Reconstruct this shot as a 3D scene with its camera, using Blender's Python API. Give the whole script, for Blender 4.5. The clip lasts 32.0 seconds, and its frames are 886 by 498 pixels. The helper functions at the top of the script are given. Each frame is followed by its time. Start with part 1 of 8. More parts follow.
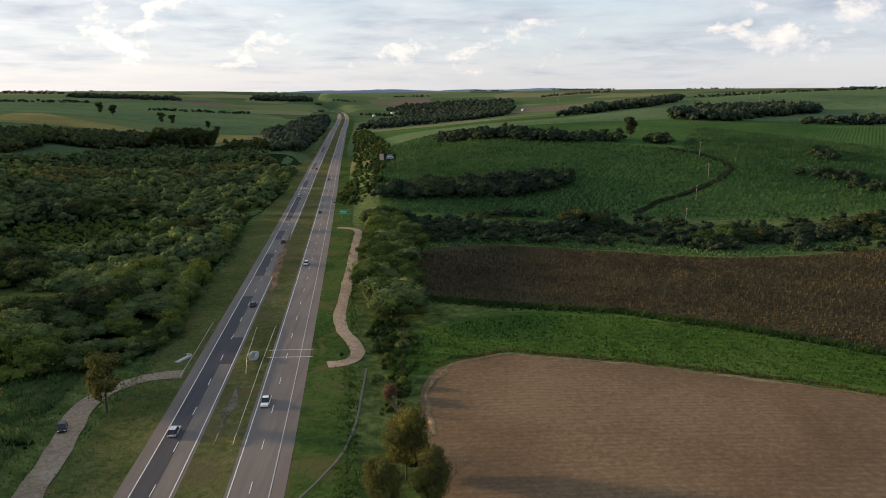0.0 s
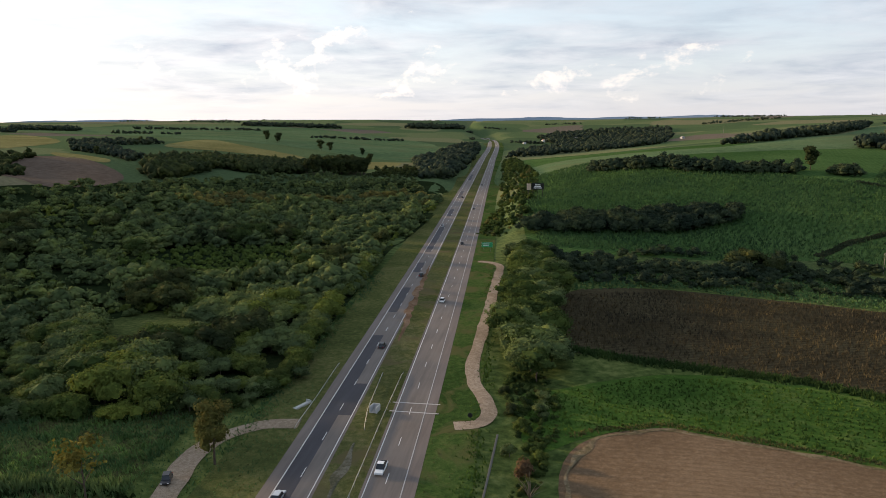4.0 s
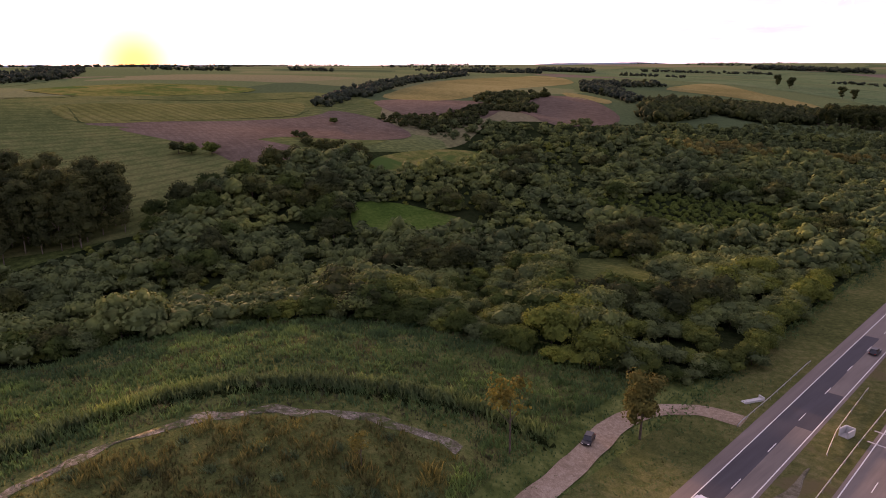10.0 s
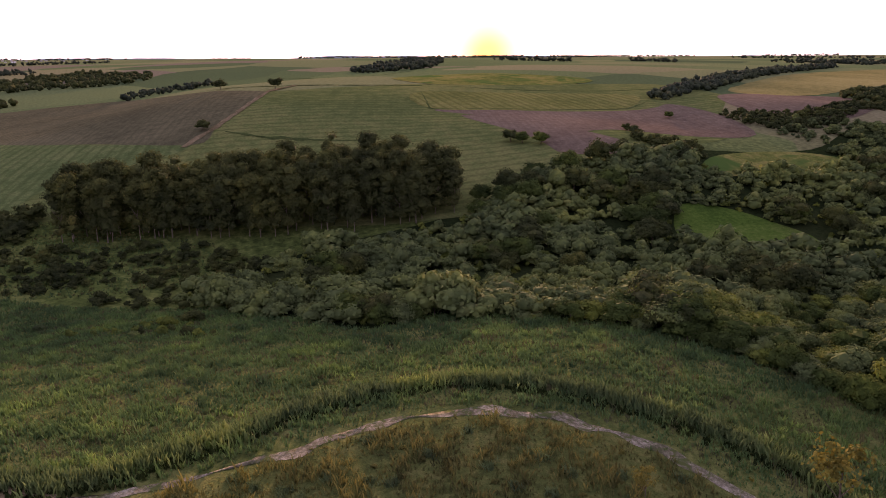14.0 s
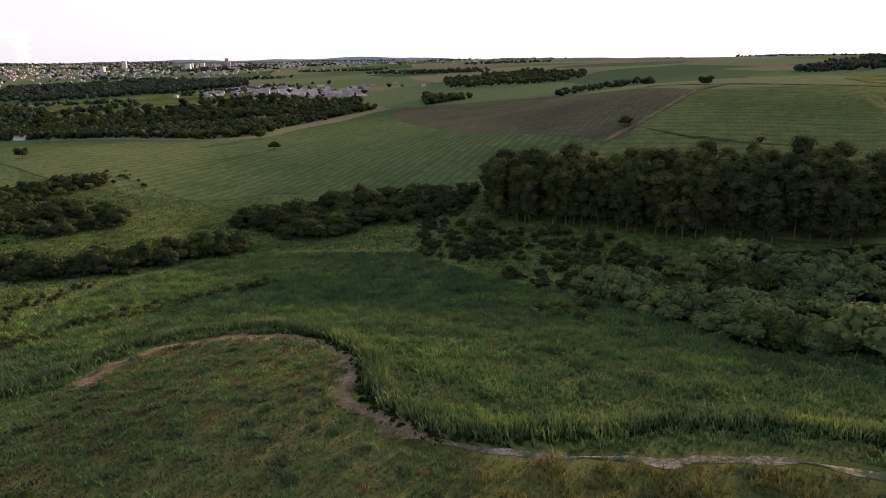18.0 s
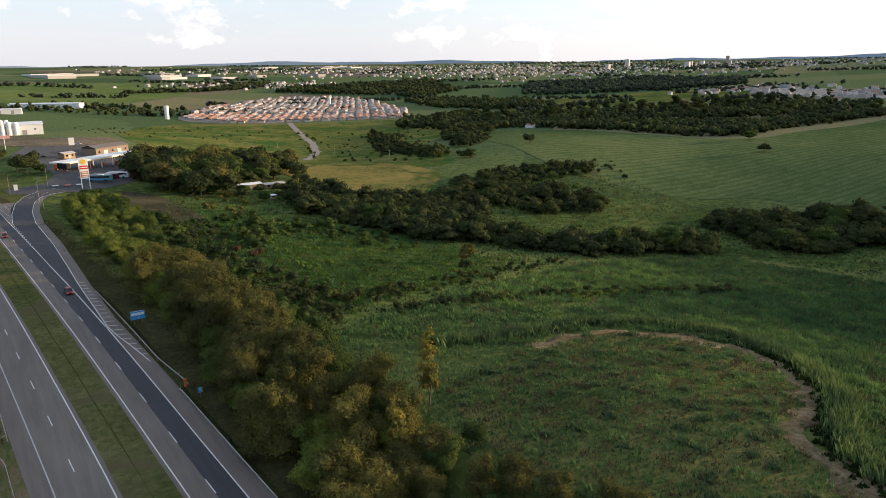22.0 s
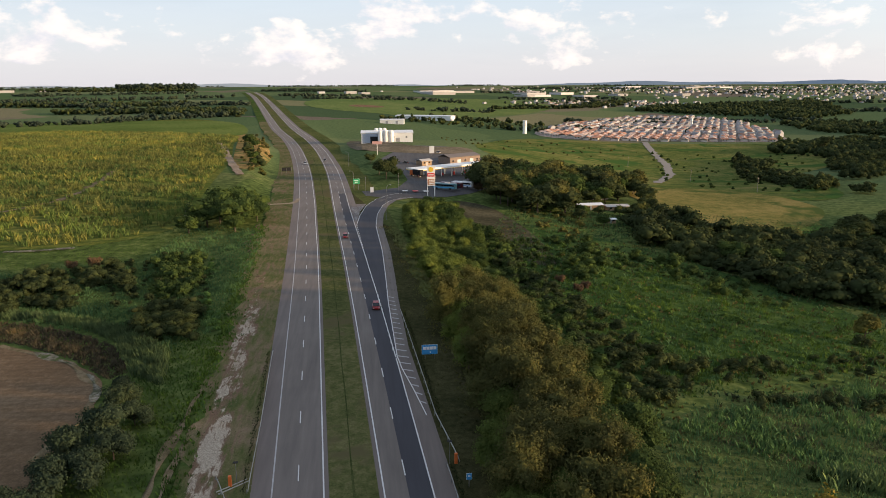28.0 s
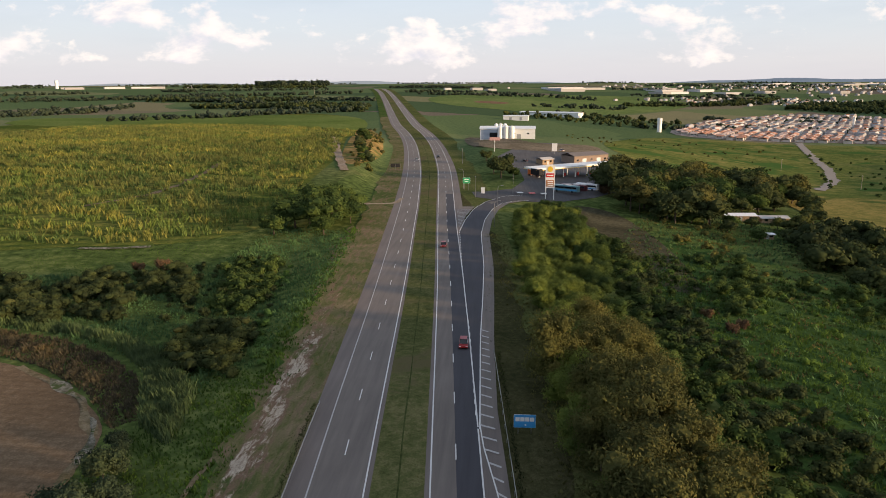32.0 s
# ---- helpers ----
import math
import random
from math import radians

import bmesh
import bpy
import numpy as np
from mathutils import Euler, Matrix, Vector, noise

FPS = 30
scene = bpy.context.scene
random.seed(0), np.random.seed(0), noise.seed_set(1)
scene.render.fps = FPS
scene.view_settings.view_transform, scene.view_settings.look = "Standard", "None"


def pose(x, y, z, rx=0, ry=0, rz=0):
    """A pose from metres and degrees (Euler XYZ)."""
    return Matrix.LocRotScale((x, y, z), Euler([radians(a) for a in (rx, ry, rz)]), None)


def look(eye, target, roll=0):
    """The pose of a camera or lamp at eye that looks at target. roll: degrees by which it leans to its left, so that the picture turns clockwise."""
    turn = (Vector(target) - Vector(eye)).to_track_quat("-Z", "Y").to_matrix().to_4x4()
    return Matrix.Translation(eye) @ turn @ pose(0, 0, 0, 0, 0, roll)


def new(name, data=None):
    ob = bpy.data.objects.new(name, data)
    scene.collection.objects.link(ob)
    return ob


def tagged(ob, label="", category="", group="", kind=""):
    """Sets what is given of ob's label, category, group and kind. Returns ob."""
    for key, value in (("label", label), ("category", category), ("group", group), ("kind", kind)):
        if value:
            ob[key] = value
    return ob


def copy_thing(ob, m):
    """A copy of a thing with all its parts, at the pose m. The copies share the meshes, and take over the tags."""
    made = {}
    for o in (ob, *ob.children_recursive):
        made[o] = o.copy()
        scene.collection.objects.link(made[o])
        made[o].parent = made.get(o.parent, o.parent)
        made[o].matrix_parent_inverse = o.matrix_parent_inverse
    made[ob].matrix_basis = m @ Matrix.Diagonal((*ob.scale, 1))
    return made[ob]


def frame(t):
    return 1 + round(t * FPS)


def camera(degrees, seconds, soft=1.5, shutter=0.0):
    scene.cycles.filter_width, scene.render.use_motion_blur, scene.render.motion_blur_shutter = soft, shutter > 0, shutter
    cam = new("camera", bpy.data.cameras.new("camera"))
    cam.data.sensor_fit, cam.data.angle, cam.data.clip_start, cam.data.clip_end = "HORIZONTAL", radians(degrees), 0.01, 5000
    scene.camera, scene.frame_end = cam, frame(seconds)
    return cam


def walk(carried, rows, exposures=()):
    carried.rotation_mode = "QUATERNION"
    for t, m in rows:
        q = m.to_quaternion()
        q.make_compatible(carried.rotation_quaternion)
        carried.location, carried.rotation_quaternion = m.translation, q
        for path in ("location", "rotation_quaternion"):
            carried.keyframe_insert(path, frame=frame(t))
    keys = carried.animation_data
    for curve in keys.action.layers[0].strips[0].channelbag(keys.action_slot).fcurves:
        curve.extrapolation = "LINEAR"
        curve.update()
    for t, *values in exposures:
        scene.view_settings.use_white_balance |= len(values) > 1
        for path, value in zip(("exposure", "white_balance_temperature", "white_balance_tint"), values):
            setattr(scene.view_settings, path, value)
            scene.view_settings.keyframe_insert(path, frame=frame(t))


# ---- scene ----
cam = camera(64.69, 32.0, soft=0.9)
PATH = [
    (0, (25.05, -0.03, 68.27), (31.70, 97.31, 46.33), -0.25),
    (0.5, (25.41, 3.81, 68.45), (31.88, 101.51, 48.12), -0.29),
    (1, (25.62, 7.50, 68.52), (31.87, 105.58, 50.03), -0.39),
    (1.5, (25.72, 10.93, 68.48), (31.41, 109.08, 50.23), -0.35),
    (2, (25.76, 14.00, 68.34), (28.43, 112.29, 50.12), -0.42),
    (2.5, (25.88, 16.74, 68.21), (24.51, 115.06, 50.00), -0.45),
    (3, (26.06, 19.07, 68.12), (20.34, 117.24, 49.94), -0.46),
    (3.5, (26.11, 21.02, 68.09), (16.21, 118.87, 49.96), -0.48),
    (5.5, (26.13, 28.13, 67.73), (-1.70, 122.50, 49.88), -0.49),
    (6, (26.04, 29.68, 67.67), (-6.67, 122.50, 49.90), -0.49),
    (6.5, (25.80, 31.12, 67.63), (-12.22, 121.89, 49.88), -0.49),
    (7, (25.58, 32.31, 67.67), (-17.91, 120.60, 49.94), -0.44),
    (7.5, (25.41, 33.40, 67.81), (-23.60, 118.75, 50.09), -0.43),
    (8, (25.11, 34.52, 67.93), (-29.22, 116.58, 50.19), -0.40),
    (8.5, (24.72, 35.57, 67.98), (-34.69, 114.03, 50.22), -0.36),
    (9, (24.24, 36.77, 67.94), (-39.41, 111.49, 48.81), -0.36),
    (9.5, (23.66, 37.92, 67.93), (-43.73, 107.96, 44.43), -0.29),
    (10, (23.04, 38.95, 67.92), (-48.09, 104.55, 42.68), -0.21),
    (10.5, (22.39, 39.89, 67.91), (-52.30, 101.31, 42.45), -0.17),
    (11, (21.80, 40.77, 67.98), (-56.15, 97.99, 42.50), -0.15),
    (11.5, (21.18, 41.59, 68.07), (-59.73, 94.48, 42.45), -0.19),
    (12, (20.53, 42.32, 68.15), (-62.93, 90.76, 41.90), -0.23),
    (12.5, (19.75, 43.02, 68.19), (-66.09, 87.04, 41.86), -0.22),
    (13, (18.96, 43.73, 68.23), (-69.07, 83.18, 41.87), -0.21),
    (13.5, (18.02, 44.18, 68.25), (-72.27, 78.13, 41.88), -0.25),
    (14, (17.14, 44.63, 68.19), (-75.55, 71.38, 41.89), -0.23),
    (14.5, (16.53, 44.87, 68.12), (-78.07, 63.79, 41.82), -0.35),
    (16.5, (15.67, 44.87, 67.36), (-80.52, 37.10, 41.15), -0.35),
    (17, (15.40, 44.92, 67.11), (-80.08, 30.77, 40.97), -0.35),
    (17.5, (15.20, 44.84, 66.93), (-79.29, 25.13, 40.79), -0.42),
    (18, (14.98, 44.86, 66.82), (-77.24, 16.32, 40.73), -0.46),
    (18.5, (14.69, 44.86, 66.67), (-74.74, 8.48, 40.63), -0.51),
    (19, (14.40, 44.69, 66.45), (-72.55, 2.68, 40.49), -0.48),
    (19.5, (14.13, 44.48, 66.21), (-68.57, -5.45, 40.36), -0.53),
    (20, (13.83, 44.40, 66.01), (-63.56, -13.46, 40.25), -0.60),
    (20.5, (13.61, 44.43, 65.83), (-58.23, -20.21, 40.12), -0.65),
    (21, (13.43, 44.33, 65.71), (-52.74, -26.11, 40.02), -0.66),
    (21.5, (13.22, 44.23, 65.62), (-46.80, -31.52, 39.93), -0.68),
    (22, (12.94, 44.02, 65.55), (-42.02, -35.48, 39.87), -0.69),
    (22.5, (12.35, 42.99, 65.54), (-38.39, -39.26, 39.84), -0.59),
    (23, (11.36, 41.43, 65.53), (-35.50, -43.09, 39.84), -0.52),
    (23.5, (10.20, 39.43, 65.49), (-33.95, -46.54, 39.81), -0.44),
    (24, (8.82, 37.06, 65.37), (-29.79, -51.54, 39.71), -0.48),
    (24.5, (7.21, 34.49, 65.02), (-22.70, -57.42, 39.37), -0.46),
    (25, (5.55, 31.68, 64.56), (-18.31, -61.98, 38.91), -0.43),
    (25.5, (3.94, 28.58, 63.99), (-18.57, -65.38, 38.23), -0.42),
    (27.5, (-1.80, 13.64, 61.53), (-16.91, -82.61, 39.00), -0.42),
    (28, (-3.24, 9.54, 61.00), (-14.16, -87.26, 38.41), -0.39),
    (28.5, (-4.46, 5.27, 60.33), (-13.27, -91.73, 37.70), -0.44),
    (29, (-5.60, 0.82, 59.64), (-9.39, -96.50, 36.98), -0.35),
    (29.5, (-6.62, -3.93, 59.19), (-9.10, -101.29, 36.52), -0.37),
    (30, (-7.45, -8.79, 58.86), (-9.28, -106.16, 36.12), -0.31),
    (30.5, (-8.14, -13.66, 58.48), (-9.38, -111.03, 35.76), -0.39),
    (31, (-8.66, -18.40, 57.96), (-7.90, -115.79, 35.25), -0.32),
    (31.5, (-9.12, -23.08, 57.38), (-4.32, -120.34, 34.63), -0.30),
    (32, (-9.55, -27.70, 56.92), (-3.09, -124.86, 34.18), -0.34),
]
EXPOSURES = [(0, 0.43, 6800, 13), (5.5, 0.52, 6850, 17), (7, 0.49, 7000, 22), (8, 0.30, 7100, 26), (9, 0.24, 7250, 36), (10, 0.8, 7650, 58), (11, 1.12, 7700, 61), (12, 0.94, 7650, 60), (13, 1.16, 7600, 59), (14, 0.97, 7550, 57), (14.5, 0.92, 7500, 55), (16.5, 0.68, 7200, 45), (19, 0.64, 6750, 24), (20.9, 0.88, 6650, 15), (22, 0.64, 6650, 14), (23, 0.54, 6700, 14), (27, 0.52, 6800, 15), (32, 0.46, 6850, 17)]
walk(cam, [(t, look(eye, target, roll)) for t, eye, target, roll in PATH], EXPOSURES)

# ---- sky and sun ----
SUN_AZ, SUN_EL = 70.3, 8.5          # degrees, counter-clockwise from +y, above the horizon
SUN_DIR = Vector((-math.sin(radians(SUN_AZ)) * math.cos(radians(SUN_EL)), math.cos(radians(SUN_AZ)) * math.cos(radians(SUN_EL)), math.sin(radians(SUN_EL))))


def link(nt, a, b):
    nt.links.new(a, b)


def math_node(nt, op, a, b=None, c=None):
    n = nt.nodes.new("ShaderNodeMath")
    n.operation = op
    for k, v in enumerate((a, b, c)):
        if v is None:
            continue
        if isinstance(v, (int, float)):
            n.inputs[k].default_value = v
        else:
            link(nt, v, n.inputs[k])
    return n.outputs[0]


def ramp(nt, fac, stops):
    n = nt.nodes.new("ShaderNodeValToRGB")
    el = n.color_ramp.elements
    while len(el) < len(stops):
        el.new(0.5)
    for e, (p, c) in zip(el, stops):
        e.position = p
        e.color = (c, c, c, 1) if isinstance(c, (int, float)) else (*c, 1)
    link(nt, fac, n.inputs[0])
    return n.outputs[0]


def mix(nt, fac, a, b, blend="MIX"):
    n = nt.nodes.new("ShaderNodeMix")
    n.data_type, n.blend_type = "RGBA", blend
    for sock, v in ((n.inputs[0], fac), (n.inputs[6], a), (n.inputs[7], b)):
        if isinstance(v, (int, float)):
            sock.default_value = v
        elif isinstance(v, tuple):
            sock.default_value = (*v, 1)
        else:
            link(nt, v, sock)
    return n.outputs[2]


def noise_tex(nt, vec, scale, detail=4.0, rough=0.55, distort=0.0):
    n = nt.nodes.new("ShaderNodeTexNoise")
    n.inputs["Scale"].default_value = scale
    n.inputs["Detail"].default_value = detail
    n.inputs["Roughness"].default_value = rough
    n.inputs["Distortion"].default_value = distort
    if vec is not None:
        link(nt, vec, n.inputs["Vector"])
    return n.outputs[0]


world = bpy.data.worlds.new("evening_sky")
scene.world = world
world.use_nodes = True
nt = world.node_tree
nt.nodes.clear()
out = nt.nodes.new("ShaderNodeOutputWorld")
bg = nt.nodes.new("ShaderNodeBackground")
link(nt, bg.outputs[0], out.inputs[0])
sky = nt.nodes.new("ShaderNodeTexSky")
sky.sky_type, sky.sun_disc = "NISHITA", False
sky.sun_elevation, sky.sun_rotation = radians(SUN_EL), radians(-SUN_AZ)
sky.air_density, sky.dust_density, sky.ozone_density = 1.0, 1.5, 2.0
tc = nt.nodes.new("ShaderNodeTexCoord")
sep = nt.nodes.new("ShaderNodeSeparateXYZ")
link(nt, tc.outputs["Generated"], sep.inputs[0])
up = math_node(nt, "MAXIMUM", sep.outputs[2], 0.0)
# cloud sheet: the direction laid out on a plane overhead
den = math_node(nt, "ADD", up, 0.10)
px = math_node(nt, "DIVIDE", sep.outputs[0], den)
py = math_node(nt, "DIVIDE", sep.outputs[1], den)
comb = nt.nodes.new("ShaderNodeCombineXYZ")
link(nt, px, comb.inputs[0]), link(nt, py, comb.inputs[1])
sheet = noise_tex(nt, comb.outputs[0], 0.55, 7.0, 0.58, 0.4)
sheet_m = ramp(nt, sheet, [(0.40, 0.0), (0.62, 1.0)])
fine = noise_tex(nt, comb.outputs[0], 1.7, 6.0, 0.6, 0.3)
# low cumulus near the horizon
low = nt.nodes.new("ShaderNodeMapping")
low.inputs["Scale"].default_value = (1.0, 1.0, 1.7)
low.inputs["Location"].default_value = (3.1, 1.7, 0.4)
link(nt, tc.outputs["Generated"], low.inputs[0])
puff = noise_tex(nt, low.outputs[0], 10.5, 9.0, 0.60, 0.15)
side = nt.nodes.new("ShaderNodeVectorMath")
side.operation = "ADD"
link(nt, low.outputs[0], side.inputs[0])
side.inputs[1].default_value = (SUN_DIR[0] * 0.014, SUN_DIR[1] * 0.014, 0.020)
puff_lit = math_node(nt, "SUBTRACT", puff, noise_tex(nt, side.outputs[0], 10.5, 9.0, 0.60, 0.15))
# heaps stand on a level base: the threshold rises with height
lift = ramp(nt, sep.outputs[2], [(0.0, 0.14), (0.022, 0.10), (0.034, 0.0), (0.095, 0.0), (0.13, 0.06), (0.2, 0.16)])
# nearness to the sun
dot = nt.nodes.new("ShaderNodeVectorMath")
dot.operation = "DOT_PRODUCT"
link(nt, tc.outputs["Generated"], dot.inputs[0])
dot.inputs[1].default_value = SUN_DIR
near = math_node(nt, "MAXIMUM", dot.outputs["Value"], 0.0)
wide = math_node(nt, "POWER", near, 7.0)
tight = math_node(nt, "POWER", near, 60.0)
base = mix(nt, 0.10, (0.0, 0.0, 0.0), sky.outputs[0], "ADD")
base = mix(nt, 0.86, base, ramp(nt, up, [(0.0, (0.74, 0.73, 0.74)), (0.03, (0.76, 0.77, 0.77)), (0.07, (0.72, 0.79, 0.81)), (0.13, (0.66, 0.78, 0.85)), (0.4, (0.35, 0.45, 0.58))]))
shade = ramp(nt, fine, [(0.3, (0.33, 0.40, 0.49)), (0.7, (0.70, 0.72, 0.75))])
veil = nt.nodes.new("ShaderNodeVectorMath")
veil.operation = "DOT_PRODUCT"
link(nt, tc.outputs["Generated"], veil.inputs[0])
veil.inputs[1].default_value = (-0.1, 1.0, 0.0)
north = ramp(nt, math_node(nt, "MULTIPLY_ADD", veil.outputs["Value"], 0.5, 0.5), [(0.25, 0.12), (0.6, 1.0)])
thin = ramp(nt, up, [(0.0, 0.2), (0.03, 0.55), (0.10, 1.0)])
base = mix(nt, math_node(nt, "MULTIPLY", math_node(nt, "MULTIPLY", sheet_m, north), thin), base, shade)
heap = math_node(nt, "SUBTRACT", math_node(nt, "MULTIPLY_ADD", veil.outputs["Value"], -0.028, puff), lift)
puff_m = ramp(nt, heap, [(0.545, 0.0), (0.60, 0.65), (0.67, 1.0)])
base = mix(nt, math_node(nt, "MULTIPLY", puff_m, 0.85), base, ramp(nt, math_node(nt, "MULTIPLY_ADD", puff_lit, 2.2, 0.5), [(0.25, (0.70, 0.70, 0.75)), (0.55, (0.95, 0.89, 0.83)), (0.85, (1.10, 1.00, 0.87))]))
# away from the sun the sky is duller and bluer
away = ramp(nt, math_node(nt, "MULTIPLY_ADD", dot.outputs["Value"], 0.5, 0.5), [(0.40, (0.80, 0.83, 0.87)), (0.58, (0.80, 0.83, 0.86)), (0.82, (1.0, 1.0, 1.0))])
base = mix(nt, 1.0, base, away, "MULTIPLY")
base = mix(nt, wide, base, mix(nt, 0.45, (1.25, 1.20, 1.12), base), "MIX")
base = mix(nt, 1.0, base, mix(nt, tight, (0.0, 0.0, 0.0), (0.6, 0.5, 0.32)), "ADD")
# the low sun itself, where it meets the skyline
seen = nt.nodes.new("ShaderNodeVectorMath")
seen.operation = "DOT_PRODUCT"
link(nt, tc.outputs["Generated"], seen.inputs[0])
seen.inputs[1].default_value = (-math.sin(radians(SUN_AZ)), math.cos(radians(SUN_AZ)), 0.006)
glow = math_node(nt, "POWER", math_node(nt, "MAXIMUM", seen.outputs["Value"], 0.0), 900.0)
disc = math_node(nt, "POWER", math_node(nt, "MAXIMUM", seen.outputs["Value"], 0.0), 14000.0)
halo = math_node(nt, "POWER", math_node(nt, "MAXIMUM", seen.outputs["Value"], 0.0), 500.0)
base = mix(nt, math_node(nt, "MULTIPLY", halo, 0.5), base, (1.0, 0.66, 0.32))
base = mix(nt, math_node(nt, "MULTIPLY", glow, 0.8), base, (1.0, 0.46, 0.09))
base = mix(nt, disc, base, (1.5, 0.85, 0.22))
link(nt, base, bg.inputs[0])
bg.inputs[1].default_value = 1.0

sun = new("sun", bpy.data.lights.new("sun", "SUN"))
sun.data.energy, sun.data.angle, sun.data.color = 5.0, radians(5.0), (1.0, 0.75, 0.47)
sun.matrix_world = look((0, 0, 300), Vector((0, 0, 300)) - SUN_DIR)


# ---- materials ----
def shader(name, rough=0.9, spec=0.2, metal=0.0):
    m = bpy.data.materials.new(name)
    m.use_nodes = True
    t = m.node_tree
    b = t.nodes["Principled BSDF"]
    b.inputs["Roughness"].default_value = rough
    b.inputs["Specular IOR Level"].default_value = spec
    b.inputs["Metallic"].default_value = metal
    return m, t, b


def place_of(t, scale=(1, 1, 1), turn=0.0):
    g = t.nodes.new("ShaderNodeNewGeometry")
    mp = t.nodes.new("ShaderNodeMapping")
    mp.inputs["Scale"].default_value = scale
    mp.inputs["Rotation"].default_value = (0, 0, radians(turn))
    link(t, g.outputs["Position"], mp.inputs[0])
    return mp.outputs[0]


def bump(t, b, height, dist, strength=0.6):
    n = t.nodes.new("ShaderNodeBump")
    n.inputs["Strength"].default_value, n.inputs["Distance"].default_value = strength, dist
    link(t, height, n.inputs["Height"])
    link(t, n.outputs[0], b.inputs["Normal"])


def ground_mat(name, dark, mid, light, big=0.02, small=0.6, relief=0.3, row=None, row_dark=0.6, row_tone=None, blot=None, row_mix=0.45):
    """Soil or growth: three tones by noise at two scales. row: (spacing in metres, turn in degrees) of the planted rows."""
    m, t, b = shader(name, 1.0, 0.0)
    p = place_of(t)
    a = noise_tex(t, p, big, 5.0, 0.6, 0.6)
    c = noise_tex(t, p, small, 6.0, 0.65)
    f = math_node(t, "ADD", math_node(t, "MULTIPLY", a, 0.5), math_node(t, "MULTIPLY", c, 0.5))
    col = ramp(t, f, [(0.40, dark), (0.5, mid), (0.60, light)])
    fine = noise_tex(t, p, small * 5.0, 4.0, 0.7)
    col = mix(t, 1.0, col, ramp(t, fine, [(0.3, 0.72), (0.7, 1.28)]), "MULTIPLY")
    h = c
    if blot:
        bl = noise_tex(t, p, blot[0], 4.0, 0.6, 1.0)
        col = mix(t, ramp(t, bl, [(0.52, 0.0), (0.62, 1.0)]), col, blot[1])
    if row:
        w = t.nodes.new("ShaderNodeTexWave")
        w.inputs["Scale"].default_value = 1.0 / row[0] * 0.314
        w.inputs["Distortion"].default_value = 1.5
        w.inputs["Detail"].default_value = 2.0
        w.inputs["Detail Scale"].default_value = 0.4
        link(t, place_of(t, (1, 1, 1), row[1]), w.inputs[0])
        wav = w.outputs["Fac"]
        tone = row_tone or tuple(v * row_dark for v in dark)
        col = mix(t, ramp(t, wav, [(0.05, row_mix), (0.5, 0.0)]), col, tone)
        h = math_node(t, "ADD", c, math_node(t, "MULTIPLY", wav, row_mix * 0.9))
    link(t, col, b.inputs["Base Color"])
    bump(t, b, h, relief, 0.8)
    return m


def leaf_mat(name, dark, light, warm=None):
    m, t, b = shader(name, 0.95, 0.03)
    g = t.nodes.new("ShaderNodeNewGeometry")
    oi = t.nodes.new("ShaderNodeObjectInfo")
    isl = ramp(t, g.outputs["Random Per Island"], [(0.0, tuple(0.6 * a + 0.4 * c for a, c in zip(dark, light))), (0.8, light), (1.0, tuple(0.45 * a + 0.55 * c for a, c in zip(light, warm or light)))])
    p = place_of(t)
    n = noise_tex(t, p, 0.13, 3.0, 0.7)
    tone = ramp(t, n, [(0.3, (0.42, 0.47, 0.54)), (0.46, (0.80, 0.82, 0.84)), (0.58, (1.15, 1.10, 1.0)), (0.7, (1.60, 1.45, 1.15))])
    col = mix(t, 1.0, isl, tone, "MULTIPLY")
    wide = noise_tex(t, p, 0.024, 3.0, 0.6, 0.5)
    col = mix(t, 1.0, col, ramp(t, wide, [(0.36, (0.66, 0.70, 0.80)), (0.50, (0.98, 0.98, 0.98)), (0.64, (1.34, 1.24, 1.02))]), "MULTIPLY")
    col = mix(t, math_node(t, "MULTIPLY", oi.outputs["Random"], 0.35), col, light)
    link(t, col, b.inputs["Base Color"])
    tr = t.nodes.new("ShaderNodeBsdfTranslucent")
    link(t, col, tr.inputs[0])
    ms = t.nodes.new("ShaderNodeMixShader")
    ms.inputs[0].default_value = 0.2
    link(t, b.outputs[0], ms.inputs[1]), link(t, tr.outputs[0], ms.inputs[2])
    link(t, ms.outputs[0], t.nodes["Material Output"].inputs[0])
    return m


def plain(name, color, rough=0.6, metal=0.0, spec=0.4, vary=0.15, scale=1.5):
    m, t, b = shader(name, rough, spec, metal)
    p = place_of(t)
    n = noise_tex(t, p, scale, 5.0, 0.6)
    col = mix(t, n, tuple(c * (1 - vary) for c in color), tuple(min(1, c * (1 + vary)) for c in color))
    link(t, col, b.inputs["Base Color"])
    return m


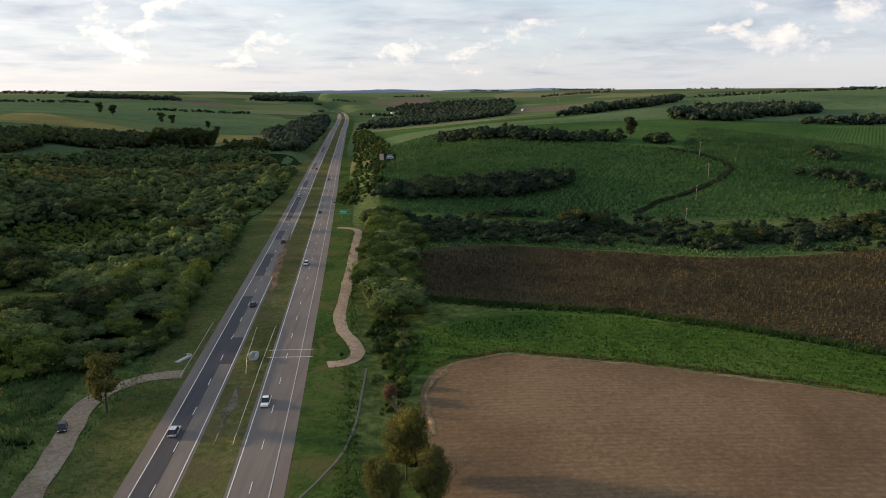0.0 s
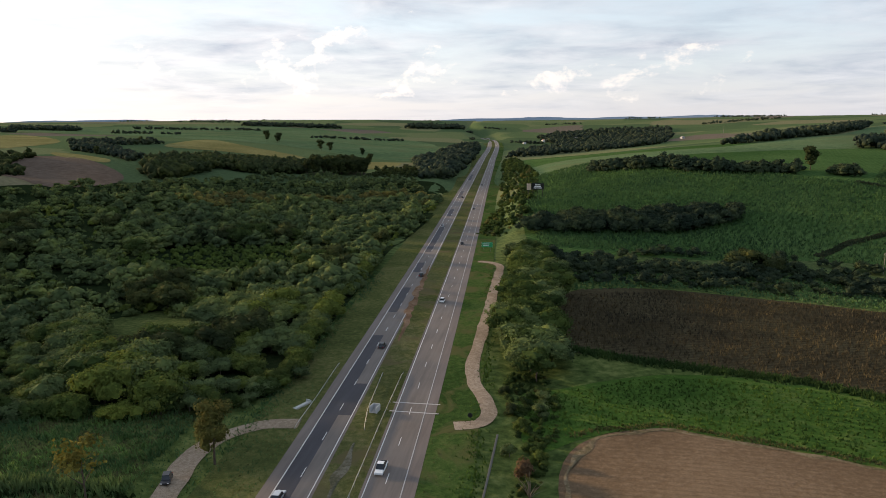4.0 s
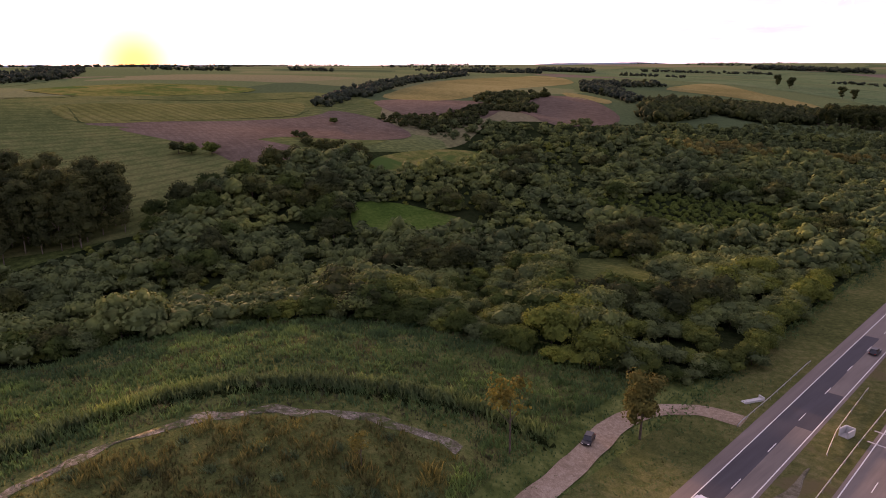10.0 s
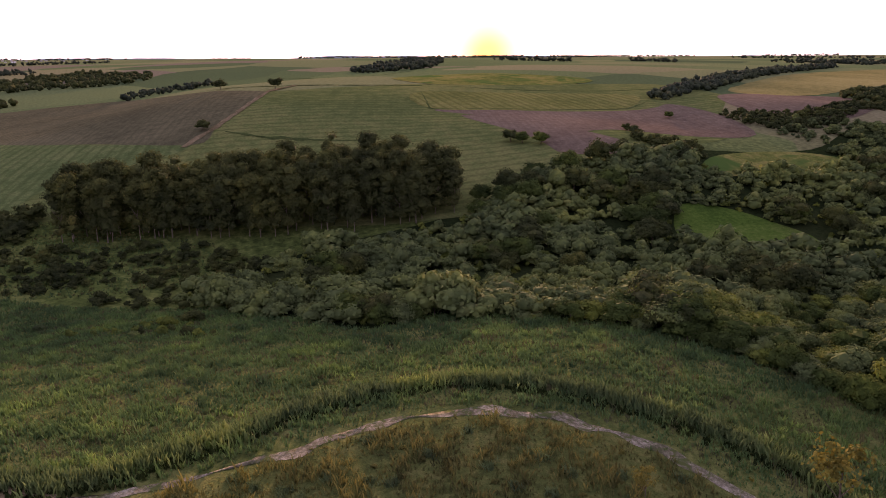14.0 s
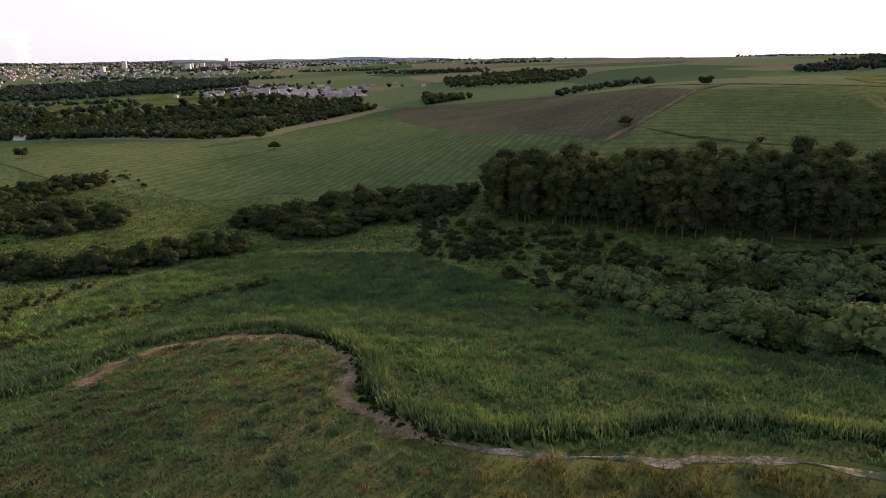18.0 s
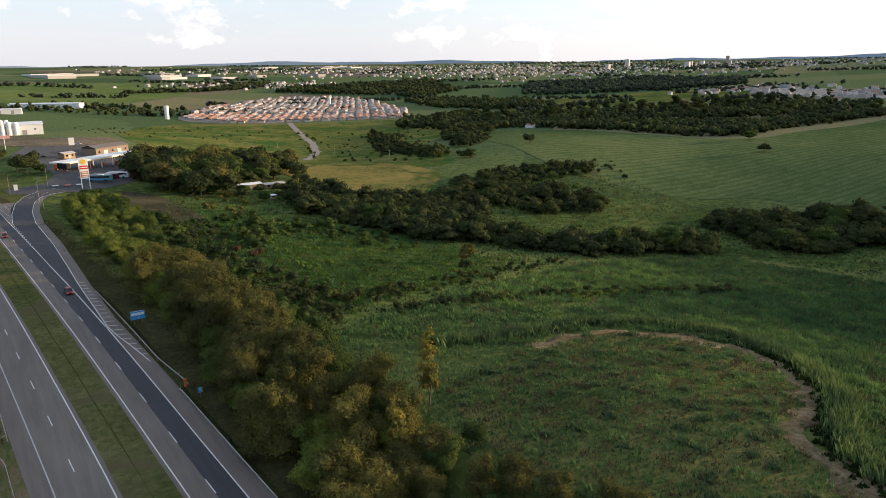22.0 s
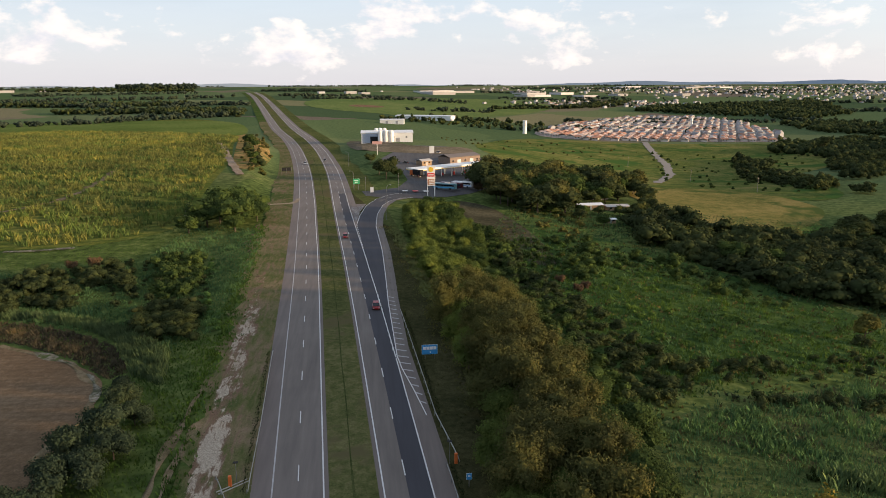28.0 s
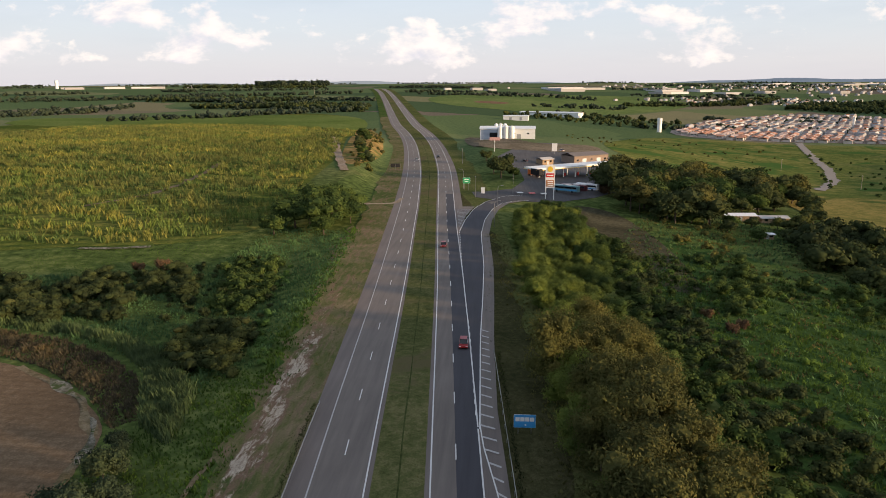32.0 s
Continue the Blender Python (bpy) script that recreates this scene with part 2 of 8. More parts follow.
M_GRASS = ground_mat("verge_grass", (0.058, 0.068, 0.024), (0.092, 0.098, 0.037), (0.140, 0.130, 0.058), 0.03, 0.7, 0.25, blot=(0.045, (0.105, 0.092, 0.046)))
def patchwork(name):
    """Far farmland: irregular fields in several greens, straw and earth, haze mixed into the far tones."""
    m, t, b = shader(name, 1.0, 0.0)
    p = place_of(t, (1, 1, 0))
    warp = noise_tex(t, p, 0.004, 3.0, 0.5)
    wv = t.nodes.new("ShaderNodeVectorMath")
    wv.operation = "MULTIPLY_ADD"
    link(t, warp, wv.inputs[0])
    wv.inputs[1].default_value = (160, 160, 0)
    link(t, p, wv.inputs[2])
    vo = t.nodes.new("ShaderNodeTexVoronoi")
    vo.inputs["Scale"].default_value = 0.0042
    link(t, wv.outputs[0], vo.inputs["Vector"])
    sp = t.nodes.new("ShaderNodeSeparateColor")
    link(t, vo.outputs["Color"], sp.inputs[0])
    # field colours made paler and less saturated to carry haze
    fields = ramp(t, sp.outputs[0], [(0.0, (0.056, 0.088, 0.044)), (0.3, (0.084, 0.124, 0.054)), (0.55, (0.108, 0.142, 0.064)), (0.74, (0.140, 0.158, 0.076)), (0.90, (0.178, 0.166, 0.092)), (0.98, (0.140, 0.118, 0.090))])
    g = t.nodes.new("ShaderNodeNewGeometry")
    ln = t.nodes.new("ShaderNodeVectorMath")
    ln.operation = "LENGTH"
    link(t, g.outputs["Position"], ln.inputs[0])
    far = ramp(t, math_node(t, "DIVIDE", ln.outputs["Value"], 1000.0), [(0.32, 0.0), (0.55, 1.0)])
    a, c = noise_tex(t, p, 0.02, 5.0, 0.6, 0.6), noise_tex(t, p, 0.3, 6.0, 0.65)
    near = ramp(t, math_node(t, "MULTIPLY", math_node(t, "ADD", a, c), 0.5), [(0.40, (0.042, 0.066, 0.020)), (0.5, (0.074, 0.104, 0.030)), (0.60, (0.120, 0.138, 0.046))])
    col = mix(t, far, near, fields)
    col = mix(t, 1.0, col, ramp(t, c, [(0.3, 0.7), (0.7, 1.25)]), "MULTIPLY")
    link(t, col, b.inputs["Base Color"])
    bump(t, b, c, 0.5, 0.7)
    return m


M_LAND = patchwork("open_farmland")
# meadow green darkened to carry the shade lying over it
M_SHADE_MEADOW = ground_mat("shaded_pasture", (0.022, 0.046, 0.014), (0.040, 0.074, 0.020), (0.068, 0.100, 0.030), 0.012, 0.25, 0.5)
M_TALL = ground_mat("tall_grass_ground", (0.046, 0.064, 0.021), (0.078, 0.100, 0.032), (0.125, 0.136, 0.048), 0.03, 0.5, 0.6)
M_MOUND = ground_mat("mound_growth", (0.044, 0.058, 0.020), (0.074, 0.092, 0.030), (0.115, 0.118, 0.042), 0.04, 0.6, 0.6)
# near-black so the gaps between crowns read as shade
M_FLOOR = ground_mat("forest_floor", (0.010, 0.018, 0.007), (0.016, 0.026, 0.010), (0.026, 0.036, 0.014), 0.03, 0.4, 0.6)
M_BARE = ground_mat("bare_tilled_soil", (0.118, 0.080, 0.048), (0.150, 0.102, 0.062), (0.192, 0.134, 0.084), 0.022, 0.8, 0.15, row=(1.6, 96), row_dark=0.75, row_mix=0.2)
M_DARKCROP = ground_mat("dry_brown_crop", (0.040, 0.033, 0.019), (0.058, 0.048, 0.028), (0.080, 0.068, 0.038), 0.03, 0.9, 0.4, row=(2.2, 70))
M_CANE = ground_mat("sugar_cane", (0.034, 0.074, 0.022), (0.052, 0.102, 0.031), (0.078, 0.130, 0.042), 0.008, 0.35, 0.7, row=(3.0, 35), row_dark=0.6, row_mix=0.25)
# the cane again, paler and bluer: haze is put into its colour
M_CANE_FAR = ground_mat("hazed_cane", (0.062, 0.104, 0.050), (0.088, 0.138, 0.064), (0.116, 0.160, 0.078), 0.006, 0.10, 0.5, blot=(0.008, (0.100, 0.130, 0.062)))
M_CANE_S = ground_mat("cane_yellowing", (0.060, 0.085, 0.018), (0.105, 0.120, 0.028), (0.170, 0.160, 0.042), 0.02, 0.4, 0.8, row=(5.0, 75), row_tone=(0.035, 0.060, 0.018))
M_FIELD = ground_mat("hill_field_green", (0.068, 0.094, 0.034), (0.096, 0.122, 0.044), (0.134, 0.146, 0.056), 0.006, 0.12, 0.5, row=(7.0, 8), row_dark=0.65, row_mix=0.35)
M_FIELD2 = ground_mat("green_crop_rows", (0.062, 0.094, 0.036), (0.088, 0.122, 0.047), (0.120, 0.146, 0.060), 0.008, 0.15, 0.5, row=(7.0, 100), row_dark=0.65, row_mix=0.4)
M_YELLOW = ground_mat("straw_field", (0.140, 0.130, 0.050), (0.190, 0.172, 0.068), (0.240, 0.215, 0.090), 0.01, 0.2, 0.3, row=(6.0, 20), row_dark=0.85, row_mix=0.25)
M_PLOW = ground_mat("ploughed_field", (0.094, 0.070, 0.054), (0.124, 0.094, 0.072), (0.155, 0.120, 0.092), 0.01, 0.2, 0.3, row=(4.0, 100), row_dark=0.85, row_mix=0.2)
M_VERGE_N = ground_mat("mown_green_verge", (0.050, 0.064, 0.022), (0.080, 0.092, 0.031), (0.124, 0.122, 0.048), 0.03, 0.7, 0.2)
M_VERGE_E = ground_mat("lush_dark_verge", (0.030, 0.056, 0.015), (0.046, 0.082, 0.021), (0.074, 0.106, 0.031), 0.03, 0.7, 0.2, blot=(0.07, (0.085, 0.088, 0.034)))
M_STUBBLE = ground_mat("stubble_field", (0.066, 0.064, 0.038), (0.090, 0.086, 0.050), (0.118, 0.110, 0.064), 0.01, 0.2, 0.3, row=(5.0, 100), row_dark=0.85, row_mix=0.3)
M_WORN = ground_mat("worn_soil_path", (0.095, 0.078, 0.042), (0.150, 0.116, 0.068), (0.210, 0.165, 0.105), 0.15, 1.0, 0.1)
M_BRIGHT = ground_mat("lush_meadow", (0.034, 0.072, 0.015), (0.052, 0.102, 0.020), (0.085, 0.125, 0.032), 0.03, 0.5, 0.3)
M_DRYMEAD = ground_mat("dry_meadow", (0.058, 0.086, 0.024), (0.112, 0.128, 0.036), (0.185, 0.165, 0.056), 0.016, 0.15, 0.5, blot=(0.025, (0.050, 0.098, 0.026)))
M_DIRT = ground_mat("dirt_track", (0.215, 0.163, 0.114), (0.285, 0.220, 0.158), (0.355, 0.286, 0.215), 0.08, 1.2, 0.08)
M_RUBBLE = ground_mat("pale_eroded_soil", (0.074, 0.072, 0.044), (0.150, 0.136, 0.100), (0.275, 0.250, 0.200), 0.2, 1.4, 0.2, blot=(0.5, (0.066, 0.084, 0.032)))
M_REDSOIL = ground_mat("red_bank_soil", (0.130, 0.078, 0.048), (0.175, 0.108, 0.068), (0.225, 0.150, 0.100), 0.1, 0.9, 0.2)
M_PASTURE_YARD = ground_mat("scrub_yard", (0.040, 0.038, 0.024), (0.060, 0.056, 0.034), (0.090, 0.080, 0.050), 0.05, 0.7, 0.3)


# ---- terrain ----
NORTH = [(-20, 200, 0), (-20, 600, 0), (-60, 1200, 2), (-150, 2000, 6), (0, 2600, 30), (0, 4000, 62), (-900, 4000, 66), (40, 185, 0), (40, 320, -1), (60, 110, 2), (150, 270, -3), (200, 390, -5), (130, 470, 9), (240, 460, 16), (210, 670, 32), (400, 600, 24), (500, 400, 10), (300, 250, 0), (300, 80, 5), (20, 524, 12), (95, 640, 29), (178, 742, 34), (248, 776, 36), (382, 888, 45), (552, 1086, 56), (904, 1345, 67), (573, 961, 43), (424, 1245, 41), (157, 1702, 6), (21, 2207, 13), (494, 2971, 67), (1149, 2789, 74), (1673, 2515, 76), (-661, 2928, 72), (-1232, 2731, 74), (1500, 1600, 73), (1500, 400, 62)]
WEST = [(-60, 60, 8), (-80, 90, 9), (-52, 114, 4), (-75, 10, 12), (-36, 146, 0), (-110, 60, 6), (-153, 39, 1), (-150, -40, 0), (-190, 0, -6), (-240, 60, -10), (-240, -60, -10), (-340, -195, -13), (-200, 180, -4), (-190, 248, -2), (-110, 250, -2), (-130, 420, 0), (-330, 185, 20), (-320, 250, 25), (-400, 25, 22), (-370, 304, 27), (-380, 437, 38), (-390, 487, 32), (-376, 626, 32), (-190, 856, 8), (-460, 50, 36), (-600, 60, 47), (-870, 40, 40), (-1000, 130, 46), (-900, 330, 55)]
FAR_WEST = [(-1500, 60, 62), (-2000, 300, 69), (-780, 480, 56), (-600, 400, 46), (-1000, 800, 56), (-2000, 1500, 67), (-500, 1300, 36), (-3500, 0, 66), (-2500, -700, 62)]
SOUTH = [(10, -100, 9.5), (14, -270, 10), (41, -580, 14), (100, -900, 20), (165, -1300, 31), (235, -1700, 44), (-330, -340, 4), (-490, -275, 2), (-620, -150, 12), (-230, -500, -8), (-117, -321, 2), (-30, -580, 16), (-40, -310, 9), (-90, -450, 7), (-131, -160, -2), (-60, -120, 6), (-70, -50, 9), (-200, -826, 0), (-520, -1059, -8), (-350, -900, -3), (-1000, -500, 22), (-1500, -900, 26), (-2800, -1800, 60), (-1000, -2200, 40), (-300, -1600, 24), (0, -2600, 62), (-500, -4000, 66)]
EAST = [(40, -60, 8), (60, -200, 8), (100, -300, 15), (150, -450, 19), (70, -560, 18), (300, -500, 18), (500, -1000, 16), (900, -1800, 48), (350, -2200, 52), (900, 0, 30), (300, -150, 10), (2500, 0, 60), (2500, -2500, 62), (3500, 2500, 66)]
HILLS = np.array(NORTH + WEST + FAR_WEST + SOUTH + EAST, float)
SOFT = 70.0


def spread(x, y):
    return np.sqrt((x[..., None] - HILLS[:, 0]) ** 2 + (y[..., None] - HILLS[:, 1]) ** 2 + SOFT**2)


n_h = len(HILLS)
lhs = np.ones((n_h + 1, n_h + 1))
lhs[:n_h, :n_h], lhs[n_h, n_h] = spread(HILLS[:, 0], HILLS[:, 1]), 0
HILL_W = np.linalg.solve(lhs, np.append(HILLS[:, 2], 0))

# the dual carriageway: y, x of its centre line, height
ROAD = np.array([(-2600, 440, 62), (-1621, 224, 42), (-1373, 179, 33), (-1101, 133, 25), (-917, 102.6, 20.4), (-756, 75.5, 17), (-648, 54.5, 15), (-563, 41, 13.7), (-484, 31, 12.8),
                 (-413, 23.4, 11.8), (-321, 16, 10.7), (-263, 11.9, 10), (-193, 6.9, 9.8), (-105, 1.3, 9.5), (-58, -1.6, 7.8), (0, -4.6, 5), (110, -9.4, 1), (220, -15, 0.4)])
ROAD = np.vstack([ROAD, [(466, -28.7, 0), (640, -39, 0), (999, -58.5, 1.3), (1247, -72, 2.3), (1535, -86, 3.7), (1837, -105, 5.2), (2278, -150, 6), (2900, -330, 20)]])


def glide(y, col):
    """Smooth curve through the road's rows (cubic, monotone in y)."""
    Y, V = ROAD[:, 0], ROAD[:, col]
    s = np.gradient(V, Y)
    y = np.clip(y, Y[0], Y[-1])
    k = np.clip(np.searchsorted(Y, y) - 1, 0, len(Y) - 2)
    h = Y[k + 1] - Y[k]
    u = (y - Y[k]) / h
    return V[k] * (1 + 2 * u) * (1 - u) ** 2 + s[k] * h * u * (1 - u) ** 2 + V[k + 1] * u * u * (3 - 2 * u) + s[k + 1] * h * u * u * (u - 1)


def road_x(y):
    return glide(np.asarray(y, float), 1)


def road_z(y):
    return glide(np.asarray(y, float), 2)


def height(x, y):
    """Height of the land at x, y: hills, levelled beside the road."""
    x, y = np.atleast_1d(np.asarray(x, float)), np.atleast_1d(np.asarray(y, float))
    z = spread(x, y) @ HILL_W[:n_h] + HILL_W[n_h]
    z = z + 0.25 * np.sin(x / 17 + 1.3 * np.sin(y / 31)) * np.sin(y / 23 + np.sin(x / 41))
    off = np.abs(x - road_x(y))
    inside = np.clip((off - 25) / 14, 0, 1)
    inside = inside * inside * (3 - 2 * inside)
    return (road_z(y) - 0.12) * (1 - inside) + z * inside


def ground_z(x, y):
    return float(height(x, y)[0])


def mesh_object(name, verts, faces, mats, parent=None, smooth=True, index=None):
    me = bpy.data.meshes.new(name)
    me.from_pydata([tuple(v) for v in verts], [], [tuple(f) for f in faces])
    for m in mats if isinstance(mats, (list, tuple)) else [mats]:
        me.materials.append(m)
    if index is not None:
        me.polygons.foreach_set("material_index", np.asarray(index, np.int32))
    if smooth:
        me.polygons.foreach_set("use_smooth", np.ones(len(me.polygons), bool))
    me.update()
    ob = new(name, me)
    if parent:
        ob.parent = parent
    return ob


def land_sheet():
    """One sheet from under the camera to the horizon, finer towards the middle."""
    rings = np.concatenate([np.linspace(2, 40, 8), np.geomspace(46, 4600, 190)])
    turns = 480
    a = np.linspace(0, 2 * np.pi, turns, endpoint=False)
    x = (rings[:, None] * np.cos(a)).ravel()
    y = (20 + rings[:, None] * np.sin(a)).ravel()
    z = height(x, y)
    i, j = np.meshgrid(np.arange(len(rings) - 1), np.arange(turns), indexing="ij")
    k = (j + 1) % turns
    f = np.stack([i * turns + j, (i + 1) * turns + j, (i + 1) * turns + k, i * turns + k], -1).reshape(-1, 4)
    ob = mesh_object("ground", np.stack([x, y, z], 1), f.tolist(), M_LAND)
    return tagged(ob, "rolling green farmland reaching to the horizon", "ground", kind="structure")


land_sheet()


def inside_poly(x, y, poly):
    c = np.zeros(x.shape, bool)
    for (x0, y0), (x1, y1) in zip(poly, poly[1:] + poly[:1]):
        cut = ((y0 > y) != (y1 > y)) & (x < (x1 - x0) * (y - y0) / (y1 - y0 + 1e-9) + x0)
        c ^= cut
    return c


def rounded(poly, cuts=4):
    """Closed Catmull-Rom curve through a plan's corners."""
    P = np.array(poly, float)
    n, outp = len(P), []
    for i in range(n):
        p0, p1, p2, p3 = P[i - 1], P[i], P[(i + 1) % n], P[(i + 2) % n]
        for u in np.arange(cuts) / cuts:
            outp.append(0.5 * (2 * p1 + (p2 - p0) * u + (2 * p0 - 5 * p1 + 4 * p2 - p3) * u * u + (3 * p1 - p0 - 3 * p2 + p3) * u**3))
    return [tuple(p) for p in outp]


def patch(name, poly, mat, label, category, lift=0.12, step=None, curved=True, tilt=0.00012):
    """A field laid on the land within a plan outline, with a clean edge."""
    poly = rounded(poly) if curved else [tuple(p) for p in poly]
    P = np.array(poly, float)
    lo, hi = P.min(0), P.max(0)
    step = step or max(1.6, min(14.0, (hi - lo).max() / 60))
    xs, ys = np.arange(lo[0] - step, hi[0] + step * 2, step), np.arange(lo[1] - step, hi[1] + step * 2, step)
    X, Y = np.meshgrid(xs, ys, indexing="ij")
    x, y = X.ravel().copy(), Y.ravel().copy()
    ins = inside_poly(x, y, poly)
    # corners just outside the outline are drawn in to it
    A, B = P, np.roll(P, -1, 0)
    d = B - A
    t = np.clip(((x[:, None] - A[:, 0]) * d[:, 0] + (y[:, None] - A[:, 1]) * d[:, 1]) / ((d**2).sum(1) + 1e-9), 0, 1)
    cx, cy = A[:, 0] + t * d[:, 0], A[:, 1] + t * d[:, 1]
    dist = np.hypot(cx - x[:, None], cy - y[:, None])
    k = dist.argmin(1)
    r = np.arange(len(x))
    snap = ~ins & (dist[r, k] < step * 1.45)
    x[snap], y[snap] = cx[r, k][snap], cy[r, k][snap]
    use = ins | snap
    nx, ny = X.shape
    i, j = np.meshgrid(np.arange(nx - 1), np.arange(ny - 1), indexing="ij")
    q = np.stack([i * ny + j, (i + 1) * ny + j, (i + 1) * ny + j + 1, i * ny + j + 1], -1).reshape(-1, 4)
    q = q[use[q].all(1) & ins[q].any(1)]
    keep, inv = np.unique(q, return_inverse=True)
    x, y = x[keep], y[keep]
    z = height(x, y) + lift * 0.55 + tilt * np.hypot(x, y - 20)
    ob = mesh_object(name, np.stack([x, y, z], 1), inv.reshape(-1, 4).tolist(), mat, smooth=False)
    return tagged(ob, label, category, kind="structure")


# ---- fields, verges and clearings ----
patch("field", [(37, 167), (54, 172), (87, 160), (120, 142), (150, 120), (190, 60), (200, -60), (150, -135), (100, -145), (75, -141), (57, -129), (45, -115), (43, -95), (40, -60), (36, 0), (33, 60), (32, 106), (31, 123), (30, 151)],
      M_BARE, "bare brown tilled field with faint plough lines", "field", 0.14)
patch("meadow_strip", [(21, 189), (29, 194), (51, 206), (70, 209), (94, 204), (120, 186), (147, 161), (180, 125), (170, 100), (120, 143), (87, 161), (54, 173), (37, 168), (24, 160)],
      M_BRIGHT, "bright green grass strip between two fields", "meadow", 0.10)
patch("dry_crop_field", [(31, 232), (52, 221), (78, 213), (95, 208), (122, 189), (150, 164), (200, 140), (300, 190), (320, 300), (253, 303), (177, 297), (129, 309), (78, 318), (34, 299)],
      M_DARKCROP, "dark brown dried crop field in rows", "field", 0.12)
patch("cane_field", [(22, 393), (56, 381), (105, 386), (158, 398), (205, 389), (246, 371), (299, 370), (420, 380), (520, 480), (560, 720), (346, 790), (82, 1142), (0, 1060), (2, 700), (12, 480)],
      M_CANE, "deep green sugar cane field on a hill", "field", 0.15)
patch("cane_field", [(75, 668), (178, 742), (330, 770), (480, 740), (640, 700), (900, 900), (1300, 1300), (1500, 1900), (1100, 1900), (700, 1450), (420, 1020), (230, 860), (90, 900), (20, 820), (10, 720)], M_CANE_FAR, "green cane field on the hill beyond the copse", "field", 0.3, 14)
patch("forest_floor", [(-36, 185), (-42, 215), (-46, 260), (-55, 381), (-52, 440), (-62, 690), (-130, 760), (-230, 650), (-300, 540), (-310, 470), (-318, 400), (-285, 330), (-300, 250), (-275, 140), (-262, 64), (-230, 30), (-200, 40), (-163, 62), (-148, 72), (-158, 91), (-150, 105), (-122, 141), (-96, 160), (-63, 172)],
      M_FLOOR, "forest floor under dense trees, canopy shade in its near-black colour", "forest floor", 0.08)
CLEAR_A = [(-131, 242), (-118, 262), (-96, 248), (-83, 221), (-93, 205), (-113, 214)]
CLEAR_B = [(-243, 229), (-232, 246), (-217, 254), (-199, 259), (-186, 250), (-188, 232), (-204, 214), (-222, 212)]
CLEAR_C = [(-285, 273), (-289, 308), (-278, 335), (-254, 346), (-256, 307), (-264, 258)]
patch("clearing", CLEAR_A, M_TALL, "grassy clearing within the woodland", "clearing", 0.25, 2.5)
patch("clearing", CLEAR_B, M_BRIGHT, "bright green grass clearing in the woodland", "clearing", 0.25, 2.5)
patch("clearing", CLEAR_C, M_DRYMEAD, "pale green pasture beside the woodland", "clearing", 0.25, 3)
patch("hill_field", [(-270, 140), (-320, -10), (-345, -70), (-463, -60), (-640, -12), (-560, 40), (-530, 75), (-540, 144), (-566, 194), (-575, 343), (-556, 420), (-455, 405), (-372, 344), (-320, 310), (-300, 250)],
      M_FIELD, "pale green crop field on the western hillside", "field", 0.15)
patch("crop_field", [(-414, -534), (-472, -459), (-482, -379), (-492, -318), (-530, -282), (-586, -280), (-640, -266), (-711, -255), (-750, -232), (-640, -140), (-463, -60), (-400, 19), (-379, -47), (-346, -73), (-360, -174), (-338, -200), (-318, -248), (-318, -325)],
      M_FIELD2, "green field with curved planting rows", "field", 0.2)
patch("ploughed_field", [(-437, 170), (-428, 252), (-426, 323), (-431, 346), (-380, 349), (-324, 332), (-325, 292), (-350, 255), (-353, 228), (-407, 202)], M_PLOW, "purplish brown ploughed field", "field", 0.25, 4)
patch("ploughed_field", [(-417, 182), (-398, 222), (-346, 237), (-302, 245), (-312, 208), (-335, 204), (-365, 200)], M_PLOW, "purplish brown ploughed field", "field", 0.25, 4)
patch("ploughed_field", [(-455, 412), (-463, 525), (-403, 499), (-349, 441), (-330, 395), (-355, 370), (-412, 377)], M_PLOW, "purplish brown ploughed field", "field", 0.25, 4)
patch("ploughed_field", [(-472, 588), (-447, 645), (-413, 642), (-328, 573), (-302, 510), (-317, 452)], M_PLOW, "purplish brown ploughed field", "field", 0.25, 4)
patch("ploughed_field", [(-720, -56), (-552, 53), (-519, 63), (-434, 34), (-401, 17), (-463, -60), (-548, -135), (-718, -241), (-754, -144)], M_STUBBLE, "dull brown stubble field on the hill", "field", 0.25, 6)
patch("contour_field", [(-508, 180), (-502, 305), (-478, 344), (-438, 318), (-436, 273), (-437, 172)], ground_mat("pale_contour_crop", (0.088, 0.104, 0.034), (0.122, 0.134, 0.044), (0.160, 0.160, 0.058), 0.01, 0.15, 0.4, row=(7.0, 85), row_dark=0.6, row_mix=0.4), "yellow-green crop strip with contour rows", "field", 0.4, 4)
patch("contour_field", [(-566, 205), (-575, 340), (-640, 380), (-720, 300), (-650, 190)], M_DRYMEAD, "pale yellowish field on the hilltop", "field", 0.4, 6)
patch("straw_field", [(-456, 441), (-523, 466), (-671, 666), (-779, 870), (-838, 1088), (-653, 938), (-554, 708), (-485, 540)], M_YELLOW, "yellow straw-coloured field on a hill", "field", 0.25, 6)
patch("straw_field", [(-484, 700), (-401, 661), (-380, 625), (-445, 650)], M_YELLOW, "yellow straw-coloured field", "field", 0.25, 5)
patch("straw_field", [(-522, 981), (-558, 1186), (-428, 1089), (-319, 1002), (-296, 915), (-385, 969)], M_YELLOW, "yellow straw-coloured field strip", "field", 0.25, 6)
patch("straw_field", [(-224, 982), (-178, 1011), (-172, 921), (-194, 882)], M_YELLOW, "small yellow straw-coloured field", "field", 0.25, 5)
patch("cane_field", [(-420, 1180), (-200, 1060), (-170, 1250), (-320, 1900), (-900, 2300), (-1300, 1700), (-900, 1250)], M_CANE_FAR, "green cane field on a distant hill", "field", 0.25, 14)
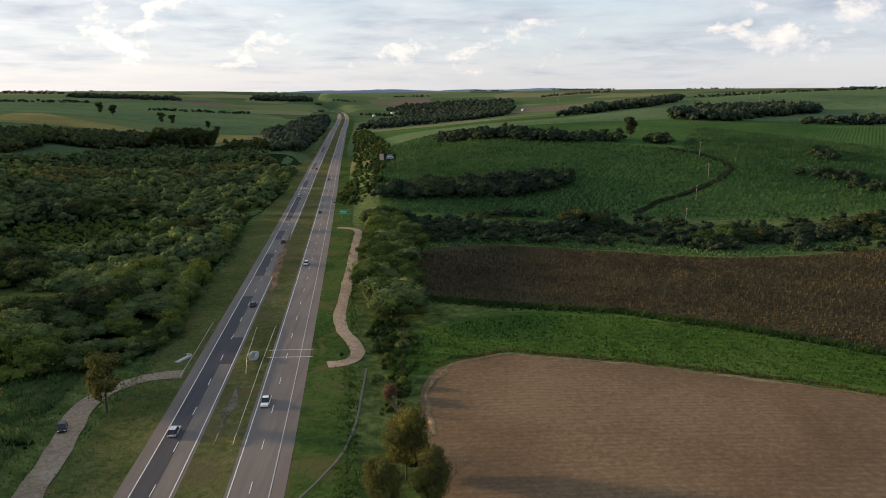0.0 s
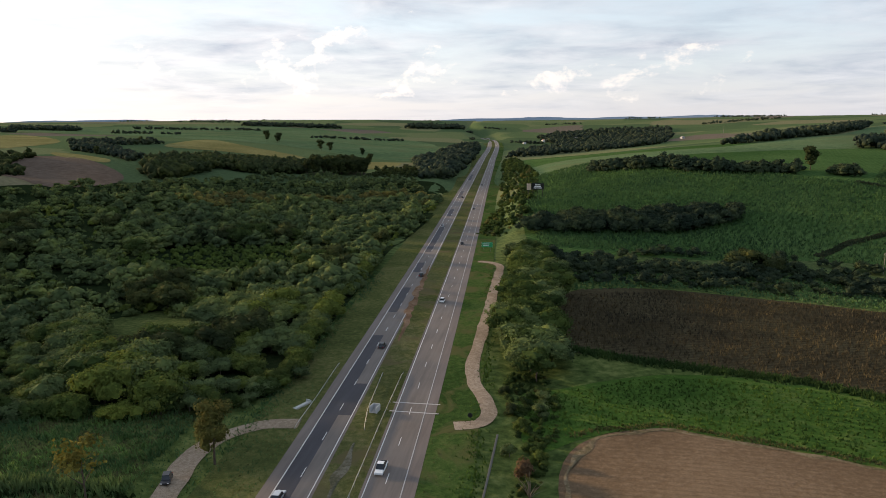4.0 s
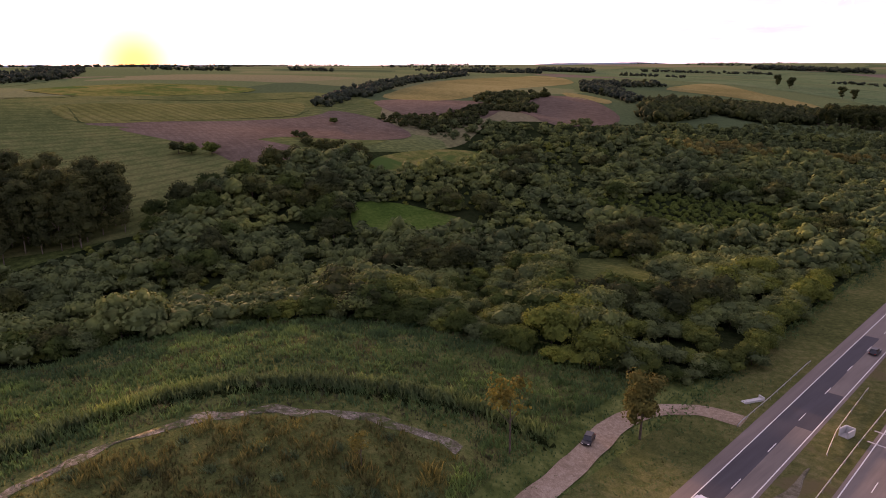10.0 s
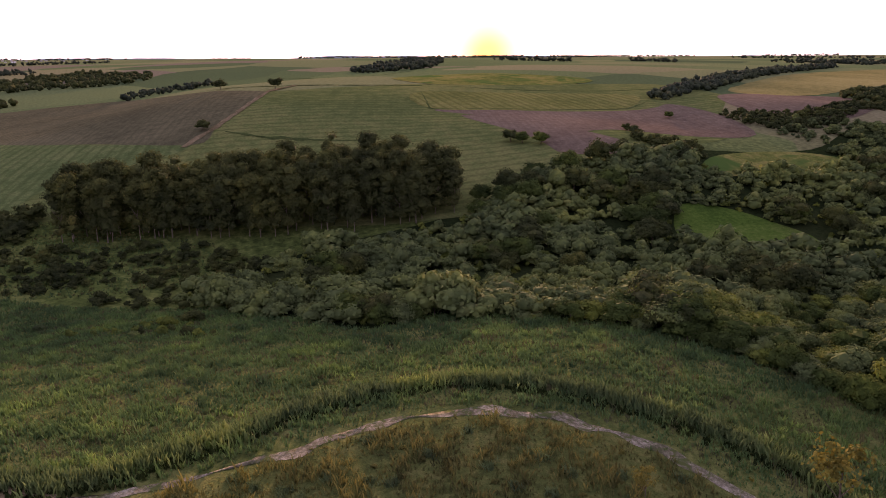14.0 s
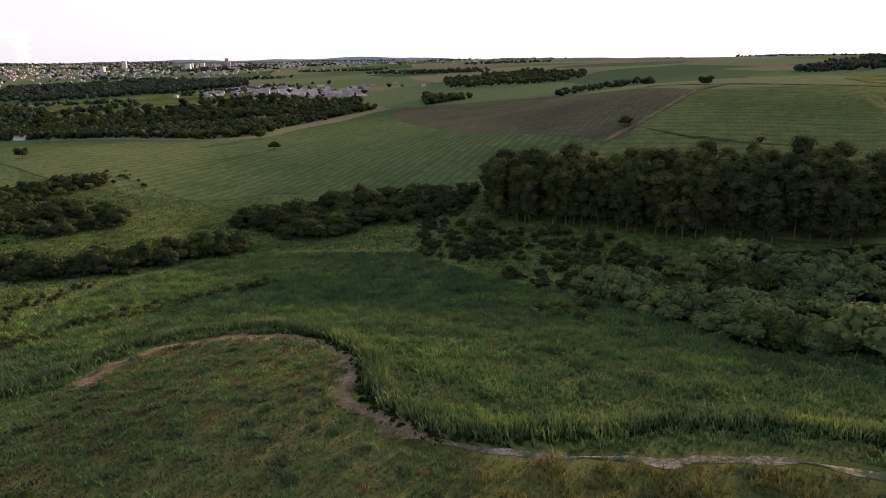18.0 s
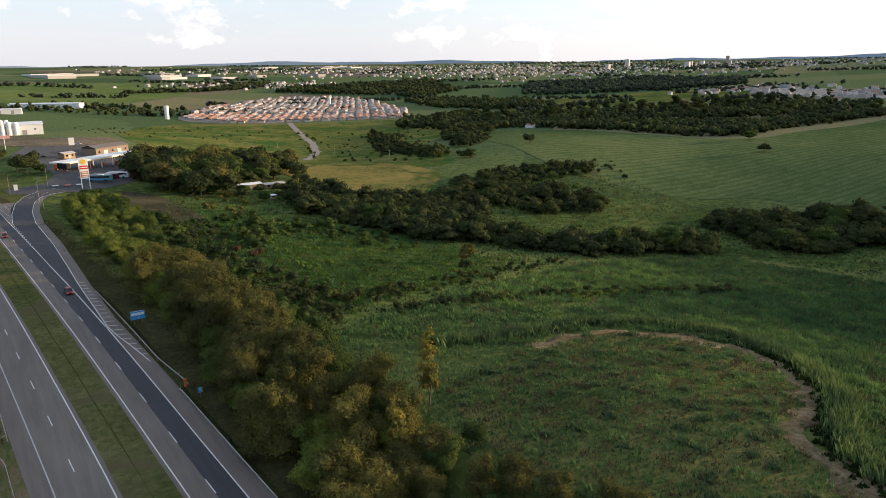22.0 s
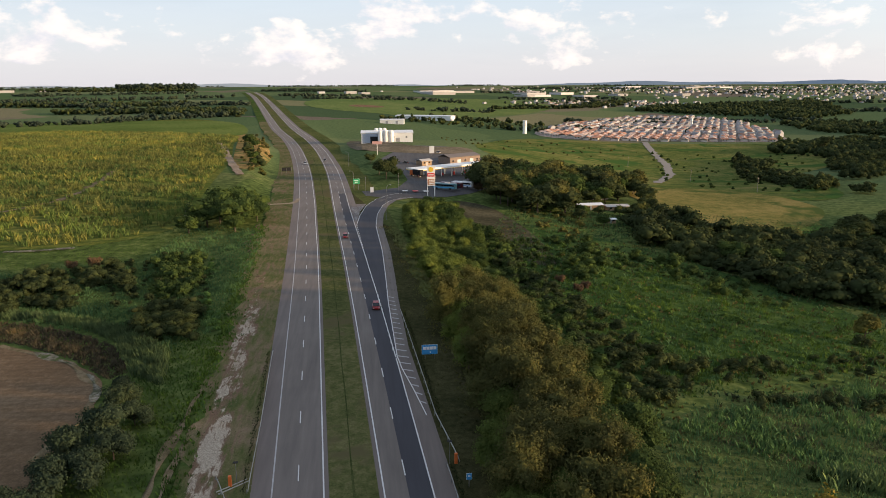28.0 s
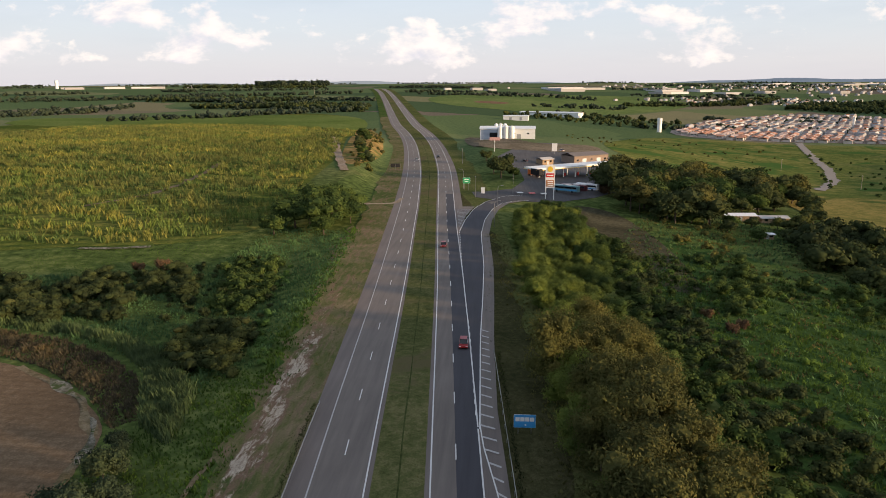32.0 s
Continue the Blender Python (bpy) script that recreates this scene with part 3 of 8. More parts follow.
patch("tall_grass_field", [(-150, 105), (-122, 140), (-96, 159), (-63, 170), (-50, 172), (-52, 160), (-53, 150), (-50, 140), (-47, 120), (-36, 60), (-30, 0), (-30, -60), (-50, -90), (-100, -110), (-170, -128), (-230, -117), (-247, -47),
                           (-232, -27), (-200, 35), (-163, 62), (-148, 72), (-158, 91)], M_TALL, "rough field of tall green grass", "field", 0.12)
PATH_LINE = [(-80, -58), (-96, -60), (-108, -57), (-115, -45), (-116, -30), (-111, -19), (-100, -9), (-91, -5), (-83, -3), (-80, 2), (-78, 8), (-75, 17), (-75, 26), (-79, 37), (-84, 51), (-88, 62), (-89, 70), (-87, 80), (-82, 91), (-76, 99), (-69, 106), (-62, 111), (-54, 114)]
patch("mound", PATH_LINE + [(-44, 100), (-40, 60), (-38, 0), (-50, -50)], M_MOUND, "overgrown mound with weeds and dry stalks", "mound", 0.2, 2.5, curved=False)
patch("pasture", [(-640, -690), (-735, -860), (-890, -826), (-1010, -740), (-1018, -603), (-900, -560), (-780, -640)], M_DRYMEAD, "yellowish pasture below the wooded hill", "pasture", 0.4, 10)
patch("building_land", [(-955, -560), (-926, -483), (-880, -345), (-947, -385), (-1056, -529), (-1090, -620)], ground_mat("pale_graded_soil", (0.20, 0.18, 0.16), (0.28, 0.26, 0.23), (0.36, 0.34, 0.30), 0.03, 0.2, 0.2), "pale graded ground round new houses", "building land", 0.5, 8)
patch("meadow", [(-162, -420), (-189, -404), (-226, -351), (-214, -286), (-186, -251), (-168, -310)], M_DRYMEAD, "yellowish dry meadow", "meadow", 0.3, 4)
patch("meadow", [(-105, -520), (-112, -650), (-200, -815), (-330, -770), (-480, -735), (-420, -560), (-310, -460), (-270, -350), (-226, -351), (-170, -430)], M_DRYMEAD, "yellow-green meadow below the housing estate", "meadow", 0.2, 6)
patch("cane_field", [(114, -225), (80, -236), (64, -262), (68, -306), (76, -420), (90, -517), (135, -803), (250, -968), (500, -800), (500, -300), (250, -200)], M_CANE_S, "yellowing sugar cane field beside the highway", "field", 0.15, 5)
patch("green_crop_field", [(114, -702), (148, -868), (256, -940), (423, -990), (580, -945), (540, -800), (420, -735), (300, -762), (180, -727)], ground_mat("bright_young_crop", (0.082, 0.118, 0.030), (0.112, 0.150, 0.038), (0.150, 0.176, 0.052), 0.01, 0.3, 0.4, row=(4.0, 60), row_dark=0.7, row_mix=0.25), "smooth bright green crop behind the cane", "field", 0.5, 6)
# dry grass tones with the low sun's orange mixed in
patch("dry_bank", [(60, -392), (57, -440), (62, -500), (80, -610), (102, -700), (118, -702), (100, -600), (88, -520), (72, -410)], ground_mat("sunlit_dry_bank", (0.130, 0.095, 0.036), (0.215, 0.150, 0.058), (0.300, 0.200, 0.090), 0.04, 0.4, 0.5, blot=(0.06, (0.085, 0.105, 0.034))), "dry grass bank beside the highway, sunlit gold in its colour", "bank", 0.35, 3)
patch("far_field", [(-40, -1150), (-160, -1130), (-420, -1500), (-300, -1750), (60, -1600), (95, -1300)], ground_mat("far_young_crop", (0.080, 0.120, 0.040), (0.112, 0.152, 0.050), (0.150, 0.178, 0.064), 0.008, 0.1, 0.4), "bright green field beyond the sheds", "field", 0.3, 12)
patch("soil_patch", [(20, -1330), (-30, -1310), (-45, -1360), (0, -1390)], M_REDSOIL, "bare reddish soil patch in a field", "soil", 0.6, 6)
# a darker sheet stands in for shade on this meadow
patch("damp_meadow", [(-50, -108), (-47, -180), (-48, -250), (-70, -262), (-105, -242), (-124, -205), (-140, -165), (-120, -128), (-80, -114)], M_SHADE_MEADOW, "lush green meadow with shade put into its dark colour", "meadow", 0.16, 2.5)
patch("scrub_yard", [(-40, -300), (-48, -268), (-54, -232), (-56, -208), (-65, -206), (-68, -240), (-66, -275), (-60, -302), (-48, -312)], M_PASTURE_YARD, "bare brown yard with scrub", "yard", 0.2, 3)


# ---- highway ----
def asphalt(name, base, vary, crack=0.0):
    m, t, b = shader(name, 0.85, 0.3)
    p = place_of(t)
    a = noise_tex(t, place_of(t, (1, 0.06, 1)), 0.9, 5.0, 0.6)
    c = noise_tex(t, p, 9.0, 5.0, 0.7)
    d = noise_tex(t, p, 0.05, 3.0, 0.6)
    f = math_node(t, "ADD", math_node(t, "MULTIPLY", a, 0.5), math_node(t, "ADD", math_node(t, "MULTIPLY", c, 0.2), math_node(t, "MULTIPLY", d, 0.3)))
    col = ramp(t, f, [(0.35, tuple(v * (1 - vary) for v in base)), (0.65, tuple(v * (1 + vary) for v in base))])
    link(t, col, b.inputs["Base Color"])
    bump(t, b, c, 0.01, 0.4)
    return m


M_ASPH = asphalt("worn_grey_asphalt", (0.155, 0.131, 0.114), 0.24)
M_SHOULDER = asphalt("shoulder_asphalt", (0.150, 0.123, 0.108), 0.22)
M_DARK = asphalt("dark_patched_asphalt", (0.052, 0.050, 0.056), 0.18)
M_PAINT = plain("road_paint", (0.62, 0.61, 0.58), 0.7, 0, 0.3, 0.2, 3.0)
M_PAINT_OLD = plain("worn_road_paint", (0.42, 0.40, 0.38), 0.75, 0, 0.3, 0.3, 2.0)
# brown verge grass with the tree row's shade put into its tones
M_SHADYVERGE = ground_mat("shaded_brown_grass", (0.030, 0.032, 0.014), (0.048, 0.048, 0.021), (0.074, 0.068, 0.033), 0.05, 0.9, 0.15)
M_DITCH = ground_mat("median_ditch", (0.034, 0.046, 0.016), (0.050, 0.064, 0.022), (0.070, 0.080, 0.030), 0.05, 1.0, 0.2)


def half(y):
    """Half the median: from the centre to the inner edge line."""
    y = np.asarray(y, float)
    return np.interp(y, [-800, -420, -300, -60, 60], [6.0, 5.0, 4.1, 3.95, 4.9])


def across(y, side):
    """Width of the two lanes together; the western carriageway is narrower in the south."""
    return np.interp(y, [-60, 60], [6.45 if side < 0 else 6.8, 7.0])


def steps(y0, y1, near=4.0):
    ys, y = [y0], y0
    while y < y1:
        y += near * max(1.0, abs(y - 20) / 150)
        ys.append(min(y, y1))
    return np.array(ys)


def ribbon(name, ys, a, b, lift, mat, parent=None):
    """A strip along the road between two offsets from its centre (+ to the east)."""
    ys = np.asarray(ys, float)
    a, b = np.broadcast_to(a, ys.shape), np.broadcast_to(b, ys.shape)
    cx, z = road_x(ys), road_z(ys) + lift
    e = 0.5
    sl = (road_x(ys + e) - road_x(ys - e)) / (2 * e)
    n = np.sqrt(1 + sl**2)
    va = np.stack([cx + a / n, ys - a * sl / n, z], 1)
    vb = np.stack([cx + b / n, ys - b * sl / n, z], 1)
    v = np.concatenate([va, vb])
    k = len(ys)
    f = [(i, i + k, i + k + 1, i + 1) for i in range(k - 1)]
    return mesh_object(name, v, f, mat, parent)


def worn_verge_mat():
    """Dry verge grass with brown soil and a pale washed-out gully running along the road."""
    m, t, b = shader("worn_straw_verge", 1.0, 0.0)
    p = place_of(t)
    lng = place_of(t, (1.0, 0.22, 1.0))
    a, c, f = noise_tex(t, p, 0.06, 4.0, 0.6, 0.6), noise_tex(t, lng, 0.8, 6.0, 0.7, 0.5), noise_tex(t, p, 4.0, 4.0, 0.7)
    col = ramp(t, math_node(t, "MULTIPLY", math_node(t, "ADD", a, c), 0.5), [(0.38, (0.064, 0.084, 0.028)), (0.47, (0.108, 0.110, 0.044)), (0.55, (0.158, 0.130, 0.070)), (0.64, (0.225, 0.165, 0.104))])
    g = t.nodes.new("ShaderNodeNewGeometry")
    s = t.nodes.new("ShaderNodeSeparateXYZ")
    link(t, g.outputs["Position"], s.inputs[0])
    off = math_node(t, "ADD", math_node(t, "MULTIPLY_ADD", s.outputs[1], 0.062, s.outputs[0]), -14.9)
    bend = math_node(t, "MULTIPLY_ADD", noise_tex(t, p, 0.05, 2.0, 0.5), 4.0, math_node(t, "ADD", off, -2.0))
    gully = ramp(t, math_node(t, "MULTIPLY", math_node(t, "ABSOLUTE", bend), 0.42), [(0.0, 1.0), (0.6, 0.85), (1.0, 0.0)])
    along_y = ramp(t, math_node(t, "MULTIPLY", s.outputs[1], -0.005), [(0.25, 0.0), (0.29, 1.0), (0.66, 1.0), (0.80, 0.45), (1.0, 0.15)])
    wash = math_node(t, "MULTIPLY", math_node(t, "MULTIPLY", gully, along_y), ramp(t, noise_tex(t, p, 0.11, 3.0, 0.6), [(0.38, 0.35), (0.55, 1.0)]))
    soil = ramp(t, math_node(t, "MULTIPLY_ADD", wash, 0.36, c), [(0.54, 0.0), (0.70, 1.0)])
    col = mix(t, soil, col, (0.175, 0.115, 0.078))
    pale = ramp(t, math_node(t, "MULTIPLY_ADD", wash, 0.34, noise_tex(t, lng, 1.3, 7.0, 0.75, 0.8)), [(0.68, 0.0), (0.77, 1.0)])
    col = mix(t, pale, col, ramp(t, f, [(0.3, (0.31, 0.245, 0.18)), (0.7, (0.47, 0.40, 0.31))]))
    col = mix(t, 1.0, col, ramp(t, f, [(0.3, 0.75), (0.7, 1.25)]), "MULTIPLY")
    link(t, col, b.inputs["Base Color"])
    bump(t, b, math_node(t, "ADD", c, f), 0.15, 0.8)
    return m


YS = steps(-1900, 2400)
hm = half(YS)
west_road = tagged(ribbon("road_west", YS, -hm - 7.0 - 2.6, -hm + 0.7, 0.05, M_SHOULDER), "grey asphalt carriageway with worn patches", "road", kind="structure")
east_road = tagged(ribbon("road_east", YS, hm - 0.7, hm + 7.0 + 2.6, 0.05, M_SHOULDER), "grey asphalt carriageway with painted lines", "road", kind="structure")
ribbon("lanes", YS, -hm - across(YS, -1), -hm, 0.062, M_ASPH, west_road)
ribbon("lanes", YS, hm, hm + across(YS, 1), 0.062, M_ASPH, east_road)
tagged(ribbon("median_grass", YS, -hm + 0.7, hm - 0.7, 0.06, M_GRASS), "mown grass median between carriageways", "median", kind="structure")
tagged(ribbon("verge", YS, -hm - 22, -hm - 9.6, 0.03, M_VERGE_N), "grass verge beside the highway", "verge", kind="structure")
tagged(ribbon("verge", YS, hm + 9.6, hm + 20, 0.03, M_VERGE_E), "deep green grass verge beside the highway", "verge", kind="structure")
ys = steps(-330, 30, 3.0)
end = np.clip((30 - ys) / 45, 0.0, 1.0) ** 0.7 * np.clip((ys + 330) / 60, 0.02, 1.0) * (1 + 0.10 * np.sin(ys / 3.1) + 0.07 * np.sin(ys / 1.3))
tagged(ribbon("verge", ys, -half(ys) - 9.6 - 8.4 * end, -half(ys) - 9.6, 0.036, M_SHADYVERGE), "brownish grass verge, darkened with the tree row's shade", "verge", kind="structure")
ys = steps(-900, 30, 3.0)
end = np.clip((30 - ys) / 45, 0.0, 1.0) ** 0.7 * (1 + 0.10 * np.sin(ys / 3.1) + 0.07 * np.sin(ys / 1.3))
tagged(ribbon("verge", ys, half(ys) + 9.6, half(ys) + 9.6 + 10.2 * end, 0.036, worn_verge_mat()), "straw-brown verge with streaks of eroded pale soil", "verge", kind="structure")
ys = steps(-700, 60)
tagged(ribbon("median_ditch", ys, -0.12 + 0.07 * np.sin(ys / 5), 0.10 + 0.08 * np.sin(ys / 7), 0.075, M_DITCH), "narrow dark drainage furrow in the median grass", "ditch", kind="structure")
# dark resurfaced outer lane of the west carriageway
for y0, y1 in ((-330, 178), (190, 234), (262, 300), (330, 352), (380, 470), (520, 560), (640, 700), (820, 900)):
    ys = steps(y0, y1)
    h = half(ys)
    ribbon("resurfaced_lane", ys, -h - across(ys, -1) + 0.05, -h - (3.2 if y0 < 100 else 3.4), 0.07, M_DARK, west_road)
ys = steps(172, 192, 2)
ribbon("resurfaced_lane", ys, -half(ys) - 6.95, -half(ys) - 0.15, 0.074, M_DARK, west_road)
for side, road in ((-1, west_road), (1, east_road)):
    for outer in (False, True):
        off = across(YS, side) if outer else 0.0
        ribbon("edge_line", YS, side * (hm + off) - 0.10, side * (hm + off) + 0.10, 0.085, M_PAINT_OLD if outer and side > 0 else M_PAINT, road)
    far = []
    for k in range(-118, 150):
        y0 = k * 16.0 + (14.7 if side < 0 else 13.5)
        ys = np.linspace(y0, y0 + 4.0, 3)
        h = half(ys) + across(ys, side) / 2
        if -340 < y0 < 420:
            ribbon("lane_dash", ys, side * h - 0.08, side * h + 0.08, 0.085, M_PAINT, road)
        else:
            cx = road_x(ys)
            z = road_z(ys) + 0.1
            far.append([(cx[0] + side * h[0] - 0.1, ys[0], z[0]), (cx[0] + side * h[0] + 0.1, ys[0], z[0]), (cx[2] + side * h[2] + 0.1, ys[2], z[2]), (cx[2] + side * h[2] - 0.1, ys[2], z[2])])
    tagged(mesh_object("far_lane_dashes", np.array(far).reshape(-1, 3), [(4 * i, 4 * i + 1, 4 * i + 2, 4 * i + 3) for i in range(len(far))], M_PAINT, road), kind="stuff")

patch("meadow", [(-160, -404), (-201, -409), (-226, -385), (-237, -334), (-226, -304), (-184, -276), (-156, -300), (-151, -353)], ground_mat("straw_meadow", (0.110, 0.112, 0.034), (0.178, 0.153, 0.049), (0.242, 0.187, 0.066), 0.02, 0.25, 0.4, blot=(0.03, (0.070, 0.095, 0.028))), "straw-yellow meadow of dry grass", "meadow", 0.45, 3)
patch("shed_yard", [(8, -651), (-42, -546), (-85, -561), (-85, -525), (-41, -498), (1, -513)], ground_mat("shed_yard_soil", (0.085, 0.075, 0.050), (0.135, 0.112, 0.078), (0.190, 0.155, 0.112), 0.04, 0.5, 0.3), "bare brown soil before the sheds", "yard", 0.4, 4)


# ---- trees ----
def icosphere(sub):
    bm = bmesh.new()
    bmesh.ops.create_icosphere(bm, subdivisions=sub, radius=1.0)
    v = np.array([p.co[:] for p in bm.verts])
    f = np.array([[q.index for q in p.verts] for p in bm.faces])
    bm.free()
    return v, f


ICO1, ICO2 = icosphere(1), icosphere(2)


def leaf_quads(rng, pos, nrm, size, hang=0.0):
    """Small bent leaf sprays at pos, facing roughly nrm: two triangles each, folded along the middle."""
    n = len(pos)
    d = nrm + rng.normal(0, 0.42, (n, 3))
    d /= np.linalg.norm(d, axis=1, keepdims=True)
    r = rng.normal(0, 1, (n, 3))
    u = np.cross(d, r)
    u /= np.linalg.norm(u, axis=1, keepdims=True)
    w = np.cross(d, u)
    if hang:
        # drooping narrow sprays
        w = w + np.array((0, 0, -1.4 * hang))
        w /= np.linalg.norm(w, axis=1, keepdims=True)
        u = np.cross(w, d)
        u /= np.linalg.norm(u, axis=1, keepdims=True) + 1e-9
    s = size * rng.uniform(0.6, 1.35, (n, 1))
    n_, l_ = 0.55 - 0.25 * min(1, hang), 0.6 + 0.5 * min(1, hang)
    a, b = pos - u * s * n_, pos + u * s * n_
    c = pos + w * s * l_ - d * s * 0.22
    e = pos - w * s * l_ - d * s * 0.22
    v = np.stack([a, c, b, e], 1).reshape(-1, 3)
    k = np.arange(n)[:, None] * 4
    return v, np.concatenate([k + [0, 1, 2], k + [0, 2, 3]])


def crown(rng, width, tall, lobes, leaves, size, flat=0.0, low=0.0, puff=1.0, core=0.74, ball=None, near=(0.80, 1.10), hang=0.0):
    """A crown of several uneven lobes over z=0: dark inner mass and leaf sprays. Returns vertices and triangles."""
    V, Fc, n0 = [], [], 0
    share = max(4, leaves // lobes)
    for i in range(lobes):
        a = rng.uniform(0, 2 * np.pi)
        rr = (rng.uniform(0, 1) ** 0.6) * width * 0.34 if i else 0.0
        zc = tall * (0.55 + 0.28 * rng.uniform(-1, 1) * (1 - flat)) - low * tall * (rr / width) if i else tall * 0.6
        c = np.array([rr * np.cos(a), rr * np.sin(a), zc])
        k = rng.uniform(0.7, 1.1)
        rad = np.array([width * rng.uniform(0.2, 0.3) * k, width * rng.uniform(0.2, 0.3) * k, tall * rng.uniform(0.25, 0.38) * (1 - 0.35 * flat) * puff * k])
        v, f = ball or ICO1
        v = v * rad * core * (1 + (0.20 if len(v) < 20 else 0.17) * rng.normal(0, 1, (len(v), 1))) + c
        V.append(v), Fc.append(f + n0)
        n0 += len(v)
        d = rng.normal(0, 1, (share, 3))
        d[:, 2] = np.abs(d[:, 2]) * 1.1 - 0.35
        d /= np.linalg.norm(d, axis=1, keepdims=True)
        pos = c + d * rad * rng.uniform(near[0], near[1], (share, 1))
        v, f = leaf_quads(rng, pos, d + (0, 0, 0.35), size, hang)
        V.append(v), Fc.append(f + n0)
        n0 += len(v)
    return np.concatenate(V), np.concatenate(Fc)


def tube(points, radii, sides=6):
    P = np.array(points, float)
    a = np.linspace(0, 2 * np.pi, sides, endpoint=False)
    v = np.concatenate([p + r * np.stack([np.cos(a), np.sin(a), 0 * a], 1) for p, r in zip(P, radii)])
    f = [(i * sides + j, i * sides + (j + 1) % sides, (i + 1) * sides + (j + 1) % sides, (i + 1) * sides + j) for i in range(len(P) - 1) for j in range(sides)]
    return v, f


def trunk(rng, tall, girth, width, limbs=4):
    V, Fc, n0 = [], [], 0
    bend = rng.normal(0, 0.03 * tall, 2)
    parts = [([(0, 0, -0.4), (bend[0] * 0.4, bend[1] * 0.4, tall * 0.45), (bend[0], bend[1], tall * 0.95)], [girth, girth * 0.75, girth * 0.3])]
    for _ in range(limbs):
        a, z = rng.uniform(0, 6.3), tall * rng.uniform(0.4, 0.75)
        r = width * rng.uniform(0.22, 0.36)
        parts.append(([(bend[0] * 0.5, bend[1] * 0.5, z), (r * 0.5 * np.cos(a), r * 0.5 * np.sin(a), z + tall * 0.14), (r * np.cos(a), r * np.sin(a), z + tall * 0.34)], [girth * 0.5, girth * 0.35, girth * 0.12]))
    for p, r in parts:
        v, f = tube(p, r, 6)
        V.append(v)
        Fc += [tuple(i + n0 for i in q) for q in f]
        n0 += len(v)
    return np.concatenate(V), Fc


def bark(name, a, b):
    m, t, s = shader(name, 0.9, 0.15)
    n = noise_tex(t, place_of(t, (1, 1, 0.3)), 3.0, 6.0, 0.65)
    link(t, ramp(t, n, [(0.35, a), (0.65, b)]), s.inputs["Base Color"])
    bump(t, s, n, 0.04, 0.7)
    return m


M_BARK = bark("grey_brown_bark", (0.050, 0.038, 0.028), (0.130, 0.105, 0.080))
M_EUC = bark("pale_eucalyptus_bark", (0.10, 0.080, 0.062), (0.22, 0.185, 0.15))
L_FOREST = leaf_mat("forest_leaves", (0.056, 0.086, 0.033), (0.114, 0.155, 0.060), (0.180, 0.192, 0.082))
L_ROADSIDE = leaf_mat("roadside_leaves", (0.052, 0.082, 0.020), (0.114, 0.150, 0.036), (0.184, 0.186, 0.048))
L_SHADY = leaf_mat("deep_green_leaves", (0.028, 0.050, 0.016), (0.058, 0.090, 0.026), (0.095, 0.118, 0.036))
L_DARK = leaf_mat("dark_scrub_leaves", (0.024, 0.036, 0.015), (0.050, 0.066, 0.026), (0.084, 0.086, 0.036))
# darker, bluer leaves: the shade of backlit crowns is in the colour
L_SHADE = leaf_mat("shade_toned_leaves", (0.020, 0.034, 0.020), (0.042, 0.062, 0.036), (0.066, 0.084, 0.050))
# distant leaves tinted bluish, their haze put into the colour
L_FAR = leaf_mat("hazed_wood_leaves", (0.026, 0.038, 0.026), (0.048, 0.066, 0.044), (0.062, 0.078, 0.050))
L_OLIVE = leaf_mat("olive_gold_leaves", (0.058, 0.068, 0.022), (0.112, 0.112, 0.036), (0.180, 0.145, 0.048))
L_EUC = leaf_mat("eucalyptus_leaves", (0.036, 0.050, 0.021), (0.072, 0.088, 0.034), (0.118, 0.116, 0.048))
L_GOLD = leaf_mat("flowering_yellow_leaves", (0.080, 0.080, 0.022), (0.148, 0.138, 0.036), (0.215, 0.180, 0.050))
L_RUST = leaf_mat("rust_brown_leaves", (0.075, 0.048, 0.028), (0.130, 0.084, 0.048), (0.170, 0.110, 0.065))


def tree_proto(seed, width, tall, stem, leaves, size, lobes, leaf, wood, girth, flat=0.0, name="tree", label="", low=0.0, puff=1.0, core=0.74, ball=None, near=(0.80, 1.10), hang=0.0):
    """A tree: trunk with limbs and a crown. The first one stands out of use until copied."""
    rng = np.random.default_rng(seed)
    v, f = crown(rng, width, tall - stem, lobes, leaves, size, flat, low, puff, core, ball, near, hang)
    v[:, 2] += stem
    tv, tf = trunk(rng, stem + (tall - stem) * 0.55, girth, width)
    cm = bpy.data.meshes.new("crown")
    cm.from_pydata(v.tolist(), [], f.tolist())
    cm.materials.append(leaf)
    tm = bpy.data.meshes.new("trunk")
    tm.from_pydata(tv.tolist(), [], tf)
    tm.materials.append(wood)
    tm.polygons.foreach_set("use_smooth", np.ones(len(tm.polygons), bool))
    return cm, tm, name, label, v, f


def plant(proto, x, y, scale=1.0, turn=0.0, group="", squash=1.0, label="", sink=0.15):
    cm, tm, name, text = proto[:4]
    ob = new(name)
    ob.empty_display_size = 0.5
    ob.matrix_basis = Matrix.LocRotScale((x, y, ground_z(x, y) - sink), Euler((0, 0, turn)), (scale, scale, scale * squash))
    for n, me in (("trunk", tm), ("crown", cm)):
        c = new(n, me)
        c.parent = ob
    return tagged(ob, label or text, "tree", group)


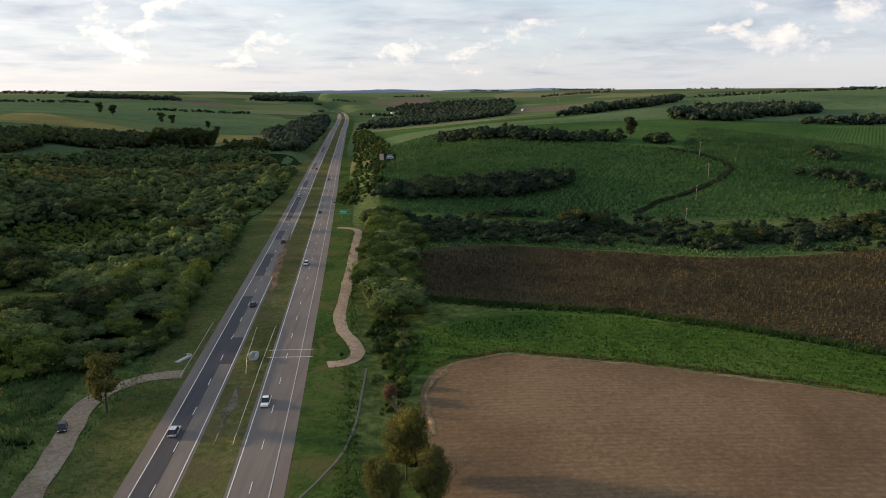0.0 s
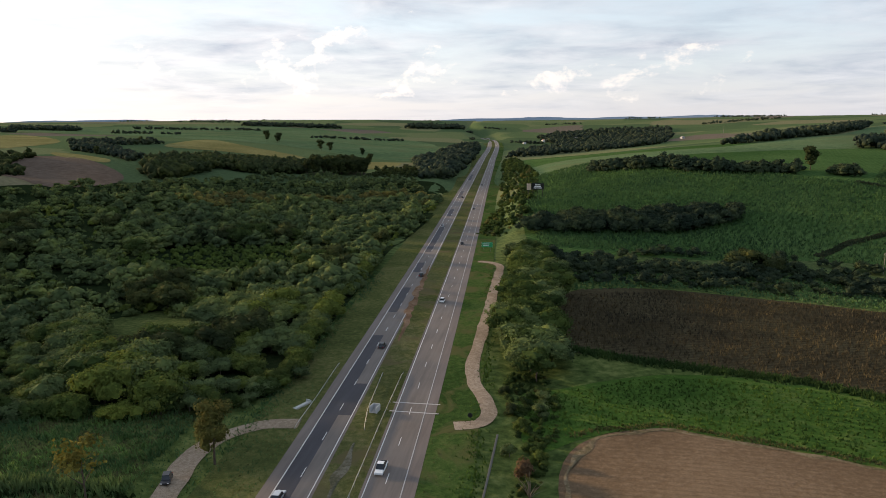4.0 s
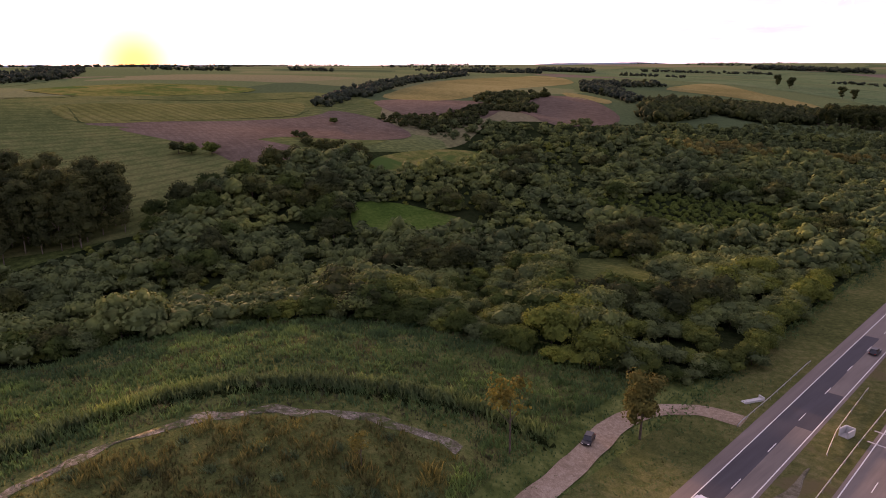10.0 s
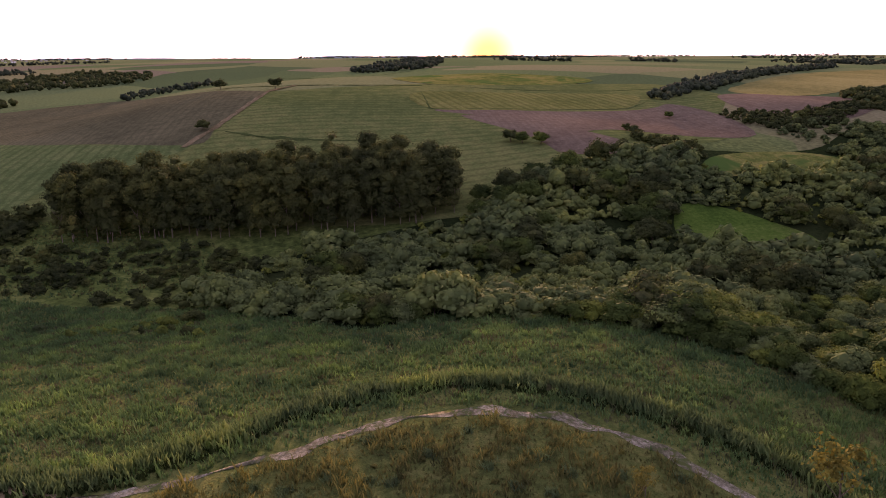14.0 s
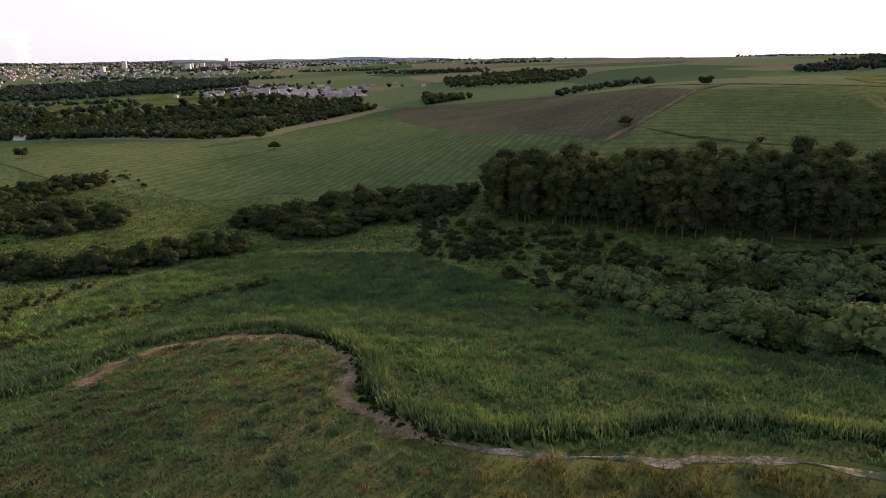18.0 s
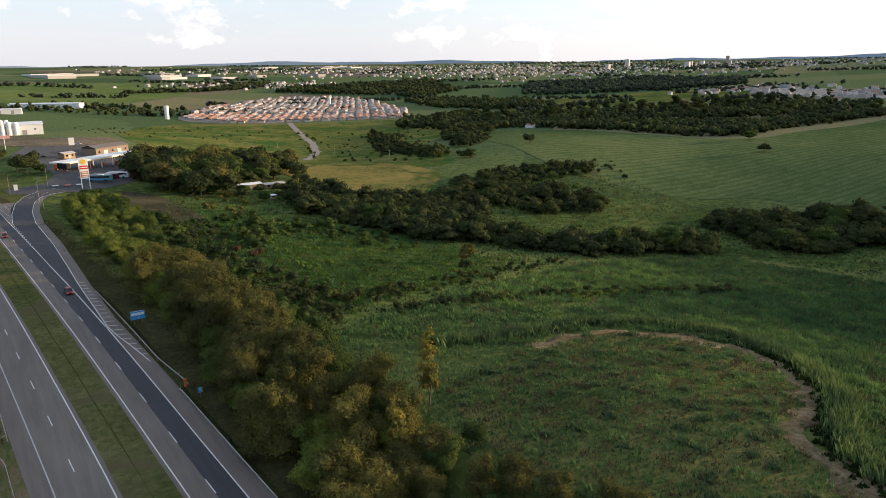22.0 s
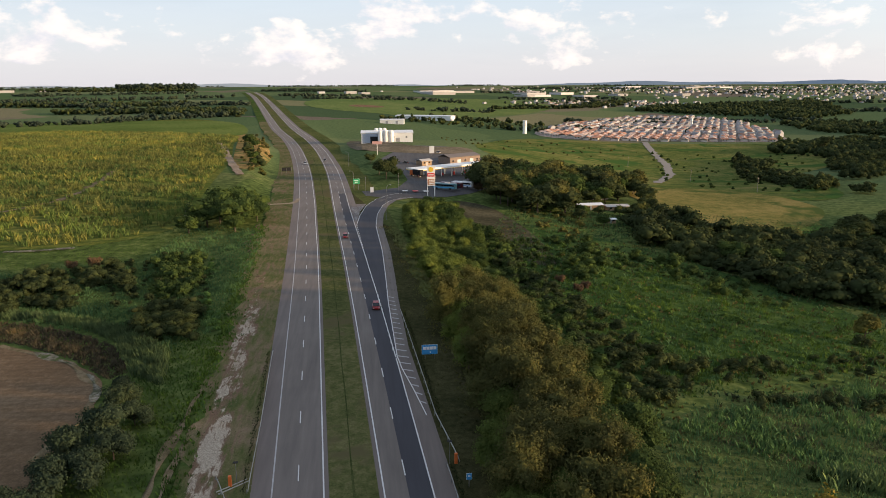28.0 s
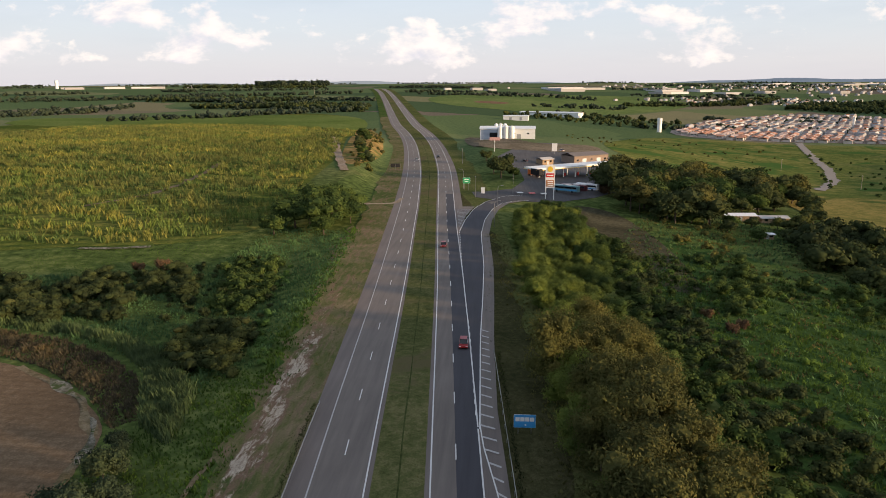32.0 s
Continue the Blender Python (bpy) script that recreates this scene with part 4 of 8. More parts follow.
def scatter(rng, poly, gap, holes=(), jitter=0.45, keep=1.0):
    """Uneven rows of places within a plan outline, outside the holes."""
    P = np.array(poly, float)
    lo, hi = P.min(0), P.max(0)
    X, Y = np.meshgrid(np.arange(lo[0], hi[0], gap), np.arange(lo[1], hi[1], gap * 0.87), indexing="ij")
    X[:, ::2] += gap / 2
    x = X.ravel() + rng.uniform(-jitter, jitter, X.size) * gap
    y = Y.ravel() + rng.uniform(-jitter, jitter, Y.size) * gap
    ok = inside_poly(x, y, [tuple(p) for p in poly]) & (rng.uniform(0, 1, x.size) < keep)
    for h in holes:
        ok &= ~inside_poly(x, y, h)
    return x[ok], y[ok]


def along(line, gap, rng, wide=0.0):
    P = np.array(line, float)
    s = np.concatenate([[0], np.cumsum(np.hypot(*np.diff(P, axis=0).T))])
    d = np.arange(0, s[-1], gap) + rng.uniform(-0.4, 0.4, len(np.arange(0, s[-1], gap))) * gap
    x, y = np.interp(d, s, P[:, 0]), np.interp(d, s, P[:, 1])
    return x + rng.normal(0, wide, len(d)), y + rng.normal(0, wide, len(d))


def wood_mass(name, protos, x, y, rng, mat, label, category="woodland", lo=0.75, hi=1.25, drop=0.15, squash=(0.85, 1.15), grow=None):
    """Many crowns with their stems joined into one stand."""
    V, Fc, n0 = [], [], 0
    z = height(x, y)
    for i in range(len(x)):
        v, f = protos[rng.integers(len(protos))]
        s, a, q = rng.uniform(lo, hi) * (1.0 if grow is None else grow[i]), rng.uniform(0, 6.28), rng.uniform(*squash)
        c, d = np.cos(a) * s, np.sin(a) * s
        w = np.stack([v[:, 0] * c - v[:, 1] * d + x[i], v[:, 0] * d + v[:, 1] * c + y[i], v[:, 2] * s * q + z[i] - drop], 1)
        V.append(w), Fc.append(f + n0)
        n0 += len(v)
    V, Fc = np.concatenate(V), np.concatenate(Fc)
    me = bpy.data.meshes.new(name)
    me.vertices.add(len(V)), me.vertices.foreach_set("co", V.ravel())
    me.loops.add(Fc.size), me.loops.foreach_set("vertex_index", Fc.ravel().astype(np.int32))
    me.polygons.add(len(Fc)), me.polygons.foreach_set("loop_start", np.arange(0, Fc.size, 3, dtype=np.int32))
    me.materials.append(mat)
    me.update(calc_edges=True)
    return tagged(new(name, me), label, category, kind="stuff")


RNG = np.random.default_rng(7)
BROAD = [crown(np.random.default_rng(20 + k), 10.0, 7.0, 9, 330, 0.66, 0.2, 0.3, 0.8, 0.74, None, (0.74, 1.12)) for k in range(6)]
SMALL = [crown(np.random.default_rng(40 + k), 4.5, 3.4, 4, 72, 0.85, 0.1, 0.3) for k in range(4)]
FINE_S = [crown(np.random.default_rng(48 + k), 4.5, 3.4, 6, 300, 0.34, 0.1, 0.3, 0.9, 0.66, None, (0.66, 1.12)) for k in range(3)]
THICK = [crown(np.random.default_rng(45 + k), 10.0, 7.0, 11, 950, 0.36, 0.1, 0.3, 0.85, 0.66, None, (0.66, 1.12)) for k in range(3)]
MIDF = [crown(np.random.default_rng(50 + k), 10.0, 7.5, 7, 130, 1.0, 0.1, 0.3, 0.8, 0.78, None, (0.74, 1.10)) for k in range(5)]
FARW = [crown(np.random.default_rng(60 + k), 12.0, 9.5, 4, 14, 1.8, 0.1, 0.3, 1.0, 0.95) for k in range(4)]


def swell(x, y, size=26.0):
    """Slow variation over the land, about 0 to 1: where growth is taller or lower."""
    return 0.5 + 0.25 * (np.sin(x / size + 1.7 * np.sin(y / size / 1.9)) + np.sin(y / size * 1.3 + 1.1 * np.sin(x / size / 0.7)))


def stand(name, poly, gap, protos, mat, label, lo=0.75, hi=1.25, holes=(), keep=1.0, category="woodland", vary=True, squash=(0.85, 1.15)):
    x, y = scatter(RNG, poly, gap, holes, 0.5, keep)
    if vary:
        ok = swell(x, y, 17.0) > 0.10
        x, y = x[ok], y[ok]
    return wood_mass(name, protos, x, y, RNG, mat, label, category, lo, hi, 0.5, squash)


FOREST = [(-37, 186), (-42, 215), (-47, 260), (-57, 381), (-54, 440), (-60, 590), (-76, 652), (-110, 662), (-178, 566), (-216, 535), (-232, 477), (-256, 430), (-262, 388), (-276, 362), (-284, 340), (-268, 330), (-258, 300), (-284, 262), (-300, 240), (-300, 190), (-275, 140), (-262, 60), (-225, 18), (-200, 33), (-160, 62), (-146, 72), (-156, 90), (-147, 103), (-120, 139), (-95, 157), (-60, 170)]
GLADE_D = [(-150, 305), (-112, 312), (-92, 350), (-112, 395), (-165, 372), (-180, 330)]
GLADES = [CLEAR_A, CLEAR_B, CLEAR_C, GLADE_D]
fx, fy = scatter(RNG, FOREST, 7.3, GLADES, 0.55)
thin = (swell(fx, fy, 30.0) > 0.2) | (RNG.uniform(0, 1, len(fx)) < 0.35)
fx, fy = fx[thin], fy[thin]
TALLER = 0.62 + 0.85 * swell(fx, fy, 15.0)
near = (np.hypot(fx, fy - 40) < 235) & (fx > -140) & (fy > 120)
rest = ~near
a = rest & (np.hypot(fx, fy - 40) < 250)
wood_mass("woodland", BROAD, fx[a], fy[a], RNG, L_FOREST, "dense green woodland filling the valley", lo=0.65, hi=1.35, drop=0.9, squash=(0.75, 1.15), grow=TALLER[a])
b = rest & ~a
wood_mass("woodland", MIDF, fx[b], fy[b], RNG, L_FOREST, "dense green woodland running along the highway", lo=0.65, hi=1.35, drop=0.9, squash=(0.75, 1.15), grow=TALLER[b])
RIM = [(-62, 600), (-78, 650), (-110, 660), (-178, 563), (-214, 533), (-230, 478), (-205, 470), (-190, 515), (-160, 550), (-110, 632), (-82, 618), (-72, 570)]
# leaf tones yellowed and brightened to show sun on the rim
stand("woodland_rim", RIM, 7.0, MIDF, leaf_mat("sunlit_rim_leaves", (0.085, 0.085, 0.028), (0.150, 0.140, 0.046), (0.200, 0.170, 0.060)), "trees along the woodland's far rim, sunlight put into yellow-green leaves", 0.8, 1.25, (), 1.0, "woodland", False)
stand("valley_scrub", [(-80, 662), (-112, 770), (-225, 752), (-288, 560), (-308, 490), (-300, 430), (-345, 380), (-325, 340), (-290, 345), (-262, 395), (-258, 435), (-234, 480), (-218, 540), (-180, 572), (-112, 668)], 6.2, SMALL + MIDF[:3], L_FOREST, "low dark scrub between the woodland and the fields", 0.5, 0.95, (), 0.8, "scrub", True)
stand("glade_shrubs", GLADE_D, 4.6, SMALL, leaf_mat("glade_leaves", (0.050, 0.085, 0.020), (0.095, 0.140, 0.034), (0.130, 0.160, 0.044)), "bright shrubs in an open glade", 0.6, 1.2, (), 1.0, "shrubs", False)
stand("undergrowth", FOREST, 6.5, SMALL, L_ROADSIDE, "lighter green shrubs filling gaps in the woodland", 0.6, 1.3, GLADES, 0.4, "shrubs", False)
FOREST_TREES = [tree_proto(100 + k, 10.0, 8.2, 0.9, 1500, 0.46, 13, (L_FOREST, L_FOREST, L_ROADSIDE)[k % 3], M_BARK, 0.22, 0.35, "woodland_tree", "rounded green broadleaf tree at the woodland edge", 0.3, 0.85, 0.74, None, (0.76, 1.10)) for k in range(6)]
SHADY = [tree_proto(140 + k, 10.5, 8.6, 0.8, 1500, 0.46, 13, L_SHADY, M_BARK, 0.22, 0.3, "roadside_tree", "dark green rounded tree beside the dirt road", 0.3, 0.85, 0.74, None, (0.76, 1.10)) for k in range(4)]
for x, y, g in zip(fx[near], fy[near], TALLER[near]):
    plant((SHADY + FOREST_TREES)[RNG.integers(10) if x < -85 else 4 + RNG.integers(6)], x, y, RNG.uniform(0.7, 1.15) * g, RNG.uniform(0, 6.28), "trees of the roadside woodland", RNG.uniform(0.8, 1.15), sink=0.6)
for x, y in zip(*along([(-152, 78), (-160, 98), (-150, 112), (-145, 122), (-120, 137), (-95, 153), (-71, 158), (-57, 169), (-46, 175), (-39, 189)], 4.6, RNG, 0.8)):
    plant((SHADY + FOREST_TREES[:3])[RNG.integers(7)], x, y, RNG.uniform(0.6, 0.95), RNG.uniform(0, 6.28), "trees of the roadside woodland", RNG.uniform(0.85, 1.1), "dense leafy tree at the meadow's edge", 0.9)
# sunlit row of trees along the western verge
ROADSIDE = [tree_proto(130 + k, 8.6, 7.5, 0.8, 1300, 0.44, 12, L_ROADSIDE, M_BARK, 0.2, 0.3, "roadside_tree", "bright green rounded tree along the verge", 0.3, 0.85, 0.74, None, (0.76, 1.10)) for k in range(4)]
for x, y in zip(*along([(-39, 190), (-43, 215), (-47, 260), (-53, 320), (-57, 381)], 5.2, RNG, 1.2)):
    plant(ROADSIDE[RNG.integers(4)], x - 2, y, RNG.uniform(0.75, 1.15), RNG.uniform(0, 6.28), "trees along the western verge", 1.0, sink=0.5)
# row beside the dirt road on the eastern side
for x, y in zip(*scatter(RNG, [(11, 365), (15, 300), (13, 250), (13, 228), (18, 212), (24, 196), (30, 205), (30, 235), (34, 290), (33, 340), (25, 372)], 6.0)):
    plant((SHADY + FOREST_TREES[:2])[RNG.integers(6)], x, y, RNG.uniform(0.85, 1.35), RNG.uniform(0, 6.28), "trees beside the dirt road", 1.0, "dark green leafy tree beside the dirt road", 0.5)
TALL = [tree_proto(150 + k, 9.5, 13.0, 1.5, 10500, 0.25, 26, L_OLIVE, M_BARK, 0.26, -0.3, "olive_tree", "tall olive-green tree with golden leaf tips beside the highway", 0.1, 0.60, 0.5, ICO2, (0.5, 1.14), 0.5) for k in range(5)]
GREYISH = [tree_proto(156 + k, 9.5, 10.0, 1.2, 7000, 0.26, 20, L_SHADY, M_BARK, 0.24, 0.0, "roadside_tree", "dark grey-green tree on the meadow side of the row", 0.2, 0.75, 0.56, ICO2, (0.56, 1.12)) for k in range(3)]
DENSE = [tree_proto(160 + k, 9.0, 9.0, 1.0, 7000, 0.25, 19, L_ROADSIDE, M_BARK, 0.24, 0.1, "roadside_tree", "dense green tree in the row beside the highway", 0.25, 0.8, 0.6, ICO2, (0.62, 1.1)) for k in range(3)]
for x, y in zip(*scatter(RNG, [(-20, -285), (-19, -200), (-19, -150), (-18, -100), (-17, -60), (-19, -24), (-30, -7), (-44, -6), (-42, -40), (-40, -90), (-38, -150), (-40, -220), (-42, -290)], 6.2, (), 0.4)):
    north = y > -150
    dice = RNG.uniform()
    kind = GREYISH[RNG.integers(3)] if x < -35 and dice < 0.75 else TALL[RNG.integers(5)] if north and dice < (0.45 if x > -24 else 0.85) else DENSE[RNG.integers(3)]
    low = np.interp(y, [-60, -30, -5], [1.0, 0.78, 0.5]) * (np.interp(x, [-42, -36], [0.72, 1.0]) if y > -70 else 1.0)
    plant(kind, x, y, RNG.uniform(0.74, 1.04) * (1.0 if north else 0.85) * low, RNG.uniform(0, 6.28), "tree row beside the southern highway", 1.0, sink=0.4)
for x, y, s in ((-32, -31, 0.6), (-36, -30, 0.62), (-37, -20, 0.55), (-40, -16, 0.5), (-41, -10, 0.5), (-45, -5, 0.45), (-47, -2, 0.42), (-37, -43, 0.66), (-32, -25, 0.55), (-32, -39, 0.66)):
    plant(TALL[RNG.integers(5)], x, y, s, x + y, "tree row beside the southern highway", 0.9, "low olive tree at the row's northern end", 0.4)
SLENDER = tree_proto(171, 5.0, 15.0, 4.5, 800, 0.36, 18, L_GOLD, M_BARK, 0.16, -0.9, "slender_tree", "slender tree with yellow-tipped leaves above the row", 0.0, 0.34, 0.5, None, (0.5, 1.2), 0.5)
plant(SLENDER, -44, -43, 0.95, 0.3)
plant(SLENDER, -33, -34, 0.8, 1.0, label="young yellow-leaved tree among the row")
VERGE_TREE = tree_proto(172, 7.0, 12.0, 2.6, 2600, 0.36, 18, L_OLIVE, M_BARK, 0.22, -0.4, "verge_tree", "single tall tree with bronze-green leaves on the verge", 0.0, 0.5, 0.55, ICO2, (0.55, 1.12))
plant(VERGE_TREE, -38.5, 145.5, 1.2, 0.5)
YOUNG = tree_proto(173, 8.0, 12.0, 4.5, 420, 0.45, 13, L_GOLD, M_BARK, 0.17, -0.5, "thin_tree", "thin open tree with yellow-green leaves on the mound", 0.0, 0.4, 0.22, None, (0.2, 1.25))
plant(YOUNG, -49, 121, 1.25, 1.0)
plant(YOUNG, -58, 96, 0.55, 2.0, label="small yellowish sapling on the mound")
plant(YOUNG, -45, 70, 0.6, 2.6, label="small yellowish sapling on the mound")
OLIVE_NEAR = tree_proto(174, 11.0, 12.5, 0.8, 9500, 0.26, 24, L_OLIVE, M_BARK, 0.22, -0.3, "olive_tree", "bronze-green drooping tree beside the bare field", 0.2, 0.6, 0.5, ICO2, (0.5, 1.12), 0.9)
plant(OLIVE_NEAR, 26, 114, 1.05, 0.2)
plant(OLIVE_NEAR, 31, 104, 0.85, 2.2)
plant(OLIVE_NEAR, 22, 104, 0.8, 4.0)
BUSH = [tree_proto(180 + k, 4.6, 3.6, 0.2, 800, 0.28, 8, (L_DARK, L_ROADSIDE, L_FOREST)[k], M_BARK, 0.1, 0.1, "bush", "rounded leafy green bush on grass", 0.4) for k in range(3)]
RUST = tree_proto(185, 5.0, 4.2, 0.3, 700, 0.3, 8, L_RUST, M_BARK, 0.1, 0.1, "bush", "rust-brown dry leafy bush", 0.4)
BIG = [tree_proto(190 + k, 13.5, 11.0, 1.4, 1300, 0.66, 18, (L_DARK, L_SHADY, L_DARK)[k], M_BARK, 0.35, 0.2, "large_tree", "large spreading dark green tree", 0.25, 0.8, 0.74, None, (0.76, 1.10)) for k in range(3)]
TALL_FAR = tree_proto(197, 12.5, 17.0, 2.5, 1300, 0.8, 15, L_DARK, M_BARK, 0.3, -0.25, "tall_tree", "tall dark tree with an uneven crown", 0.1, 0.55, 0.7, None, (0.6, 1.15))
BROWN = [tree_proto(195 + k, 12.0, 11.5, 2.2, 1300, 0.6, 16, L_OLIVE, M_BARK, 0.3, 0.1, "large_tree", "large brownish-olive tree with an open crown", 0.2, 0.7, 0.7, None, (0.7, 1.12)) for k in range(2)]
plant(RUST, 23.5, 149, 1.0, 0.4)
for x, y, s in ((26, 155, 0.9), (20, 157, 0.8), (22, 170, 0.9), (26, 178, 1.1), (19, 178, 0.8), (27, 186, 1.0), (17, 190, 0.7)):
    plant(BUSH[RNG.integers(3)], x, y, s, s * 9, "bushes by the dirt road bend")


def bare_shrub(x, y):
    """Leafless pale branches fanning from one root."""
    rng = np.random.default_rng(5)
    top = new("dead_shrub")
    top.location = (x, y, ground_z(x, y) - 0.1)
    for k in range(16):
        a, r, h = rng.uniform(0, 6.28), rng.uniform(1.0, 3.4), rng.uniform(2.6, 5.0)
        v, f = tube([(0, 0, 0), (r * 0.4 * np.cos(a), r * 0.4 * np.sin(a), h * 0.5), (r * np.cos(a + 0.2), r * np.sin(a + 0.2), h)], [0.09, 0.06, 0.02], 5)
        mesh_object("branch", v, f, M_EUC, top)
    return tagged(top, "leafless pale grey shrub with fanned branches", "shrub")


bare_shrub(24.5, 142)

# eucalyptus block: pale stems and high crowns
EUC = [tree_proto(200 + k, 11.5, 24.5, 4.6, 2000, 0.66, 30, L_EUC, M_EUC, 0.26, -0.75, "eucalyptus", "tall eucalyptus with a pale straight trunk", 0.2, 0.36, 0.62, None, (0.6, 1.15)) for k in range(5)]
for x, y in zip(*scatter(RNG, [(-296, -30), (-286, 24), (-278, 74), (-272, 118), (-277, 140), (-305, 140), (-318, 90), (-322, 20), (-325, -30)], 6.6, (), 0.45)):
    plant(EUC[RNG.integers(5)], x, y, RNG.uniform(0.82, 1.12), RNG.uniform(0, 6.28), "eucalyptus stand", RNG.uniform(0.9, 1.08), sink=0.4)
for x, y, s in ((-262, 205, 1.15), (-256, 222, 1.1), (-270, 190, 1.1), (-212, 195, 1.0), (-192, 151, 0.8), (-268, 168, 1.1), (-278, 172, 1.0), (-284, 162, 1.05), (-272, 156, 0.95), (-290, 178, 0.9), (-288, 196, 1.1), (-294, 214, 1.1), (-296, 228, 0.9), (-280, 148, 0.85), (-266, 142, 0.8)):
    plant(BIG[RNG.integers(3)], x, y, s, s * 7, "large trees in the valley", 1.1)
ok = (swell(fx, fy, 13.0) > 0.78) & (fx < -60) & (fy < 420)
for x, y in list(zip(fx[ok], fy[ok]))[::2]:
    plant(BIG[RNG.integers(3)], x, y, RNG.uniform(0.75, 1.1), x, "large trees in the valley", 1.0)

# copses and hedges, east
stand("copse", [(14, 424), (58, 425), (108, 437), (144, 462), (147, 476), (101, 470), (39, 452), (16, 440)], 5.6, BROAD, L_SHADE, "dark green copse within the cane field", 1.1, 1.6, (), 1.0, "copse", False)
stand("copse", [(62, 632), (90, 608), (161, 570), (205, 560), (214, 580), (168, 592), (95, 636), (70, 660)], 6.0, MIDF, L_SHADE, "dark copse along the hill crest", 1.0, 1.5, (), 1.0, "copse", False)
stand("copse", [(228, 556), (243, 548), (252, 570), (236, 574)], 5.5, MIDF, L_SHADE, "small dark copse on the crest", 0.9, 1.2, (), 1.0, "copse", False)
stand("hedge", [(28, 352), (55, 340), (85, 338), (115, 348), (145, 368), (165, 345), (170, 318), (200, 326), (230, 328), (300, 322), (330, 345), (250, 350), (200, 352), (165, 372), (140, 386), (112, 368), (82, 356), (55, 362), (28, 378)], 5.6, BROAD, L_SHADE, "scrubby hedge of dark shrubs below the cane", 0.45, 1.15, (), 0.85, "hedge")
stand("scrub", [(36, 322), (100, 326), (150, 322), (236, 304), (310, 312), (310, 352), (214, 375), (165, 396), (140, 404), (72, 388), (36, 374)], 6.4, BROAD, L_SHADE, "uneven dark scrub below the cane hill", 0.3, 1.0, (), 0.5, "scrub", True)
for x, y, s in ((118, 372, 1.0), (128, 380, 1.1), (136, 372, 0.9), (182, 336, 0.9), (196, 342, 1.0), (210, 338, 0.8), (250, 335, 1.0), (268, 340, 1.1), (286, 336, 0.9), (262, 322, 0.8)):
    plant(BIG[RNG.integers(3)], x, y, s, x, "large trees in the hedge", 0.9, "large dark tree rising from the hedge")
stand("copse", [(331, 505), (327, 468), (348, 490), (360, 530)], 7, BROAD, L_SHADE, "small round copse in the cane", 0.9, 1.2, (), 1.0, "copse", False)
stand("copse", [(285, 446), (303, 420), (309, 396), (335, 410), (322, 432), (301, 448)], 7, BROAD, L_SHADE, "dark copse in a fold of the cane field", 0.6, 1.1, (), 0.8, "copse", False)
stand("far_wood", [(330, 770), (389, 745), (560, 866), (600, 935), (560, 960), (437, 870), (345, 800)], 7.5, FARW, L_FAR, "dark wood on the far hill", 0.9, 1.5, (), 0.97, "woodland", False)
stand("far_wood", [(281, 905), (380, 985), (462, 1086), (540, 1250), (500, 1260), (420, 1120), (340, 1010), (262, 930), (230, 890)], 8.5, FARW, L_FAR, "dark wood along the far slope", 0.9, 1.5, (), 0.95, "woodland", False)
stand("far_wood", [(450, 728), (529, 712), (640, 740), (640, 780), (560, 770)], 8.0, FARW, L_FAR, "dark wood on the far hill", 0.6, 1.1, (), 0.95, "woodland", False)
stand("far_wood", [(60, 1300), (200, 1400), (260, 1600), (220, 1850), (60, 1700), (0, 1500), (-40, 1250)], 11.0, FARW, L_FAR, "dark woods beside the distant highway", 0.8, 1.4, (), 0.9, "woodland", False)
stand("roadside_scrub", [(-14, 440), (4, 425), (16, 470), (18, 560), (20, 700), (0, 900), (-20, 1150), (-40, 1150), (-20, 800), (-8, 560)], 4.8, SMALL + MIDF[:2], L_SHADY, "dark green scrub on the roadside bank", 0.4, 0.85, (), 0.85, "scrub", False)
stand("roadside_scrub", [(-14, 440), (4, 425), (16, 470), (18, 560), (20, 700), (0, 900), (-20, 1150), (-40, 1150), (-20, 800), (-8, 560)], 9.0, SMALL + MIDF[:2], L_OLIVE, "yellowish scrub on the roadside bank", 0.4, 0.75, (), 0.5, "scrub")
stand("far_wood", [(100, 1500), (250, 1500), (350, 1900), (420, 2380), (215, 2448), (58, 2382), (0, 2171)], 13.0, FARW, L_FAR, "dark woods filling the valley before the far town", 0.9, 1.6, (), 0.75)
for x, y, s in ((225, 588, 1.1),):
    plant(TALL_FAR, x, y, s, 1.0, "trees on the crest", 1.0, "tall dark tree standing on the crest")
PINK = leaf_mat("pink_blossom", (0.16, 0.07, 0.09), (0.30, 0.13, 0.17), (0.38, 0.18, 0.22))
plant(tree_proto(230, 8, 8, 1.0, 400, 0.8, 7, PINK, M_BARK, 0.2, 0.1, "blossom_tree", "pink flowering tree on the crest", 0.2), 214, 584, 0.9)

# woods beyond the valley, north-west and west
stand("far_wood", [(-106, 772), (-76, 775), (-88, 1070), (-112, 1500), (-140, 1760), (-165, 1500), (-158, 1200), (-165, 1060)], 7.5, FARW, L_FAR, "dark trees along the distant highway", 0.8, 1.5, (), 0.9, "woodland", False)
stand("far_wood", [(-305, 570), (-286, 580), (-292, 642), (-302, 700), (-256, 700), (-232, 765), (-268, 862), (-310, 835), (-362, 790), (-356, 655)], 6.0, FARW, L_DARK, "dark wood between straw fields", 0.8, 1.35, (), 0.95, "woodland", False)
for x, y in zip(*scatter(RNG, [(-228, 752), (-172, 795), (-190, 850), (-240, 815)], 9.0)):
    plant(TALL_FAR, x, y, RNG.uniform(0.9, 1.25), x, "tall trees before the straw fields", 1.0, "tall dark tree standing before the straw field")
